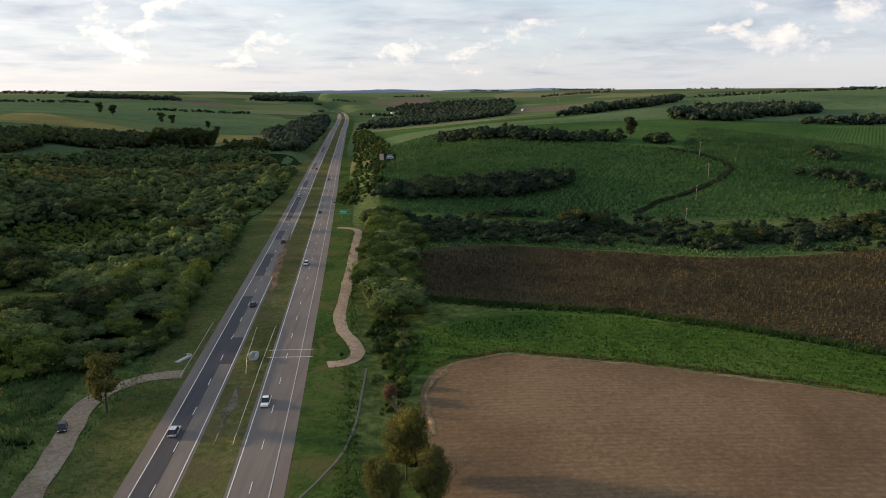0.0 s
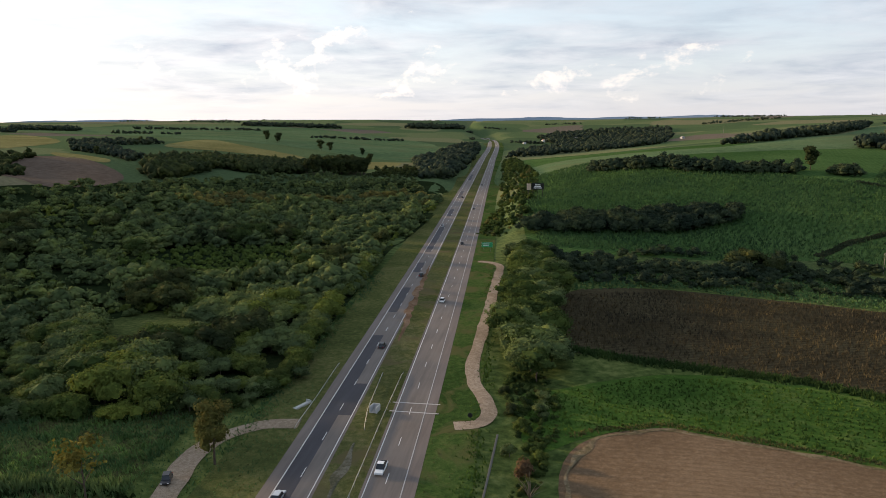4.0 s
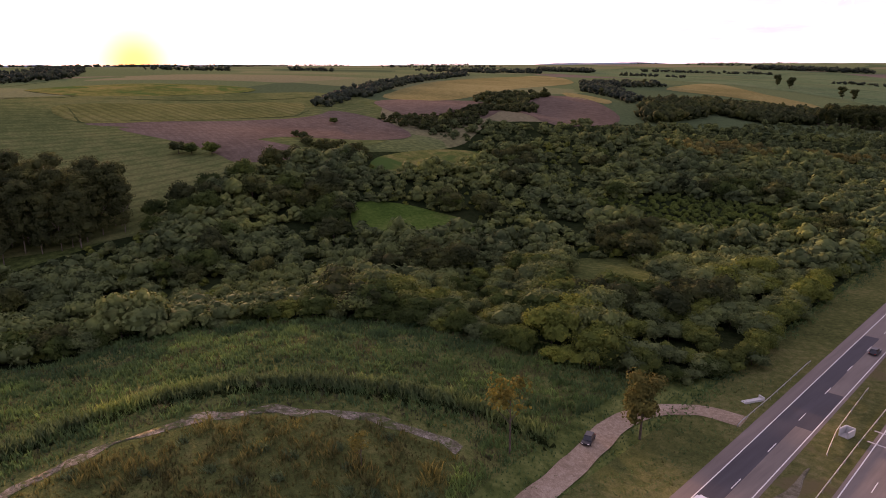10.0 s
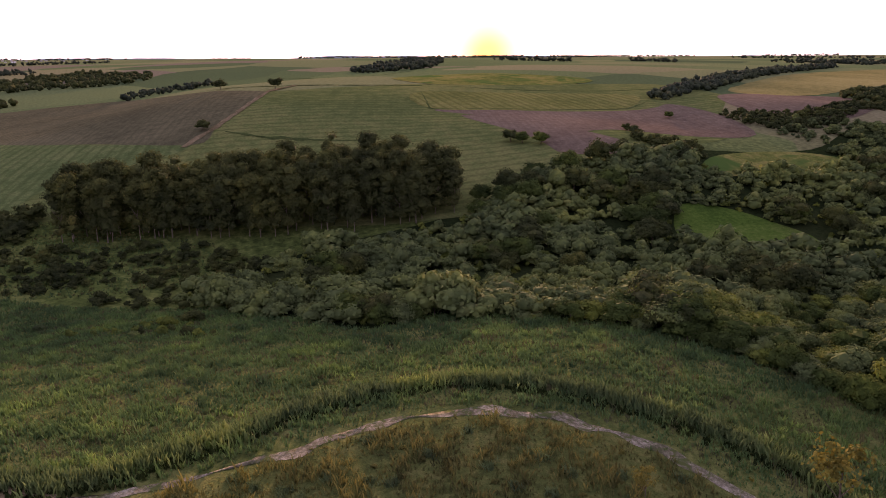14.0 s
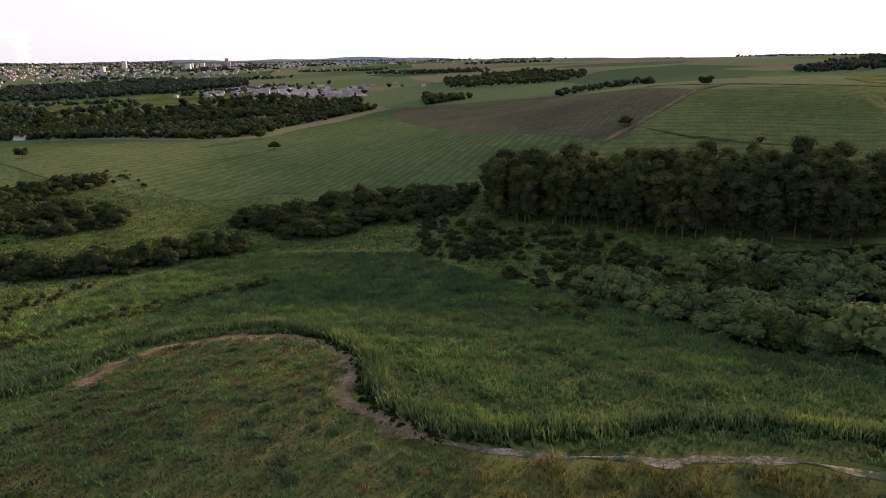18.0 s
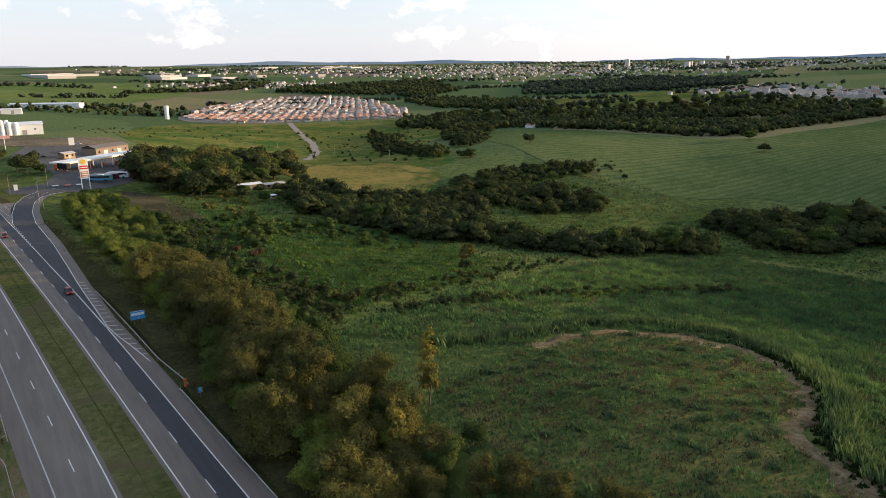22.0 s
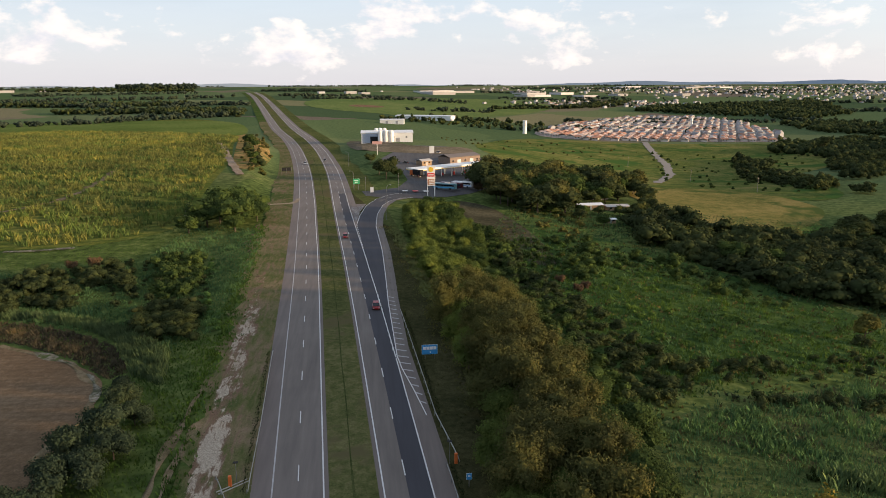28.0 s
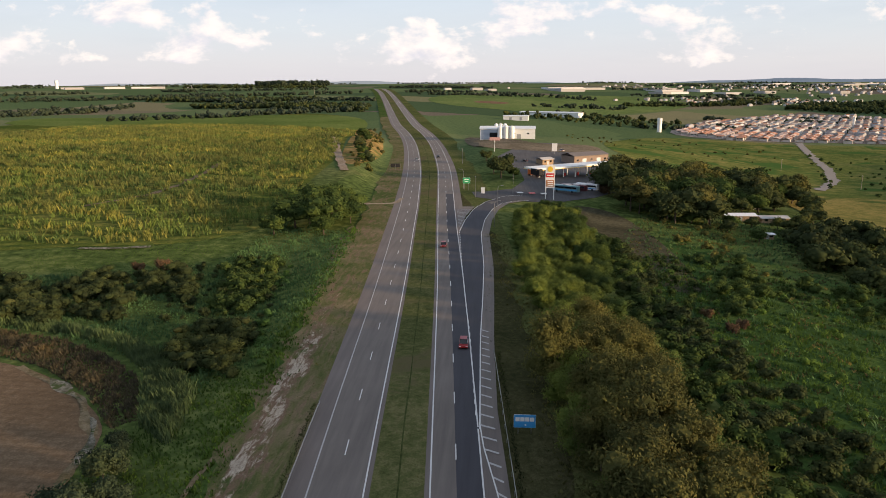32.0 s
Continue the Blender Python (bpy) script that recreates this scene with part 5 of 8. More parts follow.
for x, y, s in ((-470, 1240, 1.2), (-455, 1262, 1.0), (-446, 1230, 1.1), (-340, 1150, 1.1), (-322, 1140, 1.0), (-210, 960, 0.9), (-262, 1120, 0.8), (-430, 690, 0.6), (-560, 985, 0.7)):
    plant(TALL_FAR, x, y, s, y, "tall trees among the far fields", 1.0, "tall dark tree standing alone among far fields")
stand("scrub", [(-170, 780), (-110, 784), (-126, 860), (-135, 915), (-172, 872)], 6.0, SMALL + MIDF[:2], L_DARK, "low dark scrub beside the distant highway", 0.7, 1.1, (), 0.9, "scrub", False)
stand("far_wood", [(-500, 750), (-406, 684), (-366, 645), (-380, 690), (-437, 758), (-560, 890), (-590, 880)], 7.0, FARW, L_FAR, "dark trees behind the straw field", 0.6, 1.0, (), 0.9, "woodland", False)
stand("far_wood", [(-1168, 1463), (-997, 1472), (-1100, 1600), (-1300, 1640)], 11, FARW, L_FAR, "dark wood on the far ridge", 0.8, 1.3, (), 0.95, "woodland", False)
stand("far_wood", [(-973, 2271), (-646, 2315), (-700, 2400), (-1000, 2380)], 14, FARW, L_FAR, "dark wood on the skyline", 1.0, 1.6, (), 0.95, "woodland", False)
stand("far_wood", [(-460, 2480), (-250, 2560), (-240, 2680), (-470, 2620)], 14, FARW, L_FAR, "dark wood on the skyline above the highway", 1.2, 1.9, (), 0.95, "woodland", False)
stand("hedge", [(-457, 522), (-426, 526), (-370, 500), (-380, 528), (-425, 562), (-452, 632), (-472, 608), (-488, 578)], 6.5, FARW, L_DARK, "dark copse between straw and ploughed fields", 0.55, 0.95, (), 0.95, "hedge", False)
stand("far_wood", [(-560, 905), (-620, 900), (-640, 1000), (-590, 1060), (-540, 1020)], 9, FARW, L_FAR, "dark trees behind the straw field", 0.6, 1.0, (), 0.8, "woodland", False)
stand("hedge", [(-300, 258), (-318, 250), (-348, 258), (-352, 264), (-322, 262), (-300, 275), (-280, 270), (-285, 255)], 5.5, BROAD, L_DARK, "line of trees below the ploughed field", 0.5, 0.9, (), 0.9, "hedge", False)
stand("hedge", [(-439, 350), (-482, 396), (-495, 424), (-593, 535), (-720, 712), (-900, 960), (-925, 950), (-735, 690), (-612, 512), (-510, 395), (-460, 340)], 8, FARW, L_FAR, "belt of trees climbing the hillside beside the straw field", 0.5, 0.95, (), 0.95, "hedge", False)
stand("far_wood", [(-880, 215), (-940, 300), (-1150, 380), (-1400, 450), (-1480, 420), (-1200, 300), (-980, 190)], 12, FARW, L_FAR, "hazy dark wood in the far hollow", 0.6, 1.2, (), 0.8)
stand("far_wood", [(-700, -60), (-760, -10), (-850, 30), (-880, 0), (-780, -60)], 10, FARW, L_FAR, "small far copse behind the hill", 0.5, 0.9, (), 0.7)
stand("hedge", [(-318, 350), (-322, 385), (-345, 425), (-372, 498), (-384, 494), (-362, 420), (-352, 385), (-380, 358), (-378, 348), (-340, 345)], 5.5, MIDF, L_DARK, "scrub between the ploughed fields", 0.5, 0.85, (), 0.95, "hedge", False)
for x, y, s in ((-424, 24, 0.7), (-604, 33, 0.9), (-545, 74, 0.9), (-347, 189, 0.75), (-342, 194, 0.7), (-335, 202, 0.75), (-392, 318, 0.5), (-511, -281, 0.9), (-468, -241, 0.7), (-354, -367, 0.8)):
    plant(BIG[RNG.integers(3)], x, y, s, s * 20, "lone trees in the fields", 0.95, "lone dark tree standing in a field")

# scrub and hedges, south-west
stand("woodland", [(-297, -62), (-247, -47), (-232, -27), (-200, 30), (-215, 22), (-262, 60), (-285, 20), (-292, -20)], 6.2, BROAD, L_DARK, "low dark scrub below the eucalyptus", 0.35, 0.8, (), 0.8)
stand("woodland", [(-280, -158), (-258, -120), (-262, -95), (-288, -80), (-297, -50), (-330, -40), (-345, -75), (-340, -130), (-310, -160)], 5.6, BROAD, L_DARK, "dark thicket beside the crop field", 0.5, 1.35, (), 0.9, "woodland", False)
stand("woodland", [(-195, -257), (-215, -238), (-222, -212), (-264, -200), (-285, -235), (-240, -262), (-290, -275), (-335, -262), (-330, -288), (-285, -295), (-236, -292), (-205, -280)], 5.8, BROAD, L_DARK, "dark thicket in the meadow", 0.4, 1.3, (), 0.8)
stand("woodland", [(-128, -200), (-136, -176), (-155, -168), (-166, -152), (-183, -135), (-205, -131), (-230, -113), (-240, -125), (-215, -148), (-190, -160), (-170, -185), (-155, -215), (-135, -240), (-118, -262), (-108, -245)], 5.2, BROAD, L_DARK, "winding belt of dark trees along a stream", 0.5, 1.5, (), 0.9, "woodland", False)
stand("woodland", [(-120, -295), (-118, -262), (-140, -238), (-160, -215), (-175, -200), (-190, -215), (-205, -245), (-165, -262), (-140, -300)], 5.4, BROAD, L_DARK, "thicket between yard and meadow", 0.5, 1.6, (), 0.88, "woodland", False)
stand("woodland", [(-281, -345), (-304, -452), (-320, -520), (-360, -560), (-340, -600), (-300, -520), (-265, -440), (-262, -360)], 6.2, MIDF, L_DARK, "scrubby trees across the meadow", 0.5, 1.1, (), 0.85)
stand("far_wood", [(-432, -556), (-480, -520), (-492, -385), (-500, -330), (-536, -296), (-614, -300), (-700, -278), (-750, -262), (-745, -300), (-620, -350), (-560, -440), (-520, -560)], 6.5, FARW, L_DARK, "dark wood beyond the crop field", 0.5, 1.0, (), 0.9, "woodland", False)
stand("far_wood", [(-870, -970), (-979, -850), (-1046, -775), (-1184, -715), (-1400, -850), (-1380, -1100), (-1117, -1230)], 11.0, FARW, L_FAR, "dark wood over a low hill", 0.7, 1.4, (), 0.75)
stand("far_wood", [(-470, -735), (-540, -700), (-590, -640), (-720, -560), (-840, -430), (-815, -320), (-760, -295), (-700, -330), (-600, -440), (-500, -540), (-425, -560), (-400, -640)], 8.0, FARW, L_DARK, "dark wood between the pasture and the crop field", 0.6, 1.15, (), 0.75)
stand("far_wood", [(-760, -215), (-810, -170), (-830, -240)], 6.5, FARW, L_DARK, "small dark copse at a field corner", 0.7, 1.1, (), 1.0, "copse", False)
stand("far_wood", [(-950, -240), (-1005, -90), (-1150, -60), (-1300, -200), (-1120, -300)], 10.8, FARW, L_DARK, "dark wood on the western ridge", 0.6, 1.1, (), 0.7)
for x, y in zip(*scatter(RNG, [(-66, -300), (-64, -355), (-84, -412), (-120, -412), (-160, -398), (-165, -362), (-140, -345), (-112, -345), (-104, -322), (-96, -296)], 11.0, (), 0.45)):
    plant((BIG + BIG[::2] + BROWN)[RNG.integers(7)], x, y, RNG.uniform(0.85, 1.5), x, "large trees behind the service area", 1.0, "large dark tree behind the service area")
plant(RUST, -62, -352, 1.8, 1.0, label="brownish tree beside the parked coaches")
for x, y, s in ((-22, -378, 0.55), (-17, -392, 0.45), (-31, -300, 0.4), (-36, -296, 0.5), (-42, -290, 0.45)):
    plant(BIG[1], x, y, s, y, "shrubs at the service area", 1.0, "rounded green tree at the service area")
plant(tree_proto(231, 7, 6.5, 0.5, 420, 0.6, 8, L_GOLD, M_BARK, 0.2, 0.1, "yellow_tree", "yellowish tree standing out of the scrub", 0.3), -124, -140, 1.15)
for x, y in ((-66, -178), (-62, -174), (-60, -184)):
    plant(RUST, x, y, 0.65, y, "rust-coloured bushes")
stand("scrub", [(-54, -238), (-80, -245), (-104, -222), (-124, -192), (-128, -165), (-112, -168), (-96, -196), (-78, -206), (-66, -184), (-56, -186)], 4.2, FINE_S + FINE_S + THICK[:1], L_SHADY, "uneven dark scrub across the shaded meadow", 0.4, 0.9, (), 0.75, "scrub", True)
# single trees rising above the belts
for poly, gap, lo, hi in (([(-135, -200), (-166, -156), (-205, -133), (-232, -116), (-215, -146), (-170, -186), (-135, -238), (-122, -252)], 15.0, 0.55, 0.95),
                          ([(-122, -290), (-145, -240), (-178, -205), (-200, -240), (-160, -262)], 14.0, 0.6, 1.0),
                          ([(-210, -250), (-262, -203), (-282, -235), (-240, -262), (-330, -270), (-285, -290), (-215, -280)], 15.0, 0.5, 0.85),
                          ([(-275, -150), (-262, -100), (-292, -72), (-335, -60), (-335, -130)], 15.0, 0.55, 0.95)):
    for x, y in zip(*scatter(RNG, poly, gap, (), 0.5, 0.8)):
        plant(BIG[RNG.integers(3)], x, y, RNG.uniform(lo, hi), x + y, "large trees rising above the thickets", RNG.uniform(0.9, 1.25), "large dark tree rising above a thicket")
for x, y in zip(*scatter(RNG, [(-490, -700), (-590, -640), (-720, -560), (-820, -430), (-700, -340), (-600, -440), (-500, -540), (-420, -600)], 42.0, (), 0.5, 0.8)):
    plant(TALL_FAR, x, y, RNG.uniform(0.8, 1.25), x, "tall trees in the wood behind the crop field", RNG.uniform(0.8, 1.0), "tall dark tree rising above the wood")
# shrubs in the near fields
for x, y, s in ((-193, -14, 1.0), (-182, 28, 1.5), (-178, 22, 1.3), (-167, 15, 0.8), (-171, 23, 0.7), (-159, 34, 0.6), (-158, 45, 0.6), (-164, 28, 0.9), (-173, 15, 0.7), (-121, -137, 1.0)):
    plant(BUSH[RNG.integers(3)], x, y, s, s * 5, "bushes on the grass slope", 0.8)
for x, y in zip(*along([(-128, -90), (-148, -89), (-165, -86), (-183, -80)], 3.4, RNG, 1.2)):
    plant(BUSH[1], x, y, RNG.uniform(0.5, 0.8), x, "hedge on the grass slope", 0.8, "low green hedge bush on the slope", 0.3)
plant(BIG[0], -15.5, -372, 1.05, 1.0, "trees at the forecourt", 1.15, "large dense green tree at the edge of the forecourt")
plant(BIG[2], -12, -390, 0.8, 2.0, "trees at the forecourt", 1.0, "rounded green tree at the edge of the forecourt")
plant(BIG[0], -8, -438, 0.62, 4.0, "trees at the forecourt", 1.0, "rounded green tree at the edge of the forecourt")
for x, y, s in ((-96, -305, 0.6), (-103, -298, 0.55), (-112, -303, 0.45), (-122, -303, 0.5), (-134, -310, 0.65), (-142, -318, 0.7), (-92, -316, 0.7), (-100, -330, 0.8), (-118, -332, 0.75), (-76, -300, 0.6), (-84, -322, 0.8), (-128, -340, 0.9), (-120, -346, 0.8), (-137, -345, 0.85), (-110, -336, 0.75), (-146, -330, 0.7), (-152, -345, 0.9), (-88, -300, 0.55), (-98, -288, 0.5), (-106, -278, 0.5)):
    plant(BIG[RNG.integers(3)], x, y, s, s * 31, "trees round the yard", 1.0, "dark leafy tree hiding the low houses")
stand("yard_scrub", [(-68, -210), (-72, -262), (-66, -298), (-82, -305), (-100, -292), (-104, -262), (-92, -230), (-84, -205)], 5.0, SMALL, L_OLIVE, "scrubby growth over the old yard", 0.4, 1.0, (), 0.3, "scrub", True)
SLOPE_SCRUB = [(18, 204), (28, 204), (30, 186), (31, 174), (29, 162), (27, 150), (24, 138), (20, 138), (21, 155), (21, 166), (18.5, 178), (16.5, 192)]
stand("scrub", SLOPE_SCRUB, 2.3, FINE_S, L_SHADY, "tangled dark scrub below the dirt road", 0.3, 0.8, (), 0.85, "scrub", False)
stand("scrub", SLOPE_SCRUB, 4.0, FINE_S, L_OLIVE, "olive weeds among the scrub below the dirt road", 0.25, 0.5, (), 0.5, "scrub", False)
stand("bank_scrub", [(-66, -95), (-90, -94), (-122, -93), (-150, -84), (-188, -77), (-188, -82), (-150, -91), (-122, -100), (-90, -102), (-66, -102)], 3.0, FINE_S, L_DARK, "grey-green scrub line along the terrace", 0.4, 0.9, (), 0.9, "scrub", False)
stand("bank_scrub", [(-118, -88), (-135, -92), (-160, -90), (-188, -82), (-186, -75), (-160, -82), (-136, -86)], 3.2, FINE_S, L_DARK, "dark low scrub along the grassy bank", 0.35, 0.75, (), 0.85, "scrub", False)
MOUND_TOP = [(-84, 50), (-86, 75), (-78, 95), (-60, 105), (-48, 98), (-46, 60), (-60, 40)]
stand("weed_clumps", MOUND_TOP, 4.5, FINE_S, L_OLIVE, "low brownish weed clumps on the mound", 0.18, 0.45, (), 0.45, "weeds", False)
stand("weed_clumps", MOUND_TOP, 7.0, FINE_S, L_GOLD, "low yellow-flowering weed clumps on the mound", 0.15, 0.38, (), 0.4, "weeds", False)
stand("weed_clumps", [(-60, 110), (-72, 112), (-90, 120), (-75, 140), (-55, 140)], 7.0, FINE_S, L_GOLD, "low yellow-flowering weed clumps in the grass", 0.15, 0.38, (), 0.35, "weeds", False)
stand("glade_bushes", [(-160, 30), (-172, 15), (-178, -4), (-186, -8), (-184, 14), (-172, 34), (-164, 42)], 4.2, SMALL, L_ROADSIDE, "pale round bushes at the meadow's edge", 0.5, 0.9, (), 0.6, "shrubs", False)
stand("shrub_belt", [(-73, -112), (-90, -110), (-110, -116), (-135, -125), (-170, -133), (-165, -140), (-130, -133), (-100, -124), (-75, -122)], 4.2, FINE_S, L_DARK, "belt of low dark shrubs below the field", 0.4, 0.8, (), 0.9, "shrubs", False)
stand("shrubs", [(-56, -150), (-52, -240), (-72, -235), (-105, -215), (-110, -170), (-85, -130), (-62, -125)], 4.0, FINE_S, leaf_mat("bright_shrub_leaves", (0.050, 0.098, 0.022), (0.095, 0.160, 0.036), (0.140, 0.190, 0.050)), "bright low shrubs in the shaded meadow", 0.25, 0.7, (), 0.30, "shrubs")
stand("shrubs", [(-40, -95), (-41, -170), (-42, -255), (-52, -255), (-52, -170), (-48, -95)], 3.6, FINE_S, L_SHADY, "dark undergrowth along the foot of the tree row", 0.7, 1.35, (), 0.9, "shrubs", False)
stand("shrubs", [(-44, -92), (-46, -130), (-44, -180), (-46, -250), (-54, -245), (-56, -180), (-62, -140), (-68, -116), (-84, -122), (-88, -114), (-66, -106), (-54, -94)], 4.0, FINE_S, L_DARK, "dark scrub between the tree row and the meadow", 0.6, 1.2, (), 0.9, "shrubs", False)

# east of the southern highway
for x, y, s in ((55, -254, 1.1), (47, -262, 1.0), (52, -272, 1.15), (46, -280, 0.9), (50, -292, 0.8), (44, -248, 0.7), (60, -246, 0.7), (63, -428, 0.6), (60, -410, 0.45), (80, -521, 0.8), (72, -500, 0.5)):
    plant(BIG[1], x, y, s, y, "trees beside the cane", 1.0, "rounded green tree beside the cane field")
stand("thicket", [(116, -192), (96, -190), (88, -198), (72, -200), (62, -190), (60, -178), (74, -180), (70, -168), (78, -161), (94, -163), (124, -172)], 3.9, THICK + FINE_S, L_DARK, "dark thicket in a dip beside the cane", 0.45, 0.85, (), 0.95, "thicket", False)
stand("thicket", [(61, -206), (52, -172), (43, -169), (43, -190), (50, -216), (58, -216)], 3.2, FINE_S, L_SHADY, "grey-green scrub on the slope below the verge", 0.6, 1.35, (), 0.95, "thicket", False)
stand("scrub", [(72, -210), (60, -222), (50, -226), (40, -190), (36, -160), (46, -160), (60, -165), (66, -185)], 3.6, FINE_S, L_DARK, "low dark scrub filling the dip", 0.35, 0.8, (), 0.6, "scrub", False)
stand("thicket", [(52, -149), (40, -136), (33, -135), (34, -147), (41, -160), (49, -161)], 4.4, THICK, L_DARK, "rounded dark trees at the foot of the verge", 0.55, 0.8, (), 1.0, "thicket", False)
stand("creepers", [(49, -220), (43, -207), (39, -178), (35, -157), (30, -146), (29, -139), (33, -143), (39, -168), (45, -205)], 2.6, FINE_S, leaf_mat("creeper_leaves", (0.044, 0.098, 0.026), (0.080, 0.150, 0.042), (0.110, 0.170, 0.052)), "bright green creepers hanging over the bank", 0.35, 0.75, (), 0.95, "creepers", False)
for x, y, k in ((84, -203, 0.75), (78, -205, 0.9), (72, -203, 0.7)):
    plant(RUST, x, y, k, x, "rust-tipped bushes above the dip", 1.0, "rust-tipped leafy bush above the thicket")
SHADE_BUSH = [tree_proto(187 + k, 7.5, 6.2, 0.4, 4200, 0.24, 14, L_SHADE, M_BARK, 0.14, 0.1, "bush", "tall feathery dark green bush at the bare field's corner", 0.3, 0.8, 0.6, ICO2, (0.6, 1.14), 0.3) for k in range(2)]
for x, y, k in ((40, -79, 1.0), (36, -81, 0.95), (34, -87, 0.9), (37, -93, 1.0), (34, -97, 0.75), (40, -88, 1.05), (38, -103, 0.85), (40, -110, 0.6), (42, -73, 0.95)):
    plant(SHADE_BUSH[RNG.integers(2)], x, y, k, x + y, "bushes at the bare field's corner", 1.0)
stand("far_wood", [(172, -1085), (165, -1000), (250, -1050), (330, -1120), (470, -1145), (480, -1180), (330, -1180), (180, -1150)], 8.6, FARW, L_DARK, "dark belt of trees beyond the cane", 0.6, 1.1, (), 0.9)
stand("hedge", [(194, -1285), (360, -1305), (504, -1285), (693, -1360), (690, -1395), (500, -1325), (360, -1345), (194, -1325)], 9.0, FARW, L_FAR, "dark hedge across the far pasture", 0.5, 0.95, (), 0.85, "hedge", False)
stand("far_wood", [(560, -2520), (700, -2500), (820, -2520), (820, -2560), (560, -2560)], 11.0, FARW, L_FAR, "row of tall trees on the skyline", 1.6, 2.3, (), 0.95, "woodland", False)
stand("bank_scrub", [(46, -380), (54, -440), (60, -500), (80, -640), (100, -700), (108, -700), (92, -560), (80, -500), (64, -385)], 7.0, SMALL, L_OLIVE, "olive scrub on the sunlit roadside bank", 0.5, 1.1, (), 0.42, "scrub", False)
stand("bank_scrub", [(50, -380), (58, -430), (66, -480), (76, -500), (70, -440), (62, -385)], 7.0, SMALL + MIDF[:1], L_DARK, "dark bushes along the pale bank track", 0.6, 1.0, (), 0.6, "scrub", False)
stand("far_wood", [(300, -1330), (380, -1290), (620, -1300), (620, -1340), (400, -1350)], 10.1, FARW, L_DARK, "dark belt of trees on a far slope", 0.6, 1.1, (), 0.9)
stand("far_wood", [(-20, -1010), (-130, -1120), (-300, -1050), (-200, -930), (-100, -980)], 10.1, FARW, L_DARK, "trees behind the sheds", 0.5, 1.0, (), 0.45)
stand("far_wood", [(470, -2100), (900, -2100), (900, -2140), (470, -2140)], 11.5, FARW, L_DARK, "line of trees along the skyline", 0.9, 1.4, (), 0.9)
stand("far_wood", [(-560, -1400), (-640, -1330), (-730, -1240), (-740, -1130), (-900, -1200), (-1050, -1550), (-850, -1520), (-650, -1500)], 11, FARW, L_DARK, "dark wood behind the housing estate", 0.7, 1.3, (), 0.85)
stand("far_wood", [(-250, -1380), (-311, -1410), (-435, -1446), (-560, -1520), (-650, -1636), (-600, -1660), (-430, -1480), (-300, -1440)], 9, FARW, L_DARK, "belt of dark trees beyond the estate", 0.6, 1.1, (), 0.9)
stand("far_wood", [(-660, -700), (-640, -900), (-680, -1080), (-760, -1060), (-800, -880), (-720, -720)], 9, FARW, L_DARK, "dark wood beside the housing estate", 0.7, 1.2, (), 0.9)

# scattered growth over the southern meadows
stand("woodland", [(-500, -690), (-580, -790), (-590, -700), (-440, -520), (-330, -395), (-300, -400), (-380, -520), (-440, -600)], 7.5, BROAD, L_DARK, "tall dark trees between the housing estate and the crop field", 0.6, 1.35, (), 0.6)
stand("meadow_shrubs", [(-278, -656), (-363, -631), (-433, -620), (-259, -356), (-231, -395), (-204, -426), (-236, -544)], 9.0, SMALL, L_SHADY, "scattered green shrubs over the meadow", 0.4, 1.0, (), 0.28, "shrubs", True)
stand("meadow_shrubs", [(-87, -780), (-201, -751), (-300, -709), (-194, -517), (-131, -583), (-74, -602)], 12.0, SMALL, L_OLIVE, "scattered olive shrubs in the yellow meadow", 0.4, 0.9, (), 0.22, "shrubs", True)
stand("meadow_shrubs", [(-273, -310), (-364, -286), (-331, -247), (-244, -226), (-174, -206), (-234, -281)], 6.0, SMALL, L_SHADY, "green shrubs filling gaps along the stream", 0.4, 1.0, (), 0.4, "shrubs", True)
for x, y in zip(*scatter(RNG, [(56, -259), (44, -248), (36, -257), (40, -280), (54, -279)], 8.0)):
    plant(SHADY[RNG.integers(4)], x, y, RNG.uniform(1.15, 1.55), RNG.uniform(0, 6.28), "trees beside the southern verge", 1.0, "large dark green tree beside the straw verge", 0.5)


# ---- distant woods and hedges across the open land ----
frng = np.random.default_rng(31)
cx, cy = [], []
for lo, hi, count, near, reach in ((-40, 20, 12, 1700, 2600), (20, 45, 10, 1500, 2600), (45, 100, 14, 1250, 2900), (100, 135, 26, 1000, 3200), (135, 222, 60, 1000, 3300)):
    for _ in range(count):
        az, d = frng.uniform(lo, hi), near + reach * frng.uniform() ** 1.2
        x0, y0 = -np.sin(radians(az)) * d, 20 + np.cos(radians(az)) * d
        # most belts lie across the view of the valley, some run away from it
        turn, long = radians(az) + frng.normal(0, 0.5), frng.uniform(90, 420)
        n = int(long / (2.6 + d / 1000))
        u = np.linspace(-0.5, 0.5, n) * long
        x = x0 + u * np.cos(turn) + frng.normal(0, 3 + d / 420, n)
        y = y0 + u * np.sin(turn) + frng.normal(0, 3 + d / 420, n)
        ok = np.abs(x - road_x(y)) > 45
        cx.append(x[ok]), cy.append(y[ok])
cx, cy = np.concatenate(cx), np.concatenate(cy)
wood_mass("distant_hedges", FARW, cx, cy, frng, L_FAR, "distant dark hedges and copses over the farmland", "hedges", 0.5, 1.05, 0.5)


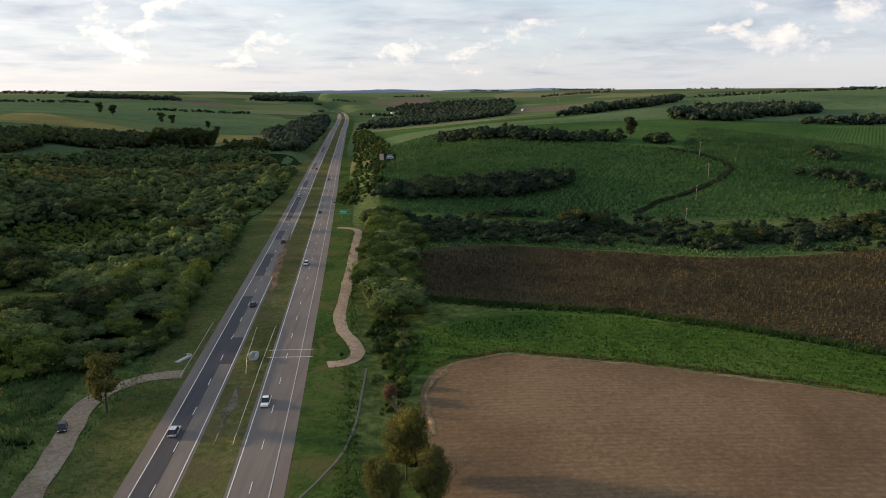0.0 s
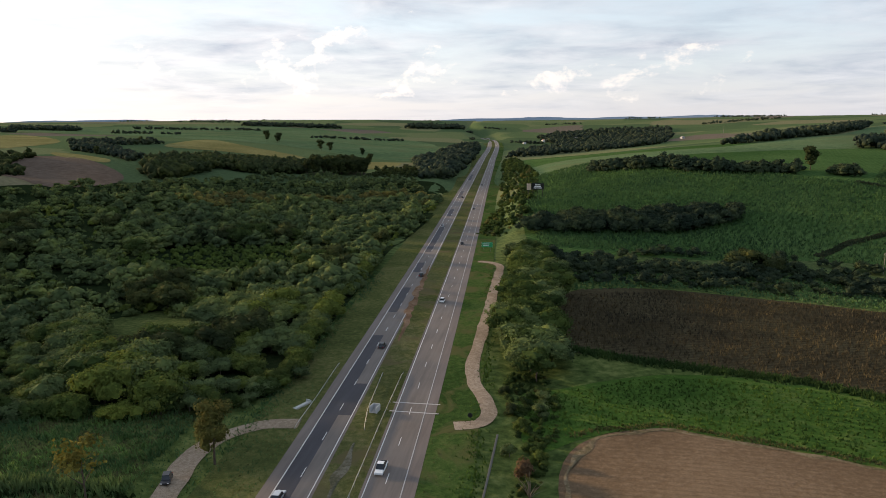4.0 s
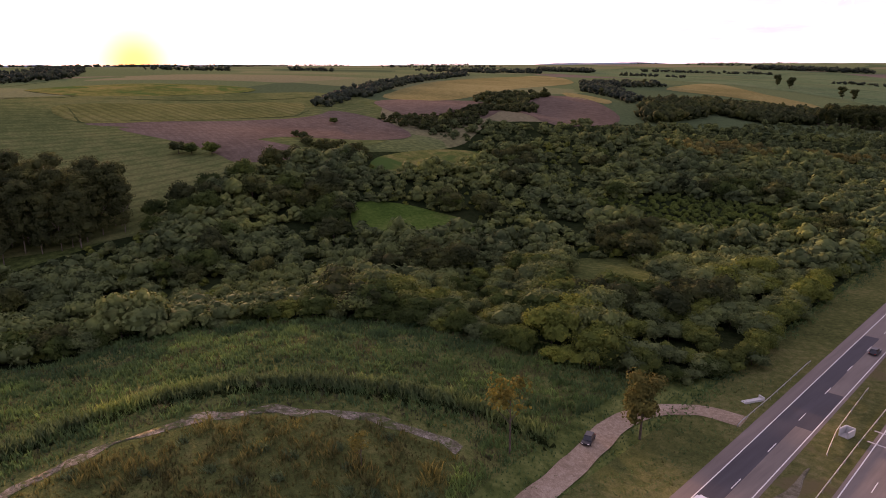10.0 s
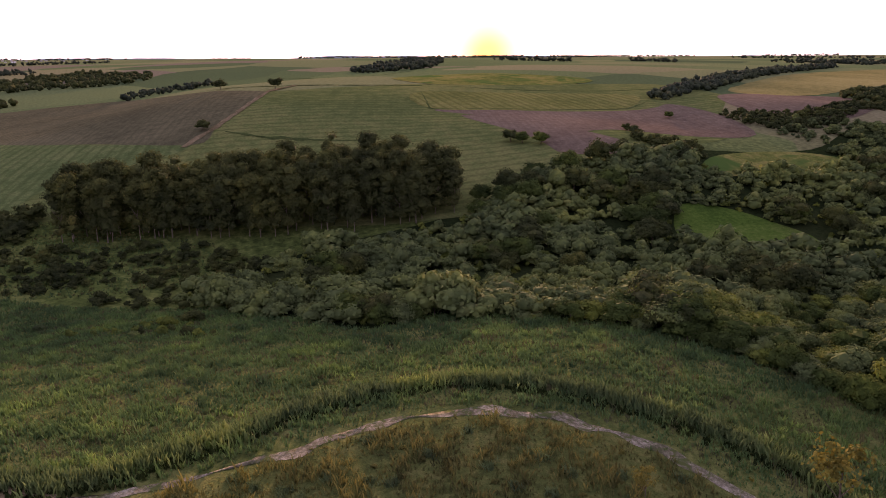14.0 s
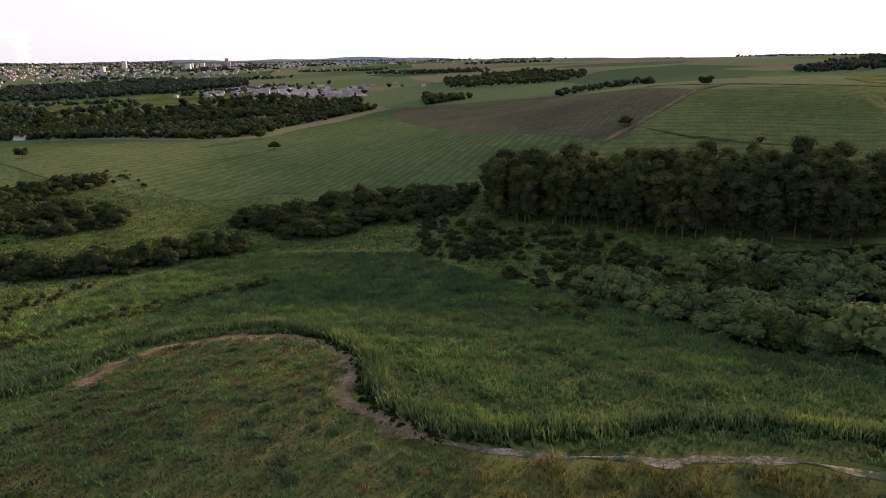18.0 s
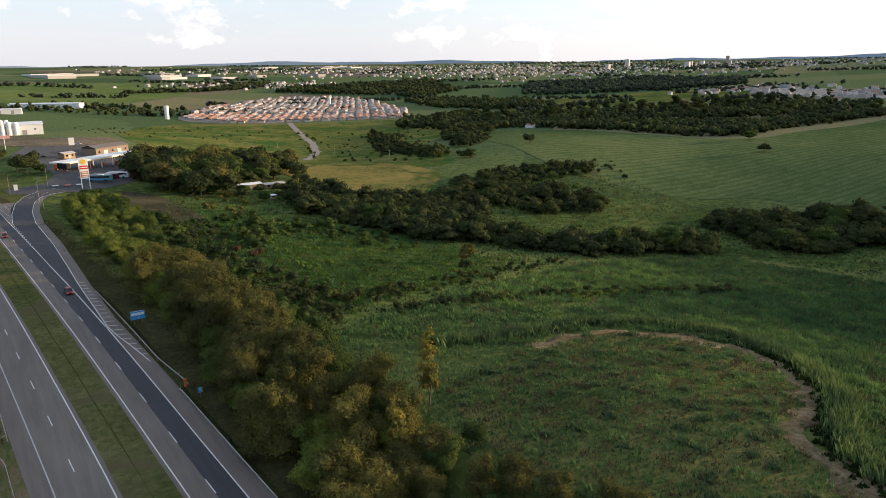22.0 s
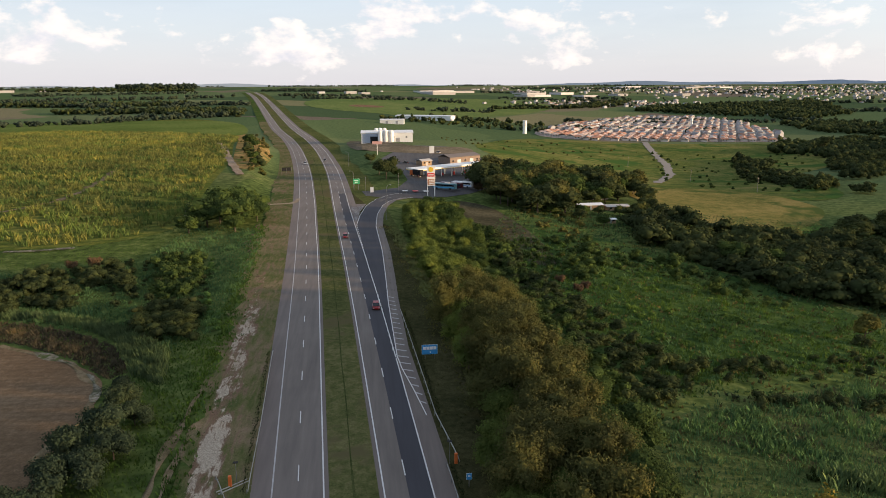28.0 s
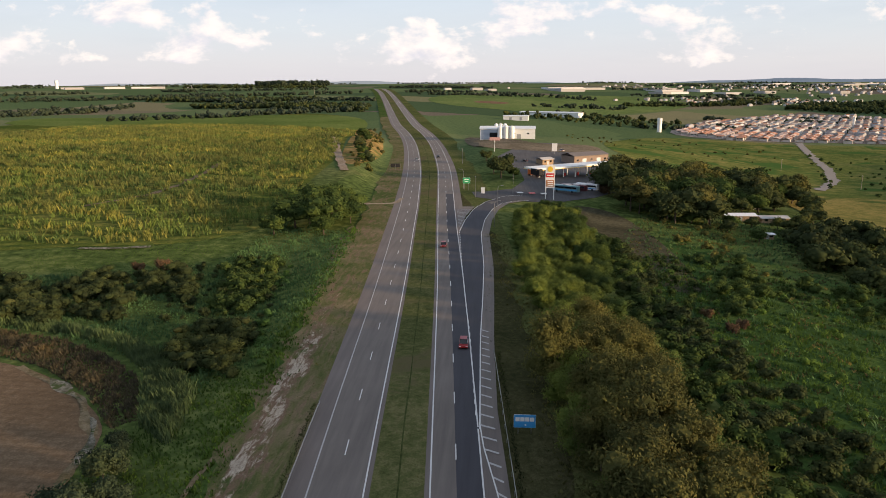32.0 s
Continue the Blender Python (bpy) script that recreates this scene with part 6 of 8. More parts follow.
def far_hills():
    """Blue-grey ridge closing the land at the horizon; its colour carries the haze of distance."""
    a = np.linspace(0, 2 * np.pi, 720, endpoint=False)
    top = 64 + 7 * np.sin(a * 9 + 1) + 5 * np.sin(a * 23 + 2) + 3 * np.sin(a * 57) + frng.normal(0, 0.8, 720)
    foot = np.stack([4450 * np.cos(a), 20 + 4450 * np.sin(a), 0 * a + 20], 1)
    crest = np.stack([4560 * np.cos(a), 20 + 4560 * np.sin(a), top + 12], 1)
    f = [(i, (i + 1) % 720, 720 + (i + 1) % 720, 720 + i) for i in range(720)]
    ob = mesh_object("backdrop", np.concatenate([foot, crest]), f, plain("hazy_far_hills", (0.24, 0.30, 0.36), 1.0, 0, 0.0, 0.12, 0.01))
    return tagged(ob, "blue-grey hills along the horizon, haze put into their colour", "hills", kind="structure")


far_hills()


# ---- growth on the near fields ----
def grain(x, y, size, seed=1):
    """Smooth uneven noise over the land, 0 to 1, with bumps of about the given size."""
    rng = np.random.default_rng(seed)
    v = 0
    for k in range(9):
        a, q = rng.uniform(0, 6.28), 6.28 / size * rng.uniform(0.55, 1.8)
        v = v + np.sin((x * np.cos(a) + y * np.sin(a)) * q + rng.uniform(0, 6.28)) * rng.uniform(0.6, 1.0)
    return np.clip(0.5 + v / 7.0, 0, 1)


def blades(name, x, y, tall, mat, label, category, per=4, wide=0.22, lean=0.35, seed=3, sink=0.05):
    """Tufts of bent blades, each blade one narrow triangle pair."""
    rng = np.random.default_rng(seed)
    n = len(x)
    z = height(x, y) - sink
    V, Fc = [], []
    for k in range(per):
        a = rng.uniform(0, 6.28, n)
        h = tall * rng.uniform(0.55, 1.15, n)
        l = h * lean * rng.uniform(0.4, 1.4, n)
        w = wide * rng.uniform(0.7, 1.4, n)
        ox, oy = x + rng.normal(0, 0.18, n) * tall, y + rng.normal(0, 0.18, n) * tall
        c, s = np.cos(a), np.sin(a)
        p0 = np.stack([ox - s * w, oy + c * w, z], 1)
        p1 = np.stack([ox + s * w, oy - c * w, z], 1)
        p2 = np.stack([ox + c * l * 0.4 + s * w * 0.8, oy + s * l * 0.4 - c * w * 0.8, z + h * 0.65], 1)
        p3 = np.stack([ox + c * l, oy + s * l, z + h], 1)
        i = np.arange(n)[:, None] * 4 + k * 4 * n
        V.append(np.stack([p0, p1, p2, p3], 1).reshape(-1, 3))
        Fc.append(np.concatenate([i + [0, 1, 2], i + [0, 2, 3]]))
    V, Fc = np.concatenate(V), np.concatenate(Fc)
    me = bpy.data.meshes.new(name)
    me.vertices.add(len(V)), me.vertices.foreach_set("co", V.ravel())
    me.loops.add(Fc.size), me.loops.foreach_set("vertex_index", Fc.ravel().astype(np.int32))
    me.polygons.add(len(Fc)), me.polygons.foreach_set("loop_start", np.arange(0, Fc.size, 3, dtype=np.int32))
    me.materials.append(mat)
    me.update(calc_edges=True)
    return tagged(new(name, me), label, category, kind="stuff")


def off_path(x, y, line, gap, seed=40):
    """True away from a trodden line, with a ragged edge."""
    P = np.array(line, float)
    s = np.concatenate([[0], np.cumsum(np.hypot(*np.diff(P, axis=0).T))])
    d = np.arange(0, s[-1], 1.5)
    px, py = np.interp(d, s, P[:, 0]), np.interp(d, s, P[:, 1])
    near = np.full(len(x), 1e9)
    for k in range(0, len(px), 40):
        near = np.minimum(near, np.hypot(x[:, None] - px[k : k + 40], y[:, None] - py[k : k + 40]).min(1))
    return near > gap * (0.35 + 1.3 * grain(x, y, 4.0, seed))


G_TALL = leaf_mat("tall_grass_blades", (0.054, 0.112, 0.044), (0.090, 0.168, 0.066), (0.122, 0.186, 0.080))
G_WEED = leaf_mat("weed_stalks", (0.078, 0.088, 0.032), (0.130, 0.132, 0.048), (0.200, 0.175, 0.058))
G_CANE = leaf_mat("cane_blades", (0.038, 0.084, 0.033), (0.058, 0.118, 0.047), (0.078, 0.136, 0.057))
G_CANE_Y = leaf_mat("yellowing_cane_blades", (0.105, 0.138, 0.036), (0.185, 0.196, 0.056), (0.300, 0.250, 0.078))
G_DRY = leaf_mat("dry_stalks", (0.062, 0.052, 0.032), (0.090, 0.075, 0.046), (0.114, 0.098, 0.060))
G_LUSH = leaf_mat("lush_grass_blades", (0.042, 0.084, 0.018), (0.066, 0.122, 0.026), (0.105, 0.150, 0.038))
grng = np.random.default_rng(11)
MOUND = PATH_LINE + [(-44, 100), (-40, 60), (-38, 0), (-50, -50)]
x, y = scatter(grng, [(-150, 105), (-122, 140), (-96, 159), (-63, 170), (-52, 165), (-50, 140), (-47, 122), (-44, 100), (-54, 114), (-62, 111), (-82, 91), (-89, 70), (-79, 37), (-75, 20), (-80, 2), (-100, -9), (-116, -35), (-108, -57), (-80, -58), (-50, -88), (-100, -110), (-170, -128), (-230, -117), (-247, -47), (-232, -27), (-200, 35), (-163, 62), (-148, 72), (-158, 91)], 0.85, (), 0.5)
ok = off_path(x, y, PATH_LINE, 2.3)
x, y = x[ok], y[ok]
dry = 0.55 * grain(x, y, 13.0, 74) + 0.45 * grain(x, y, 3.5, 75) > 0.60
tall = 0.35 + 1.2 * grain(x, y, 5.0) * (0.4 + grain(x, y, 22.0, 2))
blades("tall_grass", x[~dry], y[~dry], tall[~dry], G_TALL, "tall rough green grass over the slope", "grass", 4, 0.085, 0.4)
blades("withered_grass", x[dry], y[dry], 0.8 * tall[dry], leaf_mat("dull_grass_blades", (0.060, 0.066, 0.036), (0.098, 0.104, 0.056), (0.140, 0.136, 0.078)), "duller withered grass in patches on the slope", "grass", 4, 0.075, 0.45, 76)
ok = grain(x, y, 4.0, 4) * 0.6 + 0.5 * grain(x, y, 18.0, 5) > 0.64
blades("grass_tussocks", x[ok], y[ok], 1.45, leaf_mat("tussock_blades", (0.062, 0.130, 0.046), (0.104, 0.190, 0.070), (0.150, 0.218, 0.088)), "taller pale tussocks in the grass", "grass", 5, 0.09, 0.45, 5)
x, y = scatter(grng, MOUND, 0.85, (), 0.5)
ok = off_path(x, y, PATH_LINE, 2.3)
x, y = x[ok], y[ok]
ok = np.hypot(x + 66, y - 70) < 46
blades("weeds", x[ok], y[ok], (0.3 + 1.7 * grain(x, y, 4.0, 6) * grain(x, y, 11.0, 50) * 1.6)[ok], G_WEED, "yellow-brown weeds and stalks on the mound", "weeds", 5, 0.07, 0.4, 6)
G_MAUVE = leaf_mat("withered_grass_blades", (0.066, 0.060, 0.036), (0.108, 0.094, 0.056), (0.155, 0.130, 0.080))
worn = ~ok & (0.55 * grain(x, y, 11.0, 70) + 0.45 * grain(x, y, 3.0, 71) > 0.50)
ok = ~ok & ~worn
blades("mound_grass", x[ok], y[ok], (0.3 + 1.1 * grain(x, y, 5.0, 7))[ok], G_TALL, "green grass over the mound", "grass", 5, 0.08, 0.4, 7)
blades("withered_grass", x[worn], y[worn], (0.2 + 0.9 * grain(x, y, 5.0, 7))[worn], G_MAUVE, "withered brownish grass in patches over the mound", "grass", 5, 0.07, 0.5, 72)
x, y = scatter(grng, MOUND, 5.5, (), 0.5)
ok = off_path(x, y, PATH_LINE, 3.0) & (grng.uniform(0, 1, len(x)) < 0.5)
tuft_x, tuft_y = [], []
for cx, cy in zip(x[ok], y[ok]):
    tuft_x.append(cx + grng.normal(0, 0.55, 26)), tuft_y.append(cy + grng.normal(0, 0.55, 26))
blades("grass_clumps", np.concatenate(tuft_x), np.concatenate(tuft_y), 1.0, leaf_mat("clump_blades", (0.066, 0.112, 0.050), (0.110, 0.164, 0.078), (0.150, 0.196, 0.100)), "rounded pale clumps of coarse grass", "grass", 6, 0.06, 0.5, 73)
BANK = [(-66, -70), (-83, -66), (-104, -67), (-118, -61), (-128, -45), (-119, -23), (-105, -7), (-88, 1), (-82, 8), (-78, 16), (-82, 26), (-90, 39), (-99, 54), (-103, 65), (-102, 78), (-96, 92), (-86, 104), (-76, 116), (-64, 126), (-50, 131)]
x, y = along(BANK, 0.12, grng, 1.3)
blades("reed_bank", x, y, 2.3, leaf_mat("reed_blades", (0.072, 0.120, 0.048), (0.118, 0.178, 0.074), (0.164, 0.208, 0.092)), "band of tall reeds along the terrace bank", "reeds", 6, 0.11, 0.35, 8)
# near-black tufts draw the ditch shadow beside the reeds
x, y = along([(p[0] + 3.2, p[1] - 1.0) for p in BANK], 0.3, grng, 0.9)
blades("bank_shrubs", x, y, 1.0, leaf_mat("bank_shadow_growth", (0.014, 0.026, 0.010), (0.026, 0.042, 0.014), (0.036, 0.052, 0.018)), "dark low tufts standing in for the terrace ditch's shadow", "growth", 3, 0.4, 0.4, 9)
x, y = scatter(grng, [(22, 188), (51, 204), (70, 206), (94, 201), (120, 184), (147, 159), (170, 125), (120, 145), (87, 163), (54, 176), (37, 172), (25, 165)], 1.3, (), 0.5)
blades("lush_grass", x, y, 0.3 + 0.7 * grain(x, y, 6.0, 10), G_LUSH, "tall bright grass between the fields", "grass", 5, 0.15, 0.4, 12)
x, y = scatter(grng, [(31, 234), (78, 216), (122, 191), (150, 166), (200, 145), (290, 195), (300, 298), (253, 300), (177, 295), (129, 306), (78, 314), (36, 296)], 2.0, (), 0.4)
blades("dry_crop", x, y, 1.3, G_DRY, "dead brown crop stalks", "crop", 5, 0.13, 0.4, 13)
x, y = scatter(grng, [(24, 395), (105, 388), (158, 400), (205, 391), (246, 373), (299, 372), (400, 390), (480, 500), (330, 700), (240, 520), (160, 590), (80, 740), (15, 700), (15, 480)], 3.0, (), 0.4)
TRACK_LINE = [(168, 404), (190, 422), (212, 430), (236, 442), (251, 456), (254, 472), (246, 500), (233, 527)]
ok = off_path(x, y, TRACK_LINE, 4.0, 58)
blades("cane", x[ok], y[ok], 2.4, G_CANE, "dense green sugar cane", "cane", 7, 0.15, 0.45, 14)
# a line of dark tufts draws the cane's shadow along the track
x, y = along(TRACK_LINE, 0.3, grng, 1.0)
blades("track_weeds", x, y, 1.7, L_SHADE, "dark tufts standing in for shadow along the farm track", "weeds", 5, 0.25, 0.4, 59)
x, y = scatter(grng, [(40, 346), (110, 352), (150, 382), (165, 365), (240, 340), (250, 312), (180, 300), (130, 312), (80, 322), (38, 305)], 2.2, (), 0.5)
blades("undergrowth", x, y, 1.2, G_TALL, "rough grass and weeds below the hedge", "grass", 3, 0.4, 0.5, 15)
x, y = scatter(grng, [(40, 165), (54, 170), (87, 158), (118, 141), (140, 120), (120, 95), (60, 95), (36, 110), (33, 150)], 1.15, (), 0.35)
ok = grain(x, y, 12.0, 56) + 0.4 * np.sin(y * 1.9) > 0.35
blades("clods", x[ok], y[ok], 0.14, leaf_mat("dry_straw_litter", (0.130, 0.092, 0.058), (0.170, 0.122, 0.078), (0.230, 0.175, 0.115)), "straw litter and clods over the tilled soil", "litter", 3, 0.10, 1.2, 57, 0.0)
CANE_LINE = [(142, -272), (137, -279), (126, -295), (123, -319), (126, -361), (131, -383)]
x, y = scatter(grng, [(114, -227), (82, -238), (66, -262), (70, -306), (78, -420), (92, -515), (115, -690), (180, -715), (300, -750), (420, -720), (400, -450), (300, -230)], 2.3, (), 0.3)
ok = (grain(x, y, 11.0, 8) > 0.36) & (grain(x * 0.25 + y, y * 0.1, 16.0, 51) > 0.22) & off_path(x, y, CANE_LINE, 1.8, 52)
gold = grain(x, y, 26.0, 54) * 0.7 + 0.3 * grain(x, y, 9.0, 55) + np.clip((y + 300) / -900, -0.1, 0.15) > 0.50
for pick, mat, txt in ((ok & gold, G_CANE_Y, "yellowing sugar cane standing in uneven rows"), (ok & ~gold, leaf_mat("green_cane_blades", (0.070, 0.120, 0.034), (0.118, 0.170, 0.048), (0.180, 0.200, 0.062)), "greener sugar cane among the yellow rows")):
    blades("cane", x[pick], y[pick], (1.2 + 1.8 * grain(x, y, 7.0, 9))[pick], mat, txt, "cane", 8, 0.16, 0.42, 16)
x, y = scatter(grng, [(36, -128), (50, -142), (80, -158), (120, -168), (124, -198), (98, -198), (66, -212), (60, -262), (34, -250), (30, -190), (30, -140)], 1.0, (), 0.5)
blades("tall_grass", x, y, 0.3 + 1.5 * grain(x, y, 7.0, 12) * grain(x, y, 17.0, 60), G_TALL, "rough green grass on the bank beside the cane", "grass", 8, 0.07, 0.35, 17)
x, y = scatter(grng, [(122, -217), (114, -226), (84, -236), (64, -256), (58, -244), (68, -214), (97, -200), (120, -201)], 1.1, (), 0.5)
blades("meadow_grass", x, y, 0.25, G_LUSH, "short bright grass strip below the cane", "grass", 6, 0.09, 0.5, 61)
x, y = scatter(grng, [(95, -162), (74, -157), (61, -150), (50, -138), (41, -118), (34, -112), (36, -126), (41, -134), (50, -146), (60, -154), (78, -162), (95, -167)], 0.6, (), 0.5)
blades("reed_bank", x, y, 0.9 + 1.5 * grain(x, y, 5.0, 62), leaf_mat("cane_grass_blades", (0.062, 0.100, 0.040), (0.104, 0.150, 0.062), (0.150, 0.184, 0.082)), "tall cane-like grass along the bare field", "grass", 8, 0.055, 0.3, 63)
x, y = scatter(grng, [(97, -161), (76, -155), (62, -147), (50, -136), (42, -120), (45, -117), (55, -129), (69, -140), (83, -146), (97, -151)], 0.6, (), 0.5)
blades("dead_grass", x, y, 0.3 + 0.9 * grain(x, y, 4.0, 64), leaf_mat("dead_grass_blades", (0.064, 0.056, 0.034), (0.104, 0.088, 0.054), (0.165, 0.138, 0.088)), "dead brown grass on the bank of the bare field", "grass", 7, 0.07, 0.5, 65)
x, y = scatter(grng, [(-54, -130), (-50, -240), (-100, -225), (-112, -180), (-150, -140), (-110, -118), (-80, -112), (-60, -100)], 1.2, (), 0.5)
blades("damp_grass", x, y, 0.2 + 1.3 * grain(x, y, 7.0, 11) ** 1.5, G_LUSH, "lush green grass in the shaded meadow", "grass", 6, 0.08, 0.4, 18)
x, y = scatter(grng, [(28, -50), (26, -138), (36, -136), (40, -126), (42, -112), (41, -90), (37, -60)], 0.75, (), 0.5)
blades("verge_grass", x, y, 0.2 + 0.6 * grain(x, y, 6.0, 42), G_LUSH, "smooth bright grass beside the verge", "grass", 6, 0.06, 0.5, 19)

x, y = scatter(grng, [(-40, -8), (-42, -60), (-48, -92), (-68, -90), (-90, -63), (-78, -56), (-50, -50)], 0.95, (), 0.5)
blades("mound_grass", x, y, 0.3 + 0.9 * grain(x, y, 5.0, 45), G_TALL, "green grass beside the tree row", "grass", 4, 0.08, 0.4, 46)
x, y = scatter(grng, [(-26, 60), (-27, 165), (-32, 190), (-40, 186), (-55, 168), (-51, 140), (-46, 110), (-38, 60)], 0.9, (), 0.5)
ok = off_path(x, y, [(-28, 166), (-36, 165), (-43, 157.5), (-45, 151), (-43.5, 141), (-41, 130), (-38, 110), (-33, 90)], 2.4, 47)
blades("verge_grass", x[ok], y[ok], (0.15 + 0.5 * grain(x, y, 5.0, 48))[ok], G_TALL, "short rough grass round the dirt track", "grass", 3, 0.09, 0.4, 49)
x, y = along(PATH_LINE, 0.16, grng, 0.8)
ok = grain(x, y, 2.6, 78) > 0.46
blades("path_weeds", x[ok], y[ok], 0.4, G_TALL, "thin weeds growing over the stony path", "weeds", 4, 0.06, 0.6, 79)
# rough pasture between the tree row, the stream and the thickets
x, y = scatter(grng, [(-46, -60), (-50, -250), (-75, -320), (-110, -345), (-215, -290), (-340, -262), (-300, -100), (-330, -50), (-285, 30), (-238, 42), (-234, -27), (-248, -47), (-240, -112), (-170, -126), (-100, -108), (-52, -86)], 1.7, (), 0.5)
ok = grain(x, y, 9.0, 21) > 0.34
blades("pasture_grass", x[ok], y[ok], (0.25 + 1.0 * grain(x, y, 6.0, 22))[ok], G_TALL, "uneven green pasture grass between thickets", "grass", 5, 0.10, 0.6, 23)
ok = 0.6 * grain(x, y, 14.0, 24) + 0.4 * grain(x, y, 5.0, 77) > 0.58
blades("dry_tufts", x[ok], y[ok], 0.8, leaf_mat("straw_tufts", (0.075, 0.072, 0.030), (0.120, 0.110, 0.045), (0.170, 0.145, 0.060)), "straw-coloured tufts in the pasture", "grass", 4, 0.15, 0.6, 25)
DIRT_LINE = [(-5, 357), (2, 355), (6.5, 348), (6.5, 310), (7, 268), (7, 235), (7, 207), (9, 194), (13, 185), (14.5, 176), (12.5, 170), (7, 169)]
# ragged grass over the outer edges of both verges
for lo, hi, off, wide, mat, txt, tall in ((-260, 20, 20.5, 1.3, G_LUSH, "longer bright grass beside the verge", 0.8), (60, 330, 20.0, 1.2, G_LUSH, "longer bright grass beside the verge", 0.7), (-250, 40, -18.5, 1.4, G_WEED, "dry weeds below the tree row", 0.6), (150, 330, -22.0, 1.5, G_TALL, "rough grass along the woodland edge", 0.7)):
    y = grng.uniform(lo, hi, int((hi - lo) * 6))
    x = road_x(y) + off + np.sign(off) * (half(y) + grng.normal(0, wide, len(y)) + 2.0 * (grain(y, y * 0, 14.0, 31) - 0.5))
    ok = off_path(x, y, DIRT_LINE, 2.6, 53)
    x, y = x[ok], y[ok]
    blades("edge_grass", x, y, tall, mat, txt, "grass", 4, 0.11, 0.5, 26)
# rows of dark tufts stand in for the shadow under each rail
for line in ([(16.6, -124.5), (14.9, -94), (14.2, -76)], [(-14.4, -79.4), (-16.1, -51.6), (-17.6, -30)], [(-11.5, -147), (-12.9, -120), (-14.3, -94)]):
    x, y = along(line, 0.15, grng, 0.2)
    blades("rail_weeds", x, y, 0.48, L_DARK, "dark tufts standing in for the guard rail's shadow strip", "weeds", 4, 0.06, 0.4, 66)
# small dry tufts within the verges and the median
y = grng.uniform(-210, 230, 9000)
side = np.where(grng.uniform(0, 1, 9000) < 0.5, 1, -1)
x = road_x(y) + side * (half(y) + 10.0 + 9.0 * grng.uniform(0, 1, 9000))
ok = grain(x * 3, y, 9.0, 33) > 0.5
blades("verge_tufts", x[ok], y[ok], 0.32, leaf_mat("verge_tuft_blades", (0.056, 0.066, 0.024), (0.090, 0.092, 0.036), (0.150, 0.128, 0.060)), "short mown grass tufts on the verges", "grass", 3, 0.16, 0.6, 34)
y = grng.uniform(-210, 230, 5000)
x = road_x(y) + grng.uniform(-1, 1, 5000) * (half(y) - 0.9)
ok = grain(x * 3, y, 8.0, 35) > 0.48
blades("median_tufts", x[ok], y[ok], 0.3, bpy.data.materials["verge_tuft_blades"], "short mown grass tufts in the median", "grass", 3, 0.15, 0.6, 36)


# ---- tracks ----
def track(name, line, wide, mat, label, category="track", lift=0.17, wob=0.25, seed=1, taper=False):
    rng = np.random.default_rng(seed)
    P = np.array(line, float)
    s = np.concatenate([[0], np.cumsum(np.hypot(*np.diff(P, axis=0).T))])
    d = np.linspace(0, s[-1], max(4, int(s[-1] / 1.5)))
    # corner-cutting smooth curve
    fx, fy = np.interp(d, s, P[:, 0]), np.interp(d, s, P[:, 1])
    for _ in range(6):
        fx[1:-1], fy[1:-1] = (fx[:-2] + 2 * fx[1:-1] + fx[2:]) / 4, (fy[:-2] + 2 * fy[1:-1] + fy[2:]) / 4
    tx, ty = np.gradient(fx), np.gradient(fy)
    ln = np.hypot(tx, ty)
    nx, ny = -ty / ln, tx / ln
    rows = []
    for u in (-0.5, -0.2, 0.2, 0.5):
        q = np.convolve(rng.uniform(-1, 1, len(d) + 4), (0.3, 0.6, 0.8, 0.6, 0.3), "valid")
        w = u * wide * np.maximum(0.08, 1 + wob * q)
        if taper:
            w = w * np.sin(np.pi * np.linspace(0.02, 0.98, len(d))) ** 0.6
        x, y = fx + nx * w, fy + ny * w
        rows.append(np.stack([x, y, height(x, y) + lift + (0.03 if abs(u) < 0.3 else 0)], 1))
    k = len(d)
    f = [(r * k + i, r * k + i + 1, (r + 1) * k + i + 1, (r + 1) * k + i) for r in range(3) for i in range(k - 1)]
    return tagged(mesh_object(name, np.concatenate(rows), f, mat), label, category, kind="structure")


track("dirt_road", DIRT_LINE, 3.8, M_DIRT, "pale dirt road winding beside the highway", "dirt road", 0.2, 0.1)
track("dirt_road", [(-28, 166), (-36, 165), (-43, 157.5), (-45, 151), (-43.5, 141), (-41, 130), (-38, 110), (-33, 90)], 4.8, M_DIRT, "pale dirt track leaving the highway", "dirt road", 0.2, 0.1)
track("field_path", PATH_LINE[:12], 4.6, M_WORN, "worn earthy path around the mound", "path", 0.17, 0.9)
track("field_path", PATH_LINE[11:], 2.1, M_RUBBLE, "stony pale path around the mound", "path", 0.17, 0.95)
track("field_track", [(168, 404), (190, 422), (212, 430), (236, 442), (251, 456), (254, 472), (246, 500), (233, 527)], 4.5, ground_mat("dark_track", (0.016, 0.020, 0.010), (0.024, 0.028, 0.014), (0.034, 0.036, 0.018)), "dark farm track through the cane", "track", 0.6)
track("field_track", [(-399, 14), (-425, 31), (-463, 47), (-530, 68), (-560, 90)], 4, M_WORN, "pale farm track up the hill", "track", 0.4)
track("estate_road", [(-333, -790), (-291, -663), (-264, -569), (-243, -517), (-203, -449)], 6.5, plain("pale_gravel", (0.25, 0.22, 0.19), 0.9, 0, 0.1), "pale gravel road to the housing estate", "track", 0.5)
M_TERRACE = ground_mat("terrace_growth", (0.032, 0.050, 0.018), (0.046, 0.066, 0.024), (0.062, 0.080, 0.030))
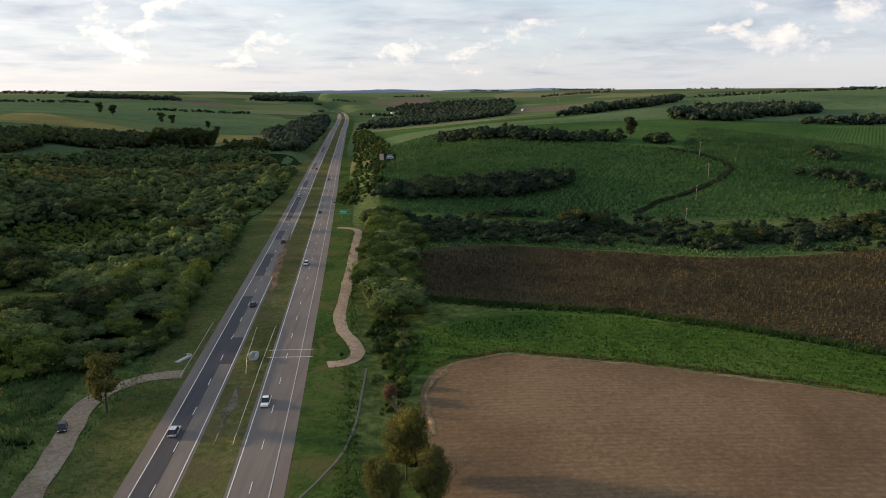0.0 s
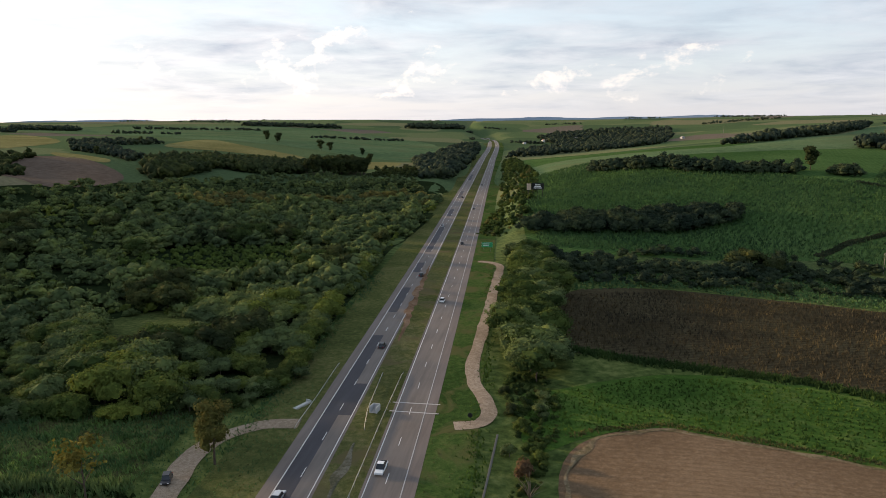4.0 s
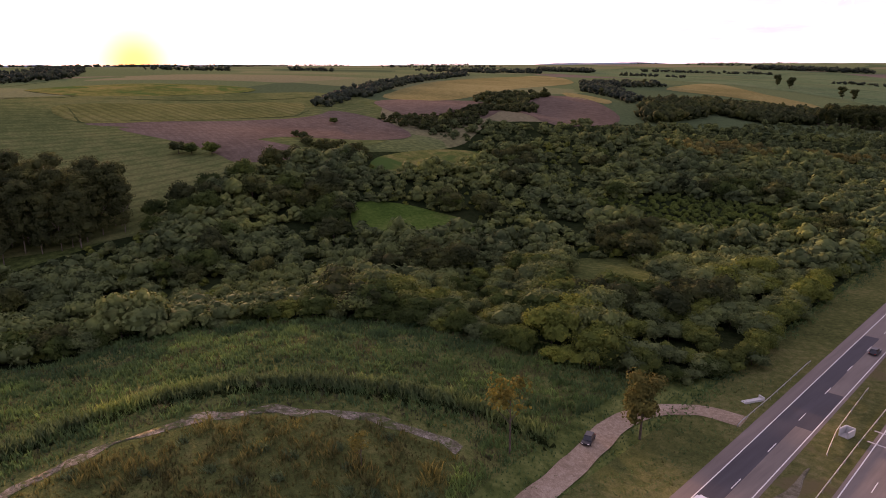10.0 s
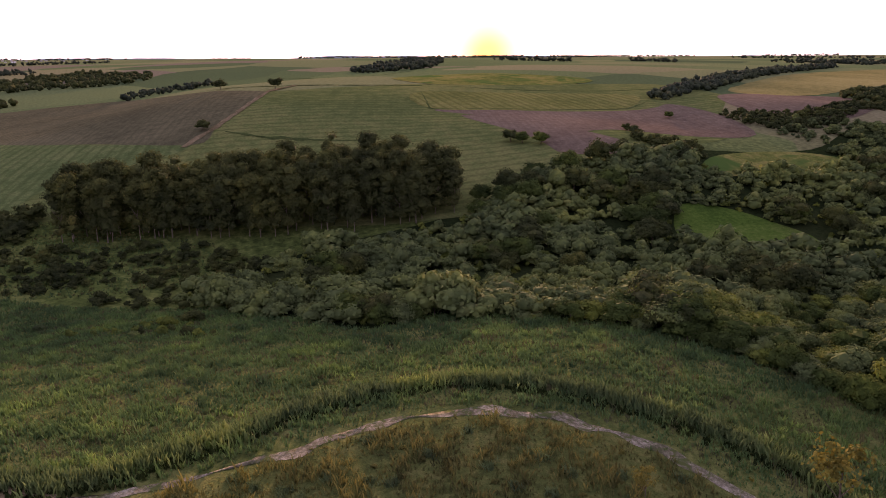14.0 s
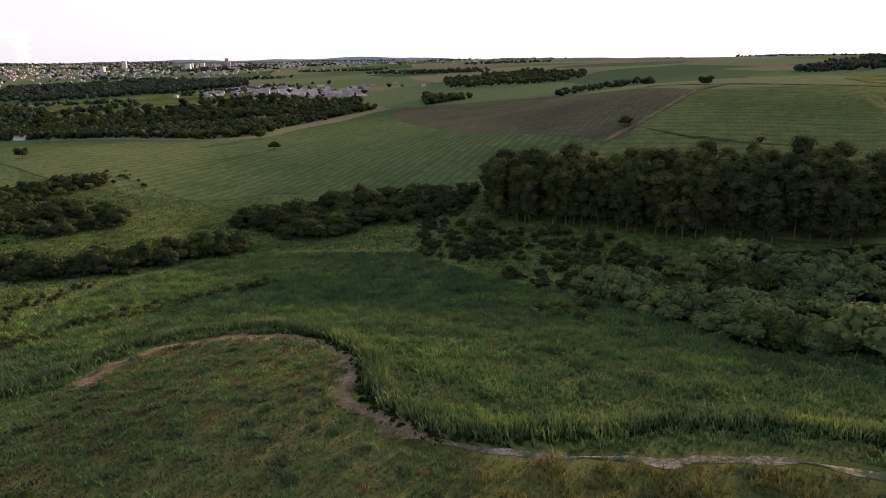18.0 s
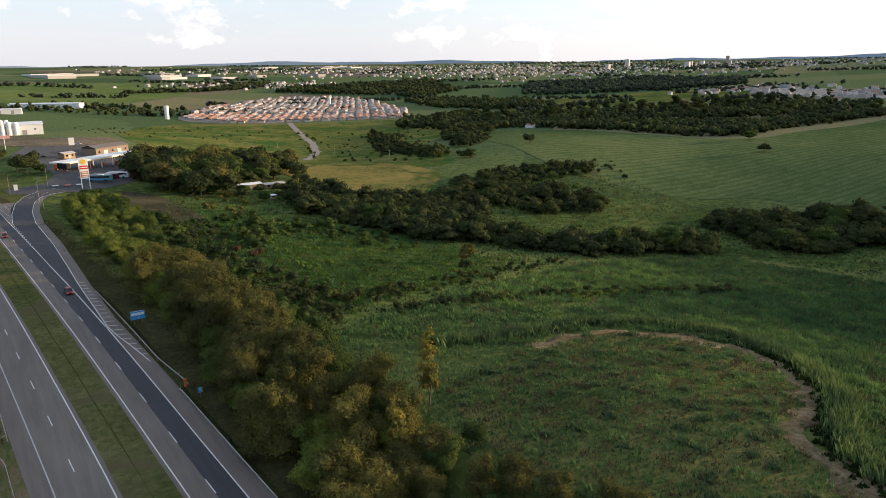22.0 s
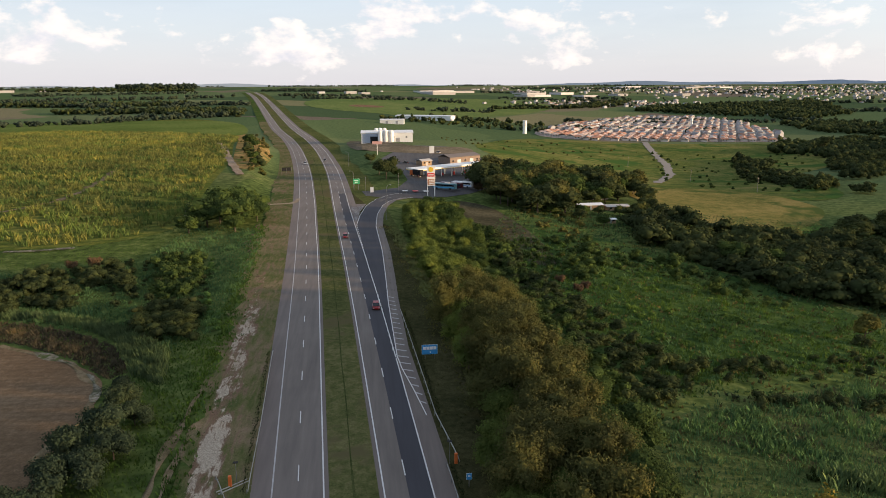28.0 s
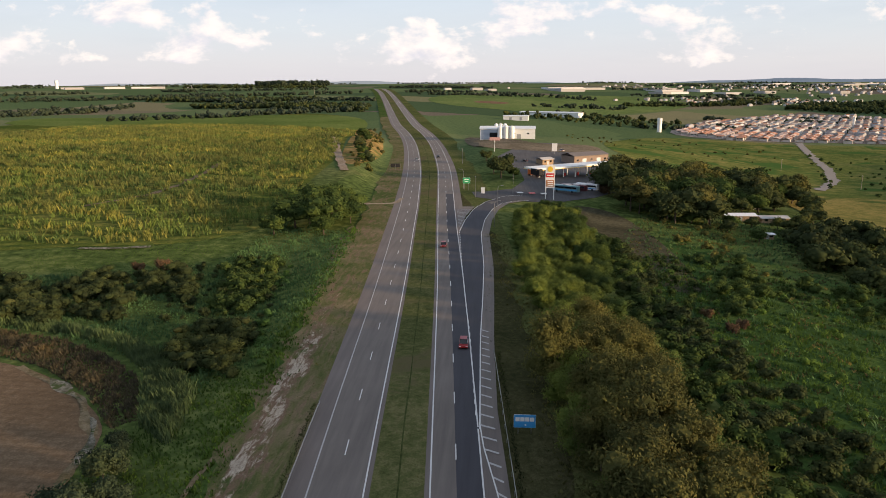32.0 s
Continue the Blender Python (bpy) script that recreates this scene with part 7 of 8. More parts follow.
for line in ([(-416, 37), (-401, 54), (-389, 79), (-380, 110)], [(-511, 180), (-440, 168), (-437, 213), (-436, 278), (-432, 312), (-447, 334)], [(-550, 206), (-528, 272), (-513, 344), (-520, 405)], [(-631, 16), (-566, 77), (-548, 125), (-551, 188), (-600, 240)], [(-942, 101), (-710, 149), (-790, 210), (-907, 279)]):
    track("terrace_line", line, 3.4, M_TERRACE, "dark terrace line across the hillside crop", "terrace", 0.25, 0.6, 1, True)
track("field_edge", [(75, -141), (57, -129), (46, -115), (43, -102), (46, -88)], 1.1, M_WORN, "worn earthy edge of the bare field", "field edge", 0.12, 0.95)
track("field_edge", [(50, -121), (46, -115), (44, -107)], 2.2, M_RUBBLE, "stony edge of the bare field", "field edge", 0.15, 0.95, 5, True)
track("field_edge", [(66, -136), (60, -131), (55, -127)], 1.6, M_RUBBLE, "stony edge of the bare field", "field edge", 0.15, 0.95, 6, True)
track("field_edge", [(32, 130), (31, 151), (38, 168), (54, 173), (87, 160), (120, 142), (150, 120)], 1.2, M_WORN, "worn soil ridge along the bare field", "field edge", 0.13, 0.95)
x, y = along([(31, 229), (52, 219), (78, 211), (95, 206), (122, 187), (150, 162), (175, 148)], 0.05, grng, 1.5)
blades("edge_grass", x, y, 1.2, leaf_mat("dark_edge_grass", (0.024, 0.050, 0.016), (0.042, 0.078, 0.024), (0.060, 0.098, 0.032)), "dark green grass below the dry crop", "grass", 4, 0.16, 0.4, 43)
x, y = along([(33, 168), (38, 171), (54, 175.5), (87, 163), (120, 145), (150, 123)], 0.1, grng, 0.7)
blades("edge_grass", x, y, 0.6, G_WEED, "brown dry weeds along the bare field", "grass", 4, 0.12, 0.5, 44)
track("side_path", [(43, -303), (36, -305), (28, -305), (27, -318)], 2.2, M_DIRT, "pale dirt path joining the highway", "path", 0.3, 0.2)
track("cane_track", [(112, -223), (104, -223), (92, -227)], 2.0, M_RUBBLE, "pale bare strip beside the cane", "track", 0.3, 0.3)
track("cane_track", [(64, -262), (66, -270), (69, -282)], 2.0, M_RUBBLE, "pale bare strip beside the cane", "track", 0.3, 0.3)
track("cane_track", CANE_LINE, 2.6, M_WORN, "worn earthy track through the cane", "track", 0.25, 0.6)
track("bank_road", [(61, -365), (66, -385), (74, -415), (84, -455), (95, -505), (104, -530)], 4.2, M_DIRT, "pale pinkish dirt track along the cane", "track", 0.45, 0.2)
track("wheel_rut", [(26.2, -112), (26.8, -93), (27, -81), (26.6, -64), (26, -48)], 1.0, M_WORN, "worn wheel rut in the verge grass", "rut", 0.14, 0.95, 7, True)
track("wheel_rut", [(24.4, -108), (24.9, -93), (25.0, -81), (24.6, -64), (24, -48)], 0.9, M_WORN, "worn wheel rut in the verge grass", "rut", 0.14, 0.95, 8, True)
track("worn_patch", [(37, -262), (34.5, -235), (32.5, -205), (30.5, -180)], 3.0, M_WORN, "worn pinkish earth on the verge", "soil", 0.14, 0.95, 9, True)
track("median_soil", [(-18, 228), (-21, 262), (-24, 300), (-27, 345)], 1.9, M_REDSOIL, "bare reddish soil in the median", "soil", 0.2, 0.9, 4, True)
track("median_soil", [(-11.5, 128), (-12.2, 146), (-13, 158)], 1.6, ground_mat("damp_grey_soil", (0.070, 0.070, 0.042), (0.110, 0.102, 0.070), (0.160, 0.148, 0.110), 0.2, 1.2, 0.1), "pale worn ground in the median", "soil", 0.2, 0.9, 3, True)
track("drain_channel", [(17, 166), (16.5, 150), (16, 135), (14, 122), (10, 112), (6, 104)], 0.5, plain("mossy_concrete", (0.10, 0.10, 0.085), 0.9, 0, 0.2), "narrow concrete drain along the slope", "drain", 0.3, 0.1)


# ---- building blocks ----
def part(name, bm, material, parent=None, label=""):
    me = bpy.data.meshes.new(name)
    bm.to_mesh(me)
    bm.free()
    me.materials.append(material)
    ob = new(name, me)
    ob.parent = parent
    return tagged(ob, label)


def block(name, size, at, material, parent=None, turn=0.0, bevel=0.0, label="", lean=0.0):
    """A box with softened edges; at is the middle of its underside."""
    bm = bmesh.new()
    bmesh.ops.create_cube(bm, size=1.0)
    bmesh.ops.scale(bm, vec=size, verts=bm.verts)
    bmesh.ops.translate(bm, vec=(0, 0, size[2] / 2), verts=bm.verts)
    if bevel:
        bmesh.ops.bevel(bm, geom=bm.edges[:], offset=bevel, segments=2, affect="EDGES", profile=0.6)
    bmesh.ops.transform(bm, matrix=pose(*at, lean, 0, turn), verts=bm.verts)
    return part(name, bm, material, parent, label)


def rod(name, points, r, material, parent=None, sides=8, label=""):
    """A round bar through the points; r may be one radius or one for each point."""
    P = [Vector(p) for p in points]
    radii = r if isinstance(r, (list, tuple)) else [r] * len(P)
    bm = bmesh.new()
    loops = []
    for i, p in enumerate(P):
        d = (P[min(i + 1, len(P) - 1)] - P[max(i - 1, 0)]).normalized()
        q = d.to_track_quat("Z", "Y")
        loops.append([bm.verts.new(p + q @ Vector((radii[i] * math.cos(k * 2 * math.pi / sides), radii[i] * math.sin(k * 2 * math.pi / sides), 0))) for k in range(sides)])
    for a, b in zip(loops, loops[1:]):
        for k in range(sides):
            bm.faces.new((a[k], a[(k + 1) % sides], b[(k + 1) % sides], b[k]))
    bm.faces.new(loops[0][::-1]), bm.faces.new(loops[-1])
    return part(name, bm, material, parent, label)


def base(name, x, y, turn=0.0, z=None):
    ob = new(name)
    ob.matrix_basis = pose(x, y, ground_z(x, y) if z is None else z, 0, 0, turn)
    return ob


M_STEEL = plain("galvanised_steel", (0.24, 0.24, 0.23), 0.45, 0.6, 0.5, 0.15, 2)
M_RAIL = plain("dull_rail_zinc", (0.46, 0.46, 0.44), 0.55, 0.25, 0.5, 0.15, 2)
M_CONC = plain("weathered_concrete", (0.42, 0.40, 0.37), 0.9, 0, 0.2, 0.2, 1.2)
M_CONCW = plain("pale_new_concrete", (0.46, 0.46, 0.44), 0.85, 0, 0.2, 0.12, 1.2)
M_WHITE = plain("white_paint", (0.78, 0.77, 0.74), 0.55, 0, 0.4, 0.06, 1.0)
M_GREEN = plain("sign_green", (0.02, 0.30, 0.12), 0.5, 0, 0.4, 0.08)
M_BLUE = plain("sign_blue", (0.03, 0.28, 0.60), 0.5, 0, 0.4, 0.08)
M_BLACK = plain("black_rubber", (0.015, 0.015, 0.016), 0.8, 0, 0.3, 0.2)
M_ORANGE = plain("orange_paint", (0.62, 0.14, 0.03), 0.55, 0, 0.4, 0.15)
M_YELLOW_P = plain("yellow_paint", (0.80, 0.52, 0.05), 0.5, 0, 0.4, 0.06)
M_RED = plain("red_paint", (0.55, 0.03, 0.025), 0.45, 0, 0.4, 0.1)
M_WOODP = plain("pole_timber", (0.30, 0.26, 0.21), 0.85, 0, 0.2, 0.2)
M_GLASS = plain("dark_vehicle_glass", (0.012, 0.015, 0.018), 0.08, 0, 0.6, 0.1)
M_ROOF = plain("clay_tile_roof", (0.44, 0.22, 0.14), 0.85, 0, 0.2, 0.25, 0.15)
M_ROOF_P = plain("pale_tile_roof", (0.58, 0.42, 0.34), 0.85, 0, 0.2, 0.25, 0.15)
M_ROOF_G = plain("fibre_cement_roof", (0.42, 0.40, 0.38), 0.85, 0, 0.2, 0.2, 0.2)
M_WALL = plain("pale_render", (0.52, 0.47, 0.42), 0.85, 0, 0.2, 0.12, 0.3)
M_WALLB = plain("ochre_render", (0.30, 0.21, 0.13), 0.85, 0, 0.2, 0.15, 0.3)
M_METAL = plain("white_sheet_metal", (0.74, 0.74, 0.72), 0.4, 0.1, 0.5, 0.08, 0.4)
M_GREY = plain("grey_sheet_metal", (0.34, 0.35, 0.36), 0.5, 0.3, 0.5, 0.12, 0.4)
M_LAMP = plain("lamp_housing", (0.25, 0.25, 0.25), 0.4, 0.5, 0.5)


# ---- road markings and barriers, north ----
def cross_line(name, p, q, wide):
    (x0, y0), (x1, y1) = p, q
    v = [(x0, y0 - wide / 2, float(road_z(y0)) + 0.09), (x1, y1 - wide / 2, float(road_z(y1)) + 0.09), (x1, y1 + wide / 2, float(road_z(y1)) + 0.09), (x0, y0 + wide / 2, float(road_z(y0)) + 0.09)]
    return mesh_object(name, v, [(0, 1, 2, 3)], M_PAINT_OLD, east_road, False)


cross_line("stop_line", (-9.6, 180.6), (2.2, 180.4), 0.45)
cross_line("stop_line", (-9.2, 175.4), (2.6, 175.0), 0.45)


def guard_rail(line, label="galvanised steel guard rail beside the road"):
    """A W-beam on posts along a plan line, its ends turned down."""
    P = np.array(line, float)
    s = np.concatenate([[0], np.cumsum(np.hypot(*np.diff(P, axis=0).T))])
    d = np.linspace(0, s[-1], max(3, int(s[-1] / 2.0) + 1))
    x, y = np.interp(d, s, P[:, 0]), np.interp(d, s, P[:, 1])
    z = np.maximum(height(x, y), np.where(np.abs(x - road_x(y)) < 20, road_z(y), -99))
    top = new("guard_rail")
    top.location = (x[0], y[0], z[0])
    tx, ty = np.gradient(x), np.gradient(y)
    ln = np.hypot(tx, ty)
    nx, ny = -ty / ln, tx / ln
    up = np.where((d < 1.0) | (d > s[-1] - 1.0), 0.25, 0.0)
    prof = [(0.0, 0.45), (0.07, 0.52), (0.0, 0.60), (0.07, 0.68), (0.0, 0.76)]
    V = np.concatenate([np.stack([x + nx * o - x[0], y + ny * o - y[0], z + h - up - z[0]], 1) for o, h in prof])
    k = len(d)
    f = [(r * k + i, r * k + i + 1, (r + 1) * k + i + 1, (r + 1) * k + i) for r in range(len(prof) - 1) for i in range(k - 1)]
    mesh_object("beam", V, f, M_RAIL, top)
    for i in range(0, k, 2):
        block("post", (0.10, 0.12, 0.72), (x[i] - x[0] - nx[i] * 0.1, y[i] - y[0] - ny[i] * 0.1, z[i] - z[0] - 0.08), M_STEEL, top)
    return tagged(top, label, "guard rail", "guard rails")


guard_rail([(-28.1, 163), (-28.8, 180.6), (-30.3, 205.5)])
guard_rail([(-12.5, 164.5), (-14.3, 174.7), (-16.3, 199.6)], "steel guard rail in the grass median")
guard_rail([(-7.6, 128), (-9.8, 171.4), (-10.9, 200)], "steel guard rail in the grass median")
guard_rail([(-13.6, -79.4), (-15.3, -51.6), (-16.8, -30)])
guard_rail([(-10.7, -147), (-12.1, -120), (-13.5, -94), (-15.5, -80)])
guard_rail([(15.8, -124.5), (14.1, -94), (13.4, -76)])
guard_rail([(18.2, -79.8), (14.3, -69.8), (13.8, -58.4), (12.5, -30)])

gutter = base("drain_gutter", 15.6, -77.8, 38)
block("slab", (4.6, 0.55, 0.14), (0, 0, 0.0), M_CONC, gutter, 0, 0.03)
block("kerb", (4.6, 0.12, 0.28), (0, 0.3, 0.0), M_CONC, gutter, 0, 0.02)
block("kerb", (4.6, 0.12, 0.28), (0, -0.3, 0.0), M_CONC, gutter, 0, 0.02)
tagged(gutter, "weathered concrete drain gutter crossing the verge", "drain")
wing = base("culvert_headwall", -31, 176, 66)
block("slab", (4.8, 1.3, 0.25), (0, 0, 0.0), M_CONCW, wing, 0, 0.05)
block("wing_wall", (4.8, 0.25, 0.6), (0, -0.75, 0.0), M_CONCW, wing, 0, 0.05)
block("end_wall", (0.25, 1.6, 0.8), (2.45, 0, 0.0), M_CONCW, wing, 0, 0.05)
tagged(wing, "white concrete culvert headwall on the verge", "culvert")
chute = base("drain_inlet", -12.6, 174.8, 80, float(road_z(175)))
block("wall", (2.4, 0.25, 1.7), (0, 0.8, -0.1), M_CONCW, chute, 0, 0.04)
block("wall", (2.4, 0.25, 1.5), (0, -0.8, -0.1), M_CONCW, chute, 0, 0.04)
block("back", (0.25, 1.8, 1.7), (1.1, 0, -0.1), M_CONCW, chute, 0, 0.04)
block("sill", (2.4, 1.6, 0.3), (0, 0, -0.1), M_CONC, chute, 0, 0.04)
tagged(chute, "pale concrete drain inlet in the median", "drain")
round_sign = base("round_sign", 10.6, 169.5)
rod("pole", [(0, 0, 0), (0, 0, 2.6)], 0.05, M_BLACK, round_sign)
rod("disc", [(0, -0.03, 2.7), (0, 0.03, 2.7)], 0.55, M_BLACK, round_sign, 16, "dark disc seen from behind")
tagged(round_sign, "round road sign seen from its dark back", "road sign")


def road_sign(x, y, wide, tall, low, turn, mat, label, legs=2, marks=(), back=None):
    s = base("road_sign", x, y, turn)
    for k in range(legs):
        px = (k - (legs - 1) / 2) * wide * 0.6
        rod("leg", [(px, 0.08, -0.2), (px, 0.08, low + tall)], 0.06, M_STEEL, s, 6)
    board = block("board", (wide, 0.06, tall), (0, 0, low), mat, s, 0, 0.02)
    block("border", (wide + 0.06, 0.04, tall + 0.06), (0, 0.035, low - 0.03), back or M_WHITE, s, 0, 0.02)
    for mx, mz, mw, mh in marks:
        block("marking", (mw, 0.02, mh), (mx, -0.04, low + mz), M_WHITE, s)
    return tagged(s, label, "road sign")


road_sign(-3, 384, 5.8, 2.6, 2.4, 0, M_GREEN, "large green direction sign on two legs", 2, [(-0.6, 1.6, 3.6, 0.35), (-0.6, 0.7, 3.0, 0.35)])
road_sign(-14.8, -117, 3.0, 1.9, 1.1, 180, M_BLUE, "blue roadside services sign with white symbols", 2, [(-1.0, 0.95, 0.58, 0.6), (-0.33, 0.95, 0.58, 0.6), (0.33, 0.95, 0.58, 0.6), (1.0, 0.95, 0.58, 0.6), (0.1, 0.3, 0.2, 0.25)])
road_sign(-16, -74, 0.7, 0.9, 1.3, 180, M_BLUE, "small blue sign on a single post", 1, [(0, 0.45, 0.3, 0.2)])
road_sign(0.5, -341, 3.2, 2.6, 3.2, 185, M_GREEN, "green direction sign beside the ramp", 2, [(0, 1.6, 2.0, 0.3), (0, 0.7, 1.6, 0.3)])
road_sign(3.0, 560, 3.2, 2.0, 1.5, 0, M_WHITE, "white roadside board at the verge", 2)
road_sign(42, -411, 5.0, 2.0, 1.6, 10, M_BLACK, "dark board seen from behind beside the highway", 3, (), M_BLACK)
board = base("billboard", 20, 524, 0)
for px in (-5.0, -1.7, 1.7, 5.0):
    rod("leg", [(px, 0.3, -0.4), (px, 0.3, 11)], 0.16, M_BLACK, board, 6)
block("panel", (8.6, 0.3, 4.4), (1.6, 0, 7.2), M_BLACK, board, 0, 0.03, "dark printed panel")
block("panel", (3.0, 0.3, 4.6), (-4.6, 0, 6.8), plain("beige_print", (0.50, 0.38, 0.28), 0.6), board, 0, 0.03, "pale printed panel")
for k in range(3):
    block("print", (5.6 - k, 0.05, 0.6), (1.6, -0.18, 8.0 + k * 1.1), M_WHITE, board)
tagged(board, "roadside billboard with dark and pale panels", "billboard")


def call_post(x, y, turn):
    """Emergency phone: orange pillar beside a mast with a solar panel."""
    c = base("call_box", x, y, turn)
    block("pillar", (0.45, 0.4, 1.7), (0, 0, 0), M_ORANGE, c, 0, 0.08)
    block("plinth", (0.9, 0.9, 0.15), (0, 0, -0.05), M_CONC, c)
    rod("mast", [(0.9, 0, -0.1), (0.9, 0, 3.6)], 0.05, M_STEEL, c, 6)
    block("solar_panel", (0.7, 0.5, 0.05), (0.9, 0, 3.6), M_BLACK, c, 0, 0.01)
    return tagged(c, "orange roadside emergency call pillar", "call box", "emergency call boxes")


call_post(16, -78, 180)
call_post(-15, -80, 0)
pad = base("drain_slab", 14.5, -78)
block("slab", (3.4, 0.5, 0.14), (0, 0, 0.04), M_CONC, pad)
tagged(pad, "small concrete slab across the drain", "slab")


def power_pole(x, y, tall, turn, label="timber power pole with crossarm"):
    p = base("power_pole", x, y, turn)
    rod("pole", [(0, 0, -0.5), (0, 0, tall)], [0.17, 0.11], M_WOODP, p)
    block("crossarm", (2.2, 0.12, 0.12), (0, 0, tall - 0.7), M_WOODP, p)
    for k in (-0.95, 0.0, 0.95):
        rod("insulator", [(k, 0, tall - 0.58), (k, 0, tall - 0.32)], 0.06, M_WHITE, p, 6)
    return tagged(p, label, "power pole", "power poles")


for x, y in ((189, 380), (210, 416), (230, 445), (244, 492)):
    power_pole(x, y, 10.5, 40)
for x, y in ((-235, -379), (-236, -467), (-225, -560)):
    power_pole(x, y, 9.0, 80)
for k, (x, y) in enumerate(((236, 905), (500, 900), (330, -1400))):
    power_pole(x, y, 22.0, 30 * k, "tall distant mast on the hill")


def street_light(x, y, turn, tall=9.0):
    s = base("street_lamp", x, y, turn)
    rod("pole", [(0, 0, -0.2), (0, 0, tall * 0.9), (0.5, 0, tall), (1.6, 0, tall + 0.15)], [0.11, 0.08, 0.06, 0.05], M_STEEL, s)
    block("lamp", (0.7, 0.28, 0.14), (1.8, 0, tall + 0.08), M_LAMP, s, 0, 0.04)
    return tagged(s, "grey steel street lamp with single arm", "street lamp", "street lamps")


for x, y, a in ((-4, -322, 90), (2, -345, 0), (-11.5, -262, 180), (-13, -296, 180), (6, -440, 0), (-20, -330, 90)):
    street_light(x, y, a)


# ---- exit lane and service area, south ----
def sheet(name, left, right, lift, mat, parent=None):
    """A surface between two plan lines with the same number of points."""
    L, R = np.array(left, float), np.array(right, float)
    u, n = np.linspace(0, len(L) - 1, len(L) * 5), np.arange(len(L))
    A = np.stack([np.interp(u, n, L[:, 0]), np.interp(u, n, L[:, 1])], 1)
    B = np.stack([np.interp(u, n, R[:, 0]), np.interp(u, n, R[:, 1])], 1)
    P = np.concatenate([A, A * 0.5 + B * 0.5, B])
    off = np.abs(P[:, 0] - road_x(P[:, 1]))
    z = np.where(off < 24, road_z(P[:, 1]) + lift, np.maximum(height(P[:, 0], P[:, 1]), road_z(P[:, 1]) * 0 - 99) + lift + 0.12)
    k = len(u)
    f = [(r * k + i, r * k + i + 1, (r + 1) * k + i + 1, (r + 1) * k + i) for r in range(2) for i in range(k - 1)]
    return mesh_object(name, np.concatenate([P, z[:, None]], 1), f, mat, parent)


EXIT_L = [(-8.2, -118), (-6.2, -154), (-4.4, -180), (-2.5, -210), (0.0, -254), (-1.2, -273.5), (-3.9, -295.5), (-8.6, -312), (-15, -321.7), (-24, -327)]
EXIT_R = [(-8.6, -118), (-8.2, -154), (-8.4, -180), (-8.4, -210), (-7.2, -250), (-8.2, -274), (-11.0, -295), (-15.0, -307), (-20.0, -312), (-26, -315)]
ramp_road = tagged(sheet("exit_ramp", EXIT_L, [(x - 2.6, y) for x, y in EXIT_R], 0.066, M_ASPH), "dark asphalt exit lane to the service area", "road", kind="structure")
sheet("resurfacing", EXIT_L[:9], EXIT_R[:9], 0.076, M_DARK, ramp_road)


def offset_line(name, line, wide, mat, parent, lift=0.092):
    P = np.array(line, float)
    t = np.gradient(P, axis=0)
    n = np.stack([-t[:, 1], t[:, 0]], 1) / np.linalg.norm(t, axis=1, keepdims=True) * wide / 2
    return sheet(name, P + n, P - n, lift, mat, parent)


offset_line("edge_line", EXIT_R, 0.2, M_PAINT, ramp_road)
offset_line("edge_line", EXIT_L[4:], 0.2, M_PAINT, ramp_road)
offset_line("edge_line", [(-12.1, -94.4), (-10.8, -103.3), (-9.2, -112.9), (-8.5, -120)], 0.18, M_PAINT, ramp_road)
for k in range(36):
    y = -122 - 3.7 * k
    x = float(np.interp(-y, [118, 154, 180, 210, 254], [-8.2, -6.2, -4.4, -2.5, 0.0]))
    mesh_object("dotted_line", [(x - 0.12, y, float(road_z(y)) + 0.095), (x + 0.12, y, float(road_z(y)) + 0.095), (x + 0.17, y - 1.7, float(road_z(y)) + 0.095), (x - 0.07, y - 1.7, float(road_z(y)) + 0.095)], [(0, 1, 2, 3)], M_PAINT, ramp_road, False)
for k in range(19):
    y = -99.5 - 3.3 * k
    x0 = float(np.interp(-y, [94.4, 103.3, 112.9, 118.5, 160], [-12.2, -10.9, -9.35, -8.75, -8.4]))
    x1 = float(np.interp(-y, [99, 104, 117, 126, 160], [-12.5, -11.9, -10.9, -10.4, -9.7]))
    z = float(road_z(y)) + 0.094
    mesh_object("hatch_bar", [(x0, y, z), (x1, y + 1.0, z), (x1, y + 1.45, z), (x0, y + 0.45, z)], [(0, 1, 2, 3)], M_PAINT_OLD, ramp_road, False)
for k in range(15):
    y = -257 - 2.6 * k
    x0 = float(np.interp(-y, [254, 273, 295], [0.0, -1.0, -3.6])) + 0.5
    x1 = float(road_x(y)) - float(half(y)) - 7.3
    z = float(road_z(y)) + 0.094
    if x1 > x0 + 0.3:
        mesh_object("hatch_bar", [(x0, y, z), (x1, y + 1.2, z), (x1, y + 1.7, z), (x0, y + 0.5, z)], [(0, 1, 2, 3)], M_PAINT_OLD, ramp_road, False)
tagged(sheet("gore_paving", [(0.6, -256), (2.0, -280), (3.6, -300)], [(0.0, -256), (-1.0, -280), (-4.0, -300)], 0.06, M_SHOULDER), "paved gore between highway and ramp", "pavement", kind="structure")

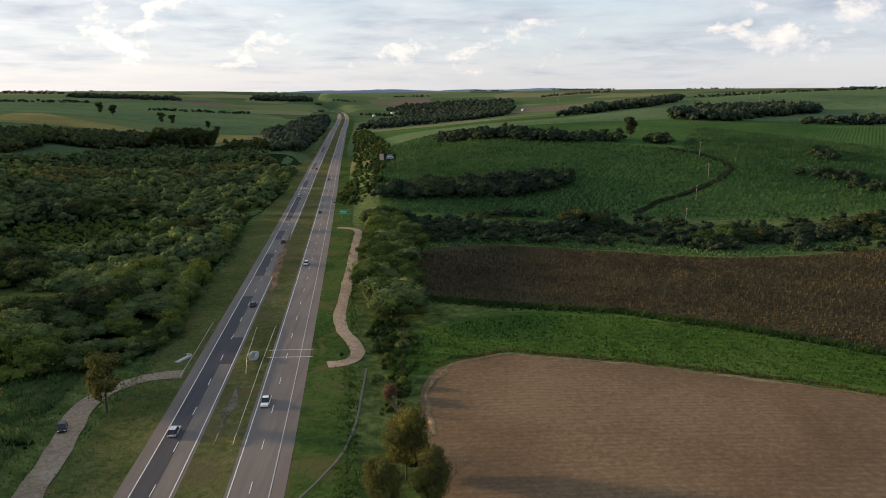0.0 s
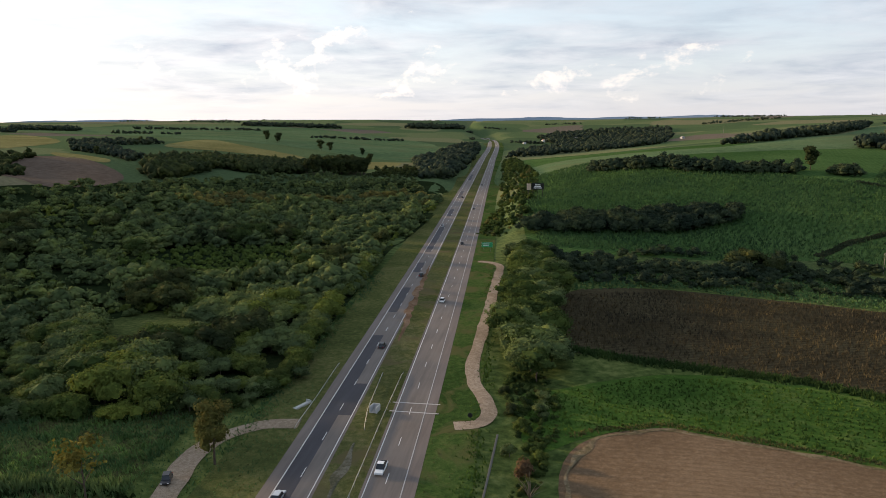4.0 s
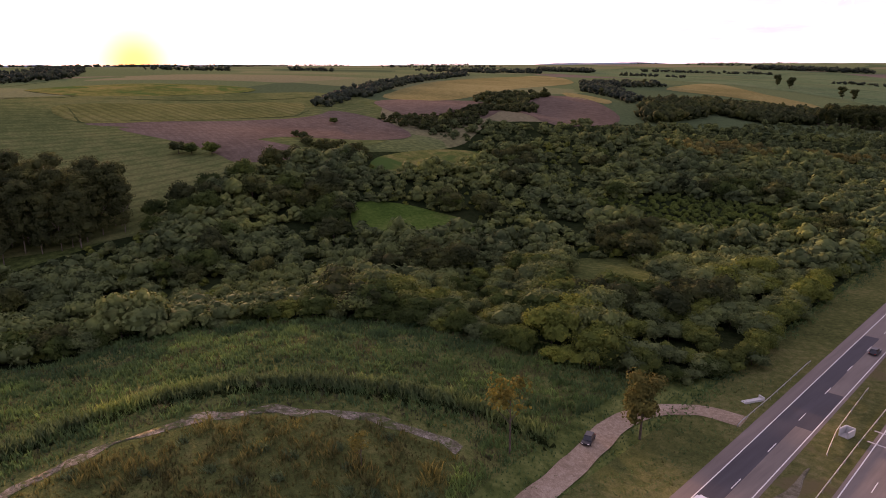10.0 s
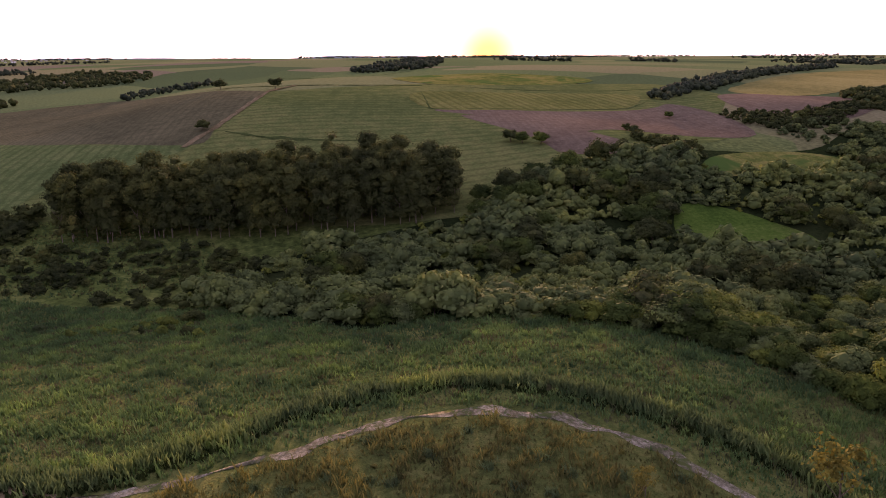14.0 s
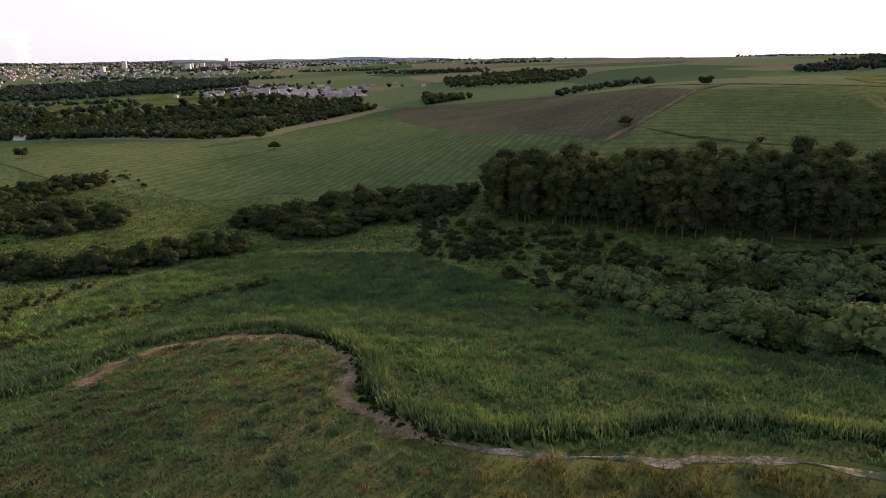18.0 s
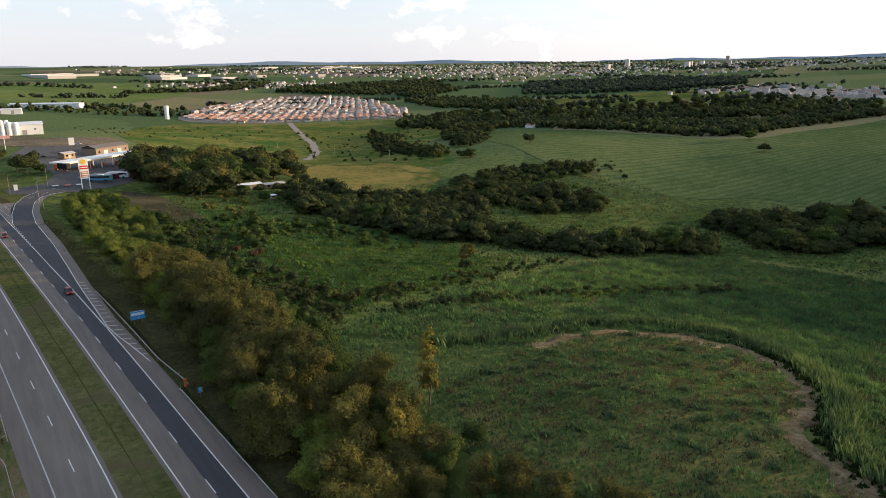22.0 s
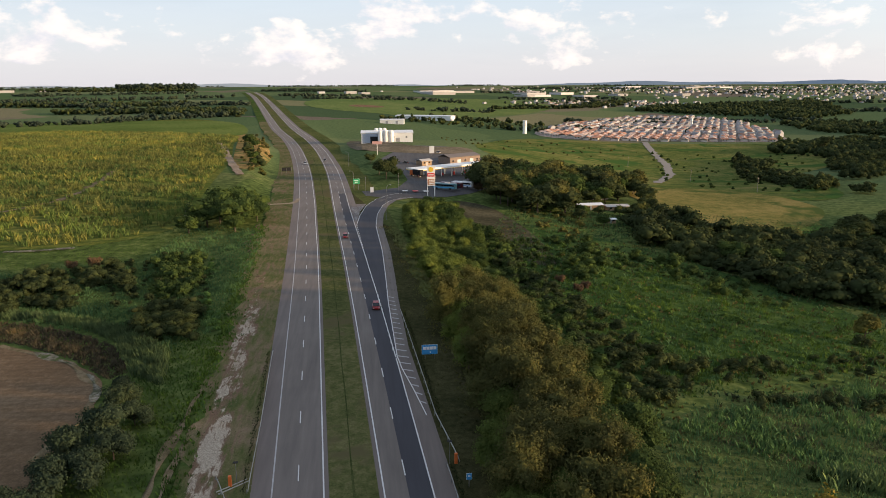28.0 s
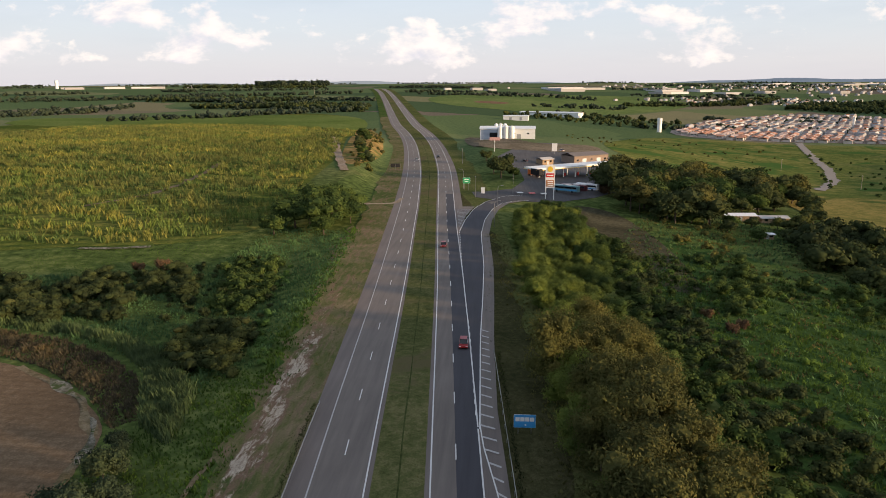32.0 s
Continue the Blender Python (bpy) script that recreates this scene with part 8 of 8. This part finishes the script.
patch("parking_lot", [(-4, -322), (-16, -313), (-36, -313), (-56, -336), (-72, -364), (-92, -453), (-90, -500), (-78, -556), (-36, -545), (-14, -450), (-10, -425), (-26, -400), (-27, -370), (-20, -340), (-2, -336)],
      asphalt("lot_asphalt", (0.060, 0.057, 0.058), 0.35), "grey asphalt parking area of the service station", "parking lot", 0.3, 2.5, curved=False)
LOT_Z = 0.85
for k, m in enumerate((M_PAINT, M_RED, M_PAINT)):
    p = base("ground_marking", -23 - 5.2 * k, -329 - 0.8 * k, 5)
    block("panel", (2.6, 3.6, 0.03), (0, 0, LOT_Z), m, p)
    tagged(p, "painted rectangle on the forecourt asphalt", "marking", "forecourt markings")

pylon = base("station_sign", -35, -321, 176)
for px in (-1.7, 1.7):
    rod("post", [(px, 0, -0.3), (px, 0, 14.6)], 0.2, M_WHITE, pylon, 10)
block("panel", (3.9, 0.5, 9.6), (0, 0, 5.0), M_WHITE, pylon, 0, 0.05)
rod("emblem", [(0, -0.27, 12.9), (0, -0.36, 12.9)], 1.15, M_YELLOW_P, pylon, 18, "round yellow emblem")
block("band", (3.5, 0.08, 1.7), (0, -0.28, 9.5), M_RED, pylon, 0, 0, "red name band")
block("band", (2.6, 0.04, 0.45), (0, -0.33, 10.1), M_WHITE, pylon)
block("price_panel", (3.3, 0.08, 2.8), (0, -0.28, 5.6), plain("brown_price_board", (0.42, 0.20, 0.10), 0.5), pylon)
for k in range(3):
    block("price_bar", (2.3, 0.04, 0.4), (0.2, -0.33, 5.9 + k * 0.85), M_WHITE, pylon)
tagged(pylon, "tall white and red fuel station price sign", "sign")

canopy = base("fuel_canopy", -53, -401, 214)
block("roof", (54, 11, 0.9), (0, 0, 5.2), M_WHITE, canopy, 0, 0.08)
block("fascia", (54.2, 11.2, 0.2), (0, 0, 5.05), M_YELLOW_P, canopy, 0, 0.03, "yellow fascia stripe")
for k in range(7):
    for s in (-3.2, 3.2):
        block("column", (0.4, 0.4, 5.1), (-24 + 8 * k, s, 0), M_WHITE, canopy, 0, 0.03)
for k in range(6):
    block("fuel_pump", (0.7, 1.1, 1.8), (-22.5 + 9 * k, 0, 0.1), M_RED, canopy, 0, 0.06)
tagged(canopy, "long white fuel canopy with yellow fascia", "canopy")


def shed(name, x, y, turn, size, wall, roof_mat, label, pitch=0.12, doors=0, windows=0, category="building", z=None):
    """A building with walls, a pitched roof that oversails, doors and windows."""
    b = base(name, x, y, turn, z)
    lx, ly, h = size
    block("wall", (lx, ly, h + 0.6), (0, 0, -0.6), wall, b, 0, 0.04)
    bm = bmesh.new()
    rise, ov = ly * pitch, 0.5
    pts = [(-1, -1, 0), (1, -1, 0), (1, 0, 1), (-1, 0, 1), (1, 1, 0), (-1, 1, 0)]
    top = [bm.verts.new((sx * (lx / 2 + ov), sy * (ly / 2 + ov), h + 0.02 + sz * rise + 0.22)) for sx, sy, sz in pts]
    low = [bm.verts.new((sx * (lx / 2 + ov), sy * (ly / 2 + ov), h + 0.02 + sz * rise)) for sx, sy, sz in pts]
    bm.faces.new((top[0], top[1], top[2], top[3])), bm.faces.new((top[3], top[2], top[4], top[5]))
    bm.faces.new((low[3], low[2], low[1], low[0])), bm.faces.new((low[5], low[4], low[2], low[3]))
    for a, c in ((0, 1), (1, 2), (2, 4), (4, 5), (5, 3), (3, 0)):
        bm.faces.new((low[a], low[c], top[c], top[a]))
    part("roof", bm, roof_mat, b)
    for k in range(doors):
        block("door", (3.2 if lx > 20 else 1.0, 0.12, min(4.0, h - 0.6) if lx > 20 else 2.1), (-lx / 2 + (k + 0.7) * lx / (doors + 0.4), -ly / 2 - 0.03, 0), M_GREY, b, 0, 0.02)
    for k in range(windows):
        block("window", (1.3, 0.1, 1.0), (-lx / 2 + (k + 0.5) * lx / windows, -ly / 2 - 0.03, h * 0.5), M_GLASS, b, 0, 0.02)
    return tagged(b, label, category)


shed("station_shop", -68, -462, 214, (27, 12, 5.5), plain("worn_brick_wall", (0.24, 0.18, 0.14), 0.9, 0, 0.2, 0.3), plain("dark_old_tiles", (0.16, 0.14, 0.13), 0.9, 0, 0.2, 0.3), "service station shop with brick walls and dark roof", 0.14, 2, 5)
shed("station_annex", -88, -446, 214, (14, 9, 3.8), M_WHITE, M_METAL, "white flat-roofed annex of the service station", 0.04, 1, 2)
shed("station_store", -42, -440, 214, (8, 6, 3.0), M_WALLB, M_ROOF_G, "small ochre store with grey roof behind the canopy", 0.16, 1, 2)
shed("roadside_house", -112, -318, 182, (12, 6, 2.3), M_WALLB, M_METAL, "small house with white sheet roof among trees", 0.1, 1, 3)
shed("roadside_house", -126, -319, 182, (11, 6, 2.1), M_WALLB, M_ROOF_G, "low house with grey roof among trees", 0.1, 1, 3)
shed("roadside_house", -111, -285, 182, (4.5, 2.6, 1.6), M_WALLB, M_METAL, "low white-roofed shelter in the yard", 0.06, 1, 2)
shed("roadside_house", -102, -375, 200, (16, 8, 3.4), M_WALL, M_ROOF_G, "long grey-roofed house behind trees", 0.12, 1, 4)
shed("roadside_house", -128, -352, 190, (9, 7, 3.4), M_WALL, M_METAL, "small white house behind trees", 0.12, 1, 2)

plant_hall = shed("factory_hall", -24, -592, 178, (43, 17, 8.0), M_METAL, M_METAL, "white sheet-metal factory hall", 0.1, 2, 4)
block("cladding", (19, 0.25, 7.4), (-11, -8.6, 0), plain("blue_grey_cladding", (0.34, 0.40, 0.48), 0.5, 0.1, 0.4, 0.1, 0.4), plant_hall, 0, 0.02, "blue-grey sheet cladding")
# solid black block drawn for the shaded inside of an opening
block("loading_bay", (12, 0.3, 5.2), (-8, -8.75, 0), M_BLACK, plant_hall, 0, 0.02, "black block standing in for the dark of an open loading bay")
for k, (px, py, h) in enumerate(((-6, -11, 9.0), (-1.5, -11.5, 9.5), (3, -12, 9.0))):
    s = base("silo", -24 - px, -592 - py, 0)
    rod("tank", [(0, 0, 0.5), (0, 0, 0.9), (0, 0, h), (0, 0, h + 0.9), (0, 0, h + 1.3)], [2.0, 2.1, 2.1, 1.5, 0.3], M_WHITE, s, 20)
    rod("ladder", [(2.15, 0, 0.2), (2.15, 0, h)], 0.08, M_STEEL, s, 6)
    tagged(s, "white upright storage silo beside the factory", "silo", "silos")
for k in range(3):
    s = base("silo", -22 + 3.5 * k, -594, 0, ground_z(-24, -592) + 8.6)
    rod("tank", [(0, 0, 0), (0, 0, 2.6), (0, 0, 3.2)], [1.5, 1.5, 0.4], M_WHITE, s, 16)
    tagged(s, "white storage tank rising over the hall", "silo", "silos")
shed("distant_shed", -44, -952, 172, (32, 14, 5.5), M_METAL, M_METAL, "low white shed in the fields", 0.06, 2, 0)
shed("distant_shed", -98, -1062, 150, (92, 18, 6.0), M_METAL, M_METAL, "long white shed in the fields", 0.06, 4, 0)
lot_sign = base("pole_sign", -13, -478, 175)
rod("pole", [(0, 0, -0.2), (0, 0, 8)], 0.18, M_WHITE, lot_sign)
block("board", (6.5, 0.3, 2.0), (0, 0, 7.0), plain("faded_red_board", (0.62, 0.34, 0.30), 0.6), lot_sign, 0, 0.03)
tagged(lot_sign, "faded red and white board on a pole", "sign")
lot_board = base("white_board", -52, -490, 175)
rod("pole", [(0, 0, -0.2), (0, 0, 2.5)], 0.12, M_STEEL, lot_board)
block("board", (3.4, 0.3, 5.0), (0, 0, 2.0), M_WHITE, lot_board, 0, 0.03)
tagged(lot_board, "upright white board in the parking area", "sign")
lot_post = base("gate_post", -7, -330, 175)
block("board", (1.6, 0.3, 2.6), (0, 0, 0.5), M_WHITE, lot_post, 0, 0.03)
tagged(lot_post, "small white totem at the ramp", "sign")


# ---- vehicles ----
def car(x, y, turn, paint, label, long=4.2, tall=1.46, pickup=False, z=None):
    c = base("car", x, y, turn, z)
    w = 1.76
    bm = bmesh.new()
    side = [(-0.5, 0.28), (-0.5, 0.62), (-0.30, 0.70), (0.46, 0.66), (0.5, 0.5), (0.5, 0.28)] if not pickup else [(-0.5, 0.34), (-0.5, 0.78), (-0.28, 0.84), (0.5, 0.82), (0.5, 0.34)]
    rows = [[bm.verts.new((s * w / 2 * (0.94 if 0 < i < len(side) - 1 else 1.0), px * long, pz)) for i, (px, pz) in enumerate(side)] for s in (-1, 1)]
    n = len(side)
    for i in range(n):
        bm.faces.new((rows[0][i], rows[0][(i + 1) % n], rows[1][(i + 1) % n], rows[1][i]))
    bm.faces.new(rows[0][::-1]), bm.faces.new(rows[1])
    bmesh.ops.recalc_face_normals(bm, faces=bm.faces[:])
    bmesh.ops.bevel(bm, geom=bm.edges[:], offset=0.05, segments=2, affect="EDGES")
    part("body", bm, paint, c)
    cab = [(-0.24, 0.68), (-0.12, tall - 0.05), (0.10, tall), (0.30, tall - 0.06), (0.44, 0.68)] if not pickup else [(-0.26, 0.82), (-0.14, tall), (0.08, tall), (0.14, 0.82)]
    bm = bmesh.new()
    rows = [[bm.verts.new((s * w / 2 * (0.9 if pz < 0.9 else 0.76), px * long, pz - 0.02)) for px, pz in cab] for s in (-1, 1)]
    n = len(cab)
    for i in range(n):
        bm.faces.new((rows[0][i], rows[0][(i + 1) % n], rows[1][(i + 1) % n], rows[1][i]))
    bm.faces.new(rows[0][::-1]), bm.faces.new(rows[1])
    bmesh.ops.recalc_face_normals(bm, faces=bm.faces[:])
    part("glasshouse", bm, M_GLASS, c, "dark tinted glass")
    r0, r1 = cab[1], cab[-2]
    block("roof_panel", (w * 0.74, abs(r1[0] - r0[0]) * long * 0.98, 0.05), (0, (r0[0] + r1[0]) / 2 * long, tall - 0.05), paint, c, 0, 0.02)
    if pickup:
        block("load_bed", (w * 0.8, long * 0.32, 0.06), (0, 0.32 * long, 0.80), M_BLACK, c)
    for sx in (-1, 1):
        for py in (-0.31, 0.31):
            wheel = rod("tyre", [(sx * (w / 2 - 0.2), py * long, 0.31), (sx * (w / 2 + 0.01), py * long, 0.31)], 0.31, M_BLACK, c, 14)
            rod("rim", [(sx * (w / 2 + 0.012), py * long, 0.31), (sx * (w / 2 + 0.03), py * long, 0.31)], 0.19, M_STEEL, wheel, 10)
        block("headlight", (0.36, 0.06, 0.14), (sx * 0.6, -long / 2 - 0.0, 0.5), M_WHITE, c, 0, 0.02)
        block("tail_light", (0.3, 0.06, 0.16), (sx * 0.64, long / 2 - 0.02, 0.52), M_RED, c, 0, 0.02)
    return tagged(c, label, "car", "cars on the highway")


P_SILVER, P_WHITE = plain("silver_car_paint", (0.55, 0.57, 0.58), 0.3, 0.4, 0.5, 0.03), plain("white_car_paint", (0.8, 0.8, 0.79), 0.3, 0.0, 0.5, 0.03)
P_DARK, P_RED = plain("dark_car_paint", (0.02, 0.022, 0.026), 0.3, 0.2, 0.5, 0.05), plain("red_car_paint", (0.30, 0.015, 0.015), 0.3, 0.1, 0.5, 0.05)
P_TEAL, P_MAROON = plain("teal_coach_paint", (0.10, 0.22, 0.26), 0.3, 0.1, 0.5, 0.05), plain("maroon_coach_paint", (0.10, 0.015, 0.02), 0.3, 0.1, 0.5, 0.05)


def lane(y, side, which):
    """x of a lane's middle: side -1 west, 1 east; which 0 inner, 1 outer."""
    return float(road_x(y)) + side * (float(half(y)) + 1.75 + 3.5 * which)


for y, side, which, paint, text in ((134, -1, 1, P_SILVER, "silver hatchback on the dark lane"), (322, -1, 0, P_DARK, "dark car on the northern carriageway"), (222, -1, 0, P_DARK, "dark car on the northern carriageway"),
                                    (278, 1, 0, P_WHITE, "white car on the eastern carriageway"), (403, 1, 0, P_DARK, "dark car on the eastern carriageway"), (560, 1, 0, P_DARK, "dark car far up the highway"),
                                    (760, 1, 0, P_DARK, "dark car far up the highway"), (470, -1, 1, P_WHITE, "white car far up the highway"), (640, -1, 0, P_DARK, "dark car far up the highway"),
                                    (-150, -1, 1, P_RED, "dark red car on the southern carriageway"), (-232, -1, 0, P_RED, "dark red car beside the exit lane"), (-470, -1, 0, P_DARK, "dark car near the service area"),
                                    (-455, 1, 0, P_WHITE, "white car on the far bend")):
    car(lane(y, side, which), y, 180 if side < 0 else 0, paint, text, z=float(road_z(y)) + 0.07)
car(lane(147, 1, 0), 147, 0, P_WHITE, "white pickup truck on the eastern carriageway", 5.2, 1.75, True, z=float(road_z(147)) + 0.07)
car(-44, 137, 20, P_DARK, "dark car on the dirt track", z=ground_z(-44, 137) + 0.2)
for x, y, paint in ((-30, -436, P_DARK), (-38, -352, P_SILVER), (-70, -470, P_WHITE), (-58, -505, P_SILVER)):
    car(x, y, 40, paint, "parked car at the service area", z=ground_z(x, y) + 0.75)


def coach(x, y, turn, paint, stripe, label, long=12.5):
    b = base("coach", x, y, turn, ground_z(x, y) + 0.75)
    block("body", (2.5, long, 2.7), (0, 0, 0.45), paint, b, 0, 0.18)
    block("window_band", (2.54, long * 0.9, 0.85), (0, 0, 1.75), M_GLASS, b, 0, 0.05)
    block("windscreen", (2.2, 0.1, 1.3), (0, -long / 2 - 0.01, 1.4), M_GLASS, b, 0, 0.05)
    block("stripe", (2.53, long * 0.95, 0.4), (0, 0, 0.9), stripe, b, 0, 0.03)
    block("roof_unit", (1.6, 2.6, 0.3), (0, 1.0, 3.1), M_WHITE, b, 0, 0.06)
    for sx in (-1, 1):
        for py in (-0.32, 0.28):
            rod("tyre", [(sx * 0.95, py * long, 0.5), (sx * 1.27, py * long, 0.5)], 0.5, M_BLACK, b, 14)
    return tagged(b, label, "bus", "parked coaches")


coach(-44, -341, 56, P_TEAL, M_BLUE, "blue-green coach parked at the station")
coach(-48, -346, 56, P_MAROON, M_BLACK, "dark maroon coach with white roof parked beside another")
coach(-55, -353, 56, P_WHITE, M_BLUE, "silver coach parked beside the trees", 11)
truck = base("truck", -33, -384, 40, ground_z(-33, -384) + 0.75)
block("cab", (2.4, 2.2, 2.7), (0, -3.4, 0.5), M_ORANGE, truck, 0, 0.15)
block("windscreen", (2.1, 0.1, 1.0), (0, -4.52, 1.9), M_GLASS, truck, 0, 0.04)
block("cargo_box", (2.5, 6.2, 2.9), (0, 1.0, 0.9), M_BLACK, truck, 0, 0.06)
for sx in (-1, 1):
    for py in (-3.2, 1.8, 3.2):
        rod("tyre", [(sx * 0.9, py, 0.5), (sx * 1.22, py, 0.5)], 0.5, M_BLACK, truck, 14)
tagged(truck, "orange and black truck under the canopy", "truck")


# ---- housing estate and towns ----
def water_tower(x, y, r, tall, label):
    t = base("water_tower", x, y)
    rod("shaft", [(0, 0, -0.5), (0, 0, tall * 0.62), (0, 0, tall * 0.70), (0, 0, tall * 0.97), (0, 0, tall)], [r * 0.9, r * 0.9, r, r, r * 0.8], M_WHITE, t, 24)
    rod("rim", [(0, 0, tall * 0.985), (0, 0, tall * 1.01)], r * 1.04, M_WHITE, t, 24)
    return tagged(t, label, "water tower")


water_tower(-213, -893, 2.9, 16.5, "white cylindrical water tower beside the houses")
water_tower(-540, -1100, 1.9, 15.5, "slender white water tower among houses")
water_tower(1262, -2063, 5, 24, "white tower on the skyline")
hrng = np.random.default_rng(77)


def house_parts(roof_mat, wall_mat, lx, ly, h):
    """Meshes of a small house, shared by all houses alike: walls, gabled roof, door, window."""
    o = shed("house", 0, 0, 0, (lx, ly, h), wall_mat, roof_mat, "small estate house with pitched tile roof", 0.19, 1, 2, "house", 0.0)
    return o


KINDS = [house_parts(M_ROOF, M_WALL, 7.0, 8.5, 2.3), house_parts(M_ROOF_P, M_WALL, 7.0, 8.5, 2.3), house_parts(M_ROOF, M_WALL, 8.0, 7.0, 2.4), house_parts(M_ROOF_G, M_WALL, 7.0, 8.0, 2.3)]
ESTATE = [(-225, -890), (-273, -812), (-382, -795), (-491, -776), (-560, -880), (-622, -1063), (-640, -1180), (-598, -1240), (-477, -1240), (-312, -1057)]
patch("estate_ground", ESTATE, ground_mat("dusty_estate_streets", (0.20, 0.165, 0.135), (0.27, 0.225, 0.19), (0.34, 0.295, 0.255), 0.03, 0.2, 0.1), "pale dusty streets and yards of the estate", "streets", 0.4, 8)
hx, hy = [], []
c, s = math.cos(radians(62)), math.sin(radians(62))
for i in range(-45, 45):
    for j in range(-42, 42):
        u, v = i * 8.4, j * 11.0 + (1.6 if j % 2 else 0.0)
        x, y = -430 + u * c - v * s, -1000 + u * s + v * c
        hx.append(x + hrng.normal(0, 0.5)), hy.append(y + hrng.normal(0, 0.5))
hx, hy = np.array(hx), np.array(hy)
ok = inside_poly(hx, hy, ESTATE) & (hrng.uniform(0, 1, len(hx)) < 0.93)
hx, hy = hx[ok], hy[ok]
order = np.argsort(np.hypot(hx, hy))
hx, hy = hx[order], hy[order]
for k in range(min(240, len(hx))):
    q = KINDS[hrng.choice(4, p=[0.45, 0.35, 0.1, 0.1])]
    tagged(copy_thing(q, pose(hx[k], hy[k], ground_z(hx[k], hy[k]) + 0.4, 0, 0, 62 + (90 if k % 5 == 0 else 0))), group="houses of the estate")
for q in KINDS:
    for o in list(q.children_recursive) + [q]:
        bpy.data.objects.remove(o)


def town(name, x, y, lo, hi, label, seed, tall=(3, 6), roofs=True):
    """Far houses joined: walls with a ridge roof each, toned by chance."""
    rng = np.random.default_rng(seed)
    V, F, I = [], [], []
    z = height(x, y)
    for i in range(len(x)):
        lx, ly, h = rng.uniform(lo, hi), rng.uniform(lo, hi) * 0.8, rng.uniform(*tall)
        a = rng.choice([0.4, 1.97]) + rng.normal(0, 0.1)
        c, s = np.cos(a), np.sin(a)
        r = h + (ly * 0.22 if roofs else 0.3)
        p = [(-1, -1, -3), (1, -1, -3), (1, 1, -3), (-1, 1, -3), (-1, -1, h), (1, -1, h), (1, 1, h), (-1, 1, h), (-1, 0, r), (1, 0, r)]
        n0 = len(V)
        V += [(x[i] + (u * lx / 2) * c - (v * ly / 2) * s, y[i] + (u * lx / 2) * s + (v * ly / 2) * c, z[i] + 0.8 + w) for u, v, w in p]
        F += [tuple(n0 + k for k in q) for q in ((0, 1, 5, 4), (1, 2, 6, 9, 5), (2, 3, 7, 6), (3, 0, 4, 8, 7))] + [tuple(n0 + k for k in q) for q in ((4, 5, 9, 8), (6, 7, 8, 9))]
        I += [0, 0, 0, 0, 1, 1]
    return tagged(mesh_object(name, V, F, [M_TOWN_W, M_TOWN_R], None, False, I), label, "town", kind="stuff")


def town_mat(name, tones):
    m, t, b = shader(name, 0.85, 0.2)
    g = t.nodes.new("ShaderNodeNewGeometry")
    link(t, ramp(t, g.outputs["Random Per Island"], [(k / (len(tones) - 1), c) for k, c in enumerate(tones)]), b.inputs["Base Color"])
    return m


M_TOWN_W = town_mat("town_walls", [(0.46, 0.45, 0.44), (0.30, 0.29, 0.28), (0.62, 0.61, 0.60)])
M_TOWN_R = town_mat("town_roofs", [(0.30, 0.14, 0.085), (0.33, 0.20, 0.14), (0.20, 0.20, 0.20), (0.30, 0.29, 0.28), (0.28, 0.12, 0.075)])
town("estate_houses", hx[240:], hy[240:], 7, 9, "dense rows of tile-roofed houses", 5)


def blob(rng, x, y, sx, sy, n):
    return rng.normal(x, sx, n), rng.normal(y, sy, n)


spots = [(-1700, -1560, 240, 260, 260), (-2250, -1330, 320, 220, 300), (-1350, -1900, 260, 240, 240), (-560, -1580, 120, 60, 110), (-1030, -590, 60, 45, 60), (-930, -400, 60, 30, 50), (-2500, -900, 250, 250, 80), (-1900, -2300, 400, 300, 220), (-900, -2300, 300, 200, 140)]
tx, ty = [np.concatenate(v) for v in zip(*[blob(hrng, *s) for s in spots])]
town("distant_town", tx, ty, 5, 10, "pale distant town spread over low hills", 8, (1.8, 3.2))
gx, gy = [np.concatenate(v) for v in zip(*[blob(hrng, s[0], s[1], s[2] * 1.1, s[3] * 1.1, s[4]) for s in spots])]
wood_mass("town_trees", FARW, gx[::2], gy[::2], hrng, L_FAR, "dark trees standing among the distant houses", "trees", 0.45, 0.95, 0.5)
x, y = blob(hrng, 174, 1917, 70, 90, 60)
town("distant_village", x[np.abs(x - road_x(y)) > 40], y[np.abs(x - road_x(y)) > 40], 6, 11, "pale distant village beside the highway", 9)
x, y = blob(hrng, -520, -560, 40, 30, 8)
town("farmhouses", x, y, 7, 10, "scattered farmhouses among trees", 11, (1.6, 2.4))
for px, py, n, w in ((-300, -2100, 7, 90), (-1150, -2700, 8, 110), (-600, -1900, 6, 70), (1150, -2150, 6, 70), (80, -1950, 3, 30)):
    x, y = blob(hrng, px, py, 130, 60, n)
    town("distant_sheds", x, y, w * 0.5, w, "long white industrial sheds far away", 12 + n, (3.5, 6), False)
x, y = blob(hrng, -2300, -1450, 260, 160, 7)
town("apartment_towers", x, y, 14, 18, "pale distant apartment towers over the town", 20, (12, 24), False)
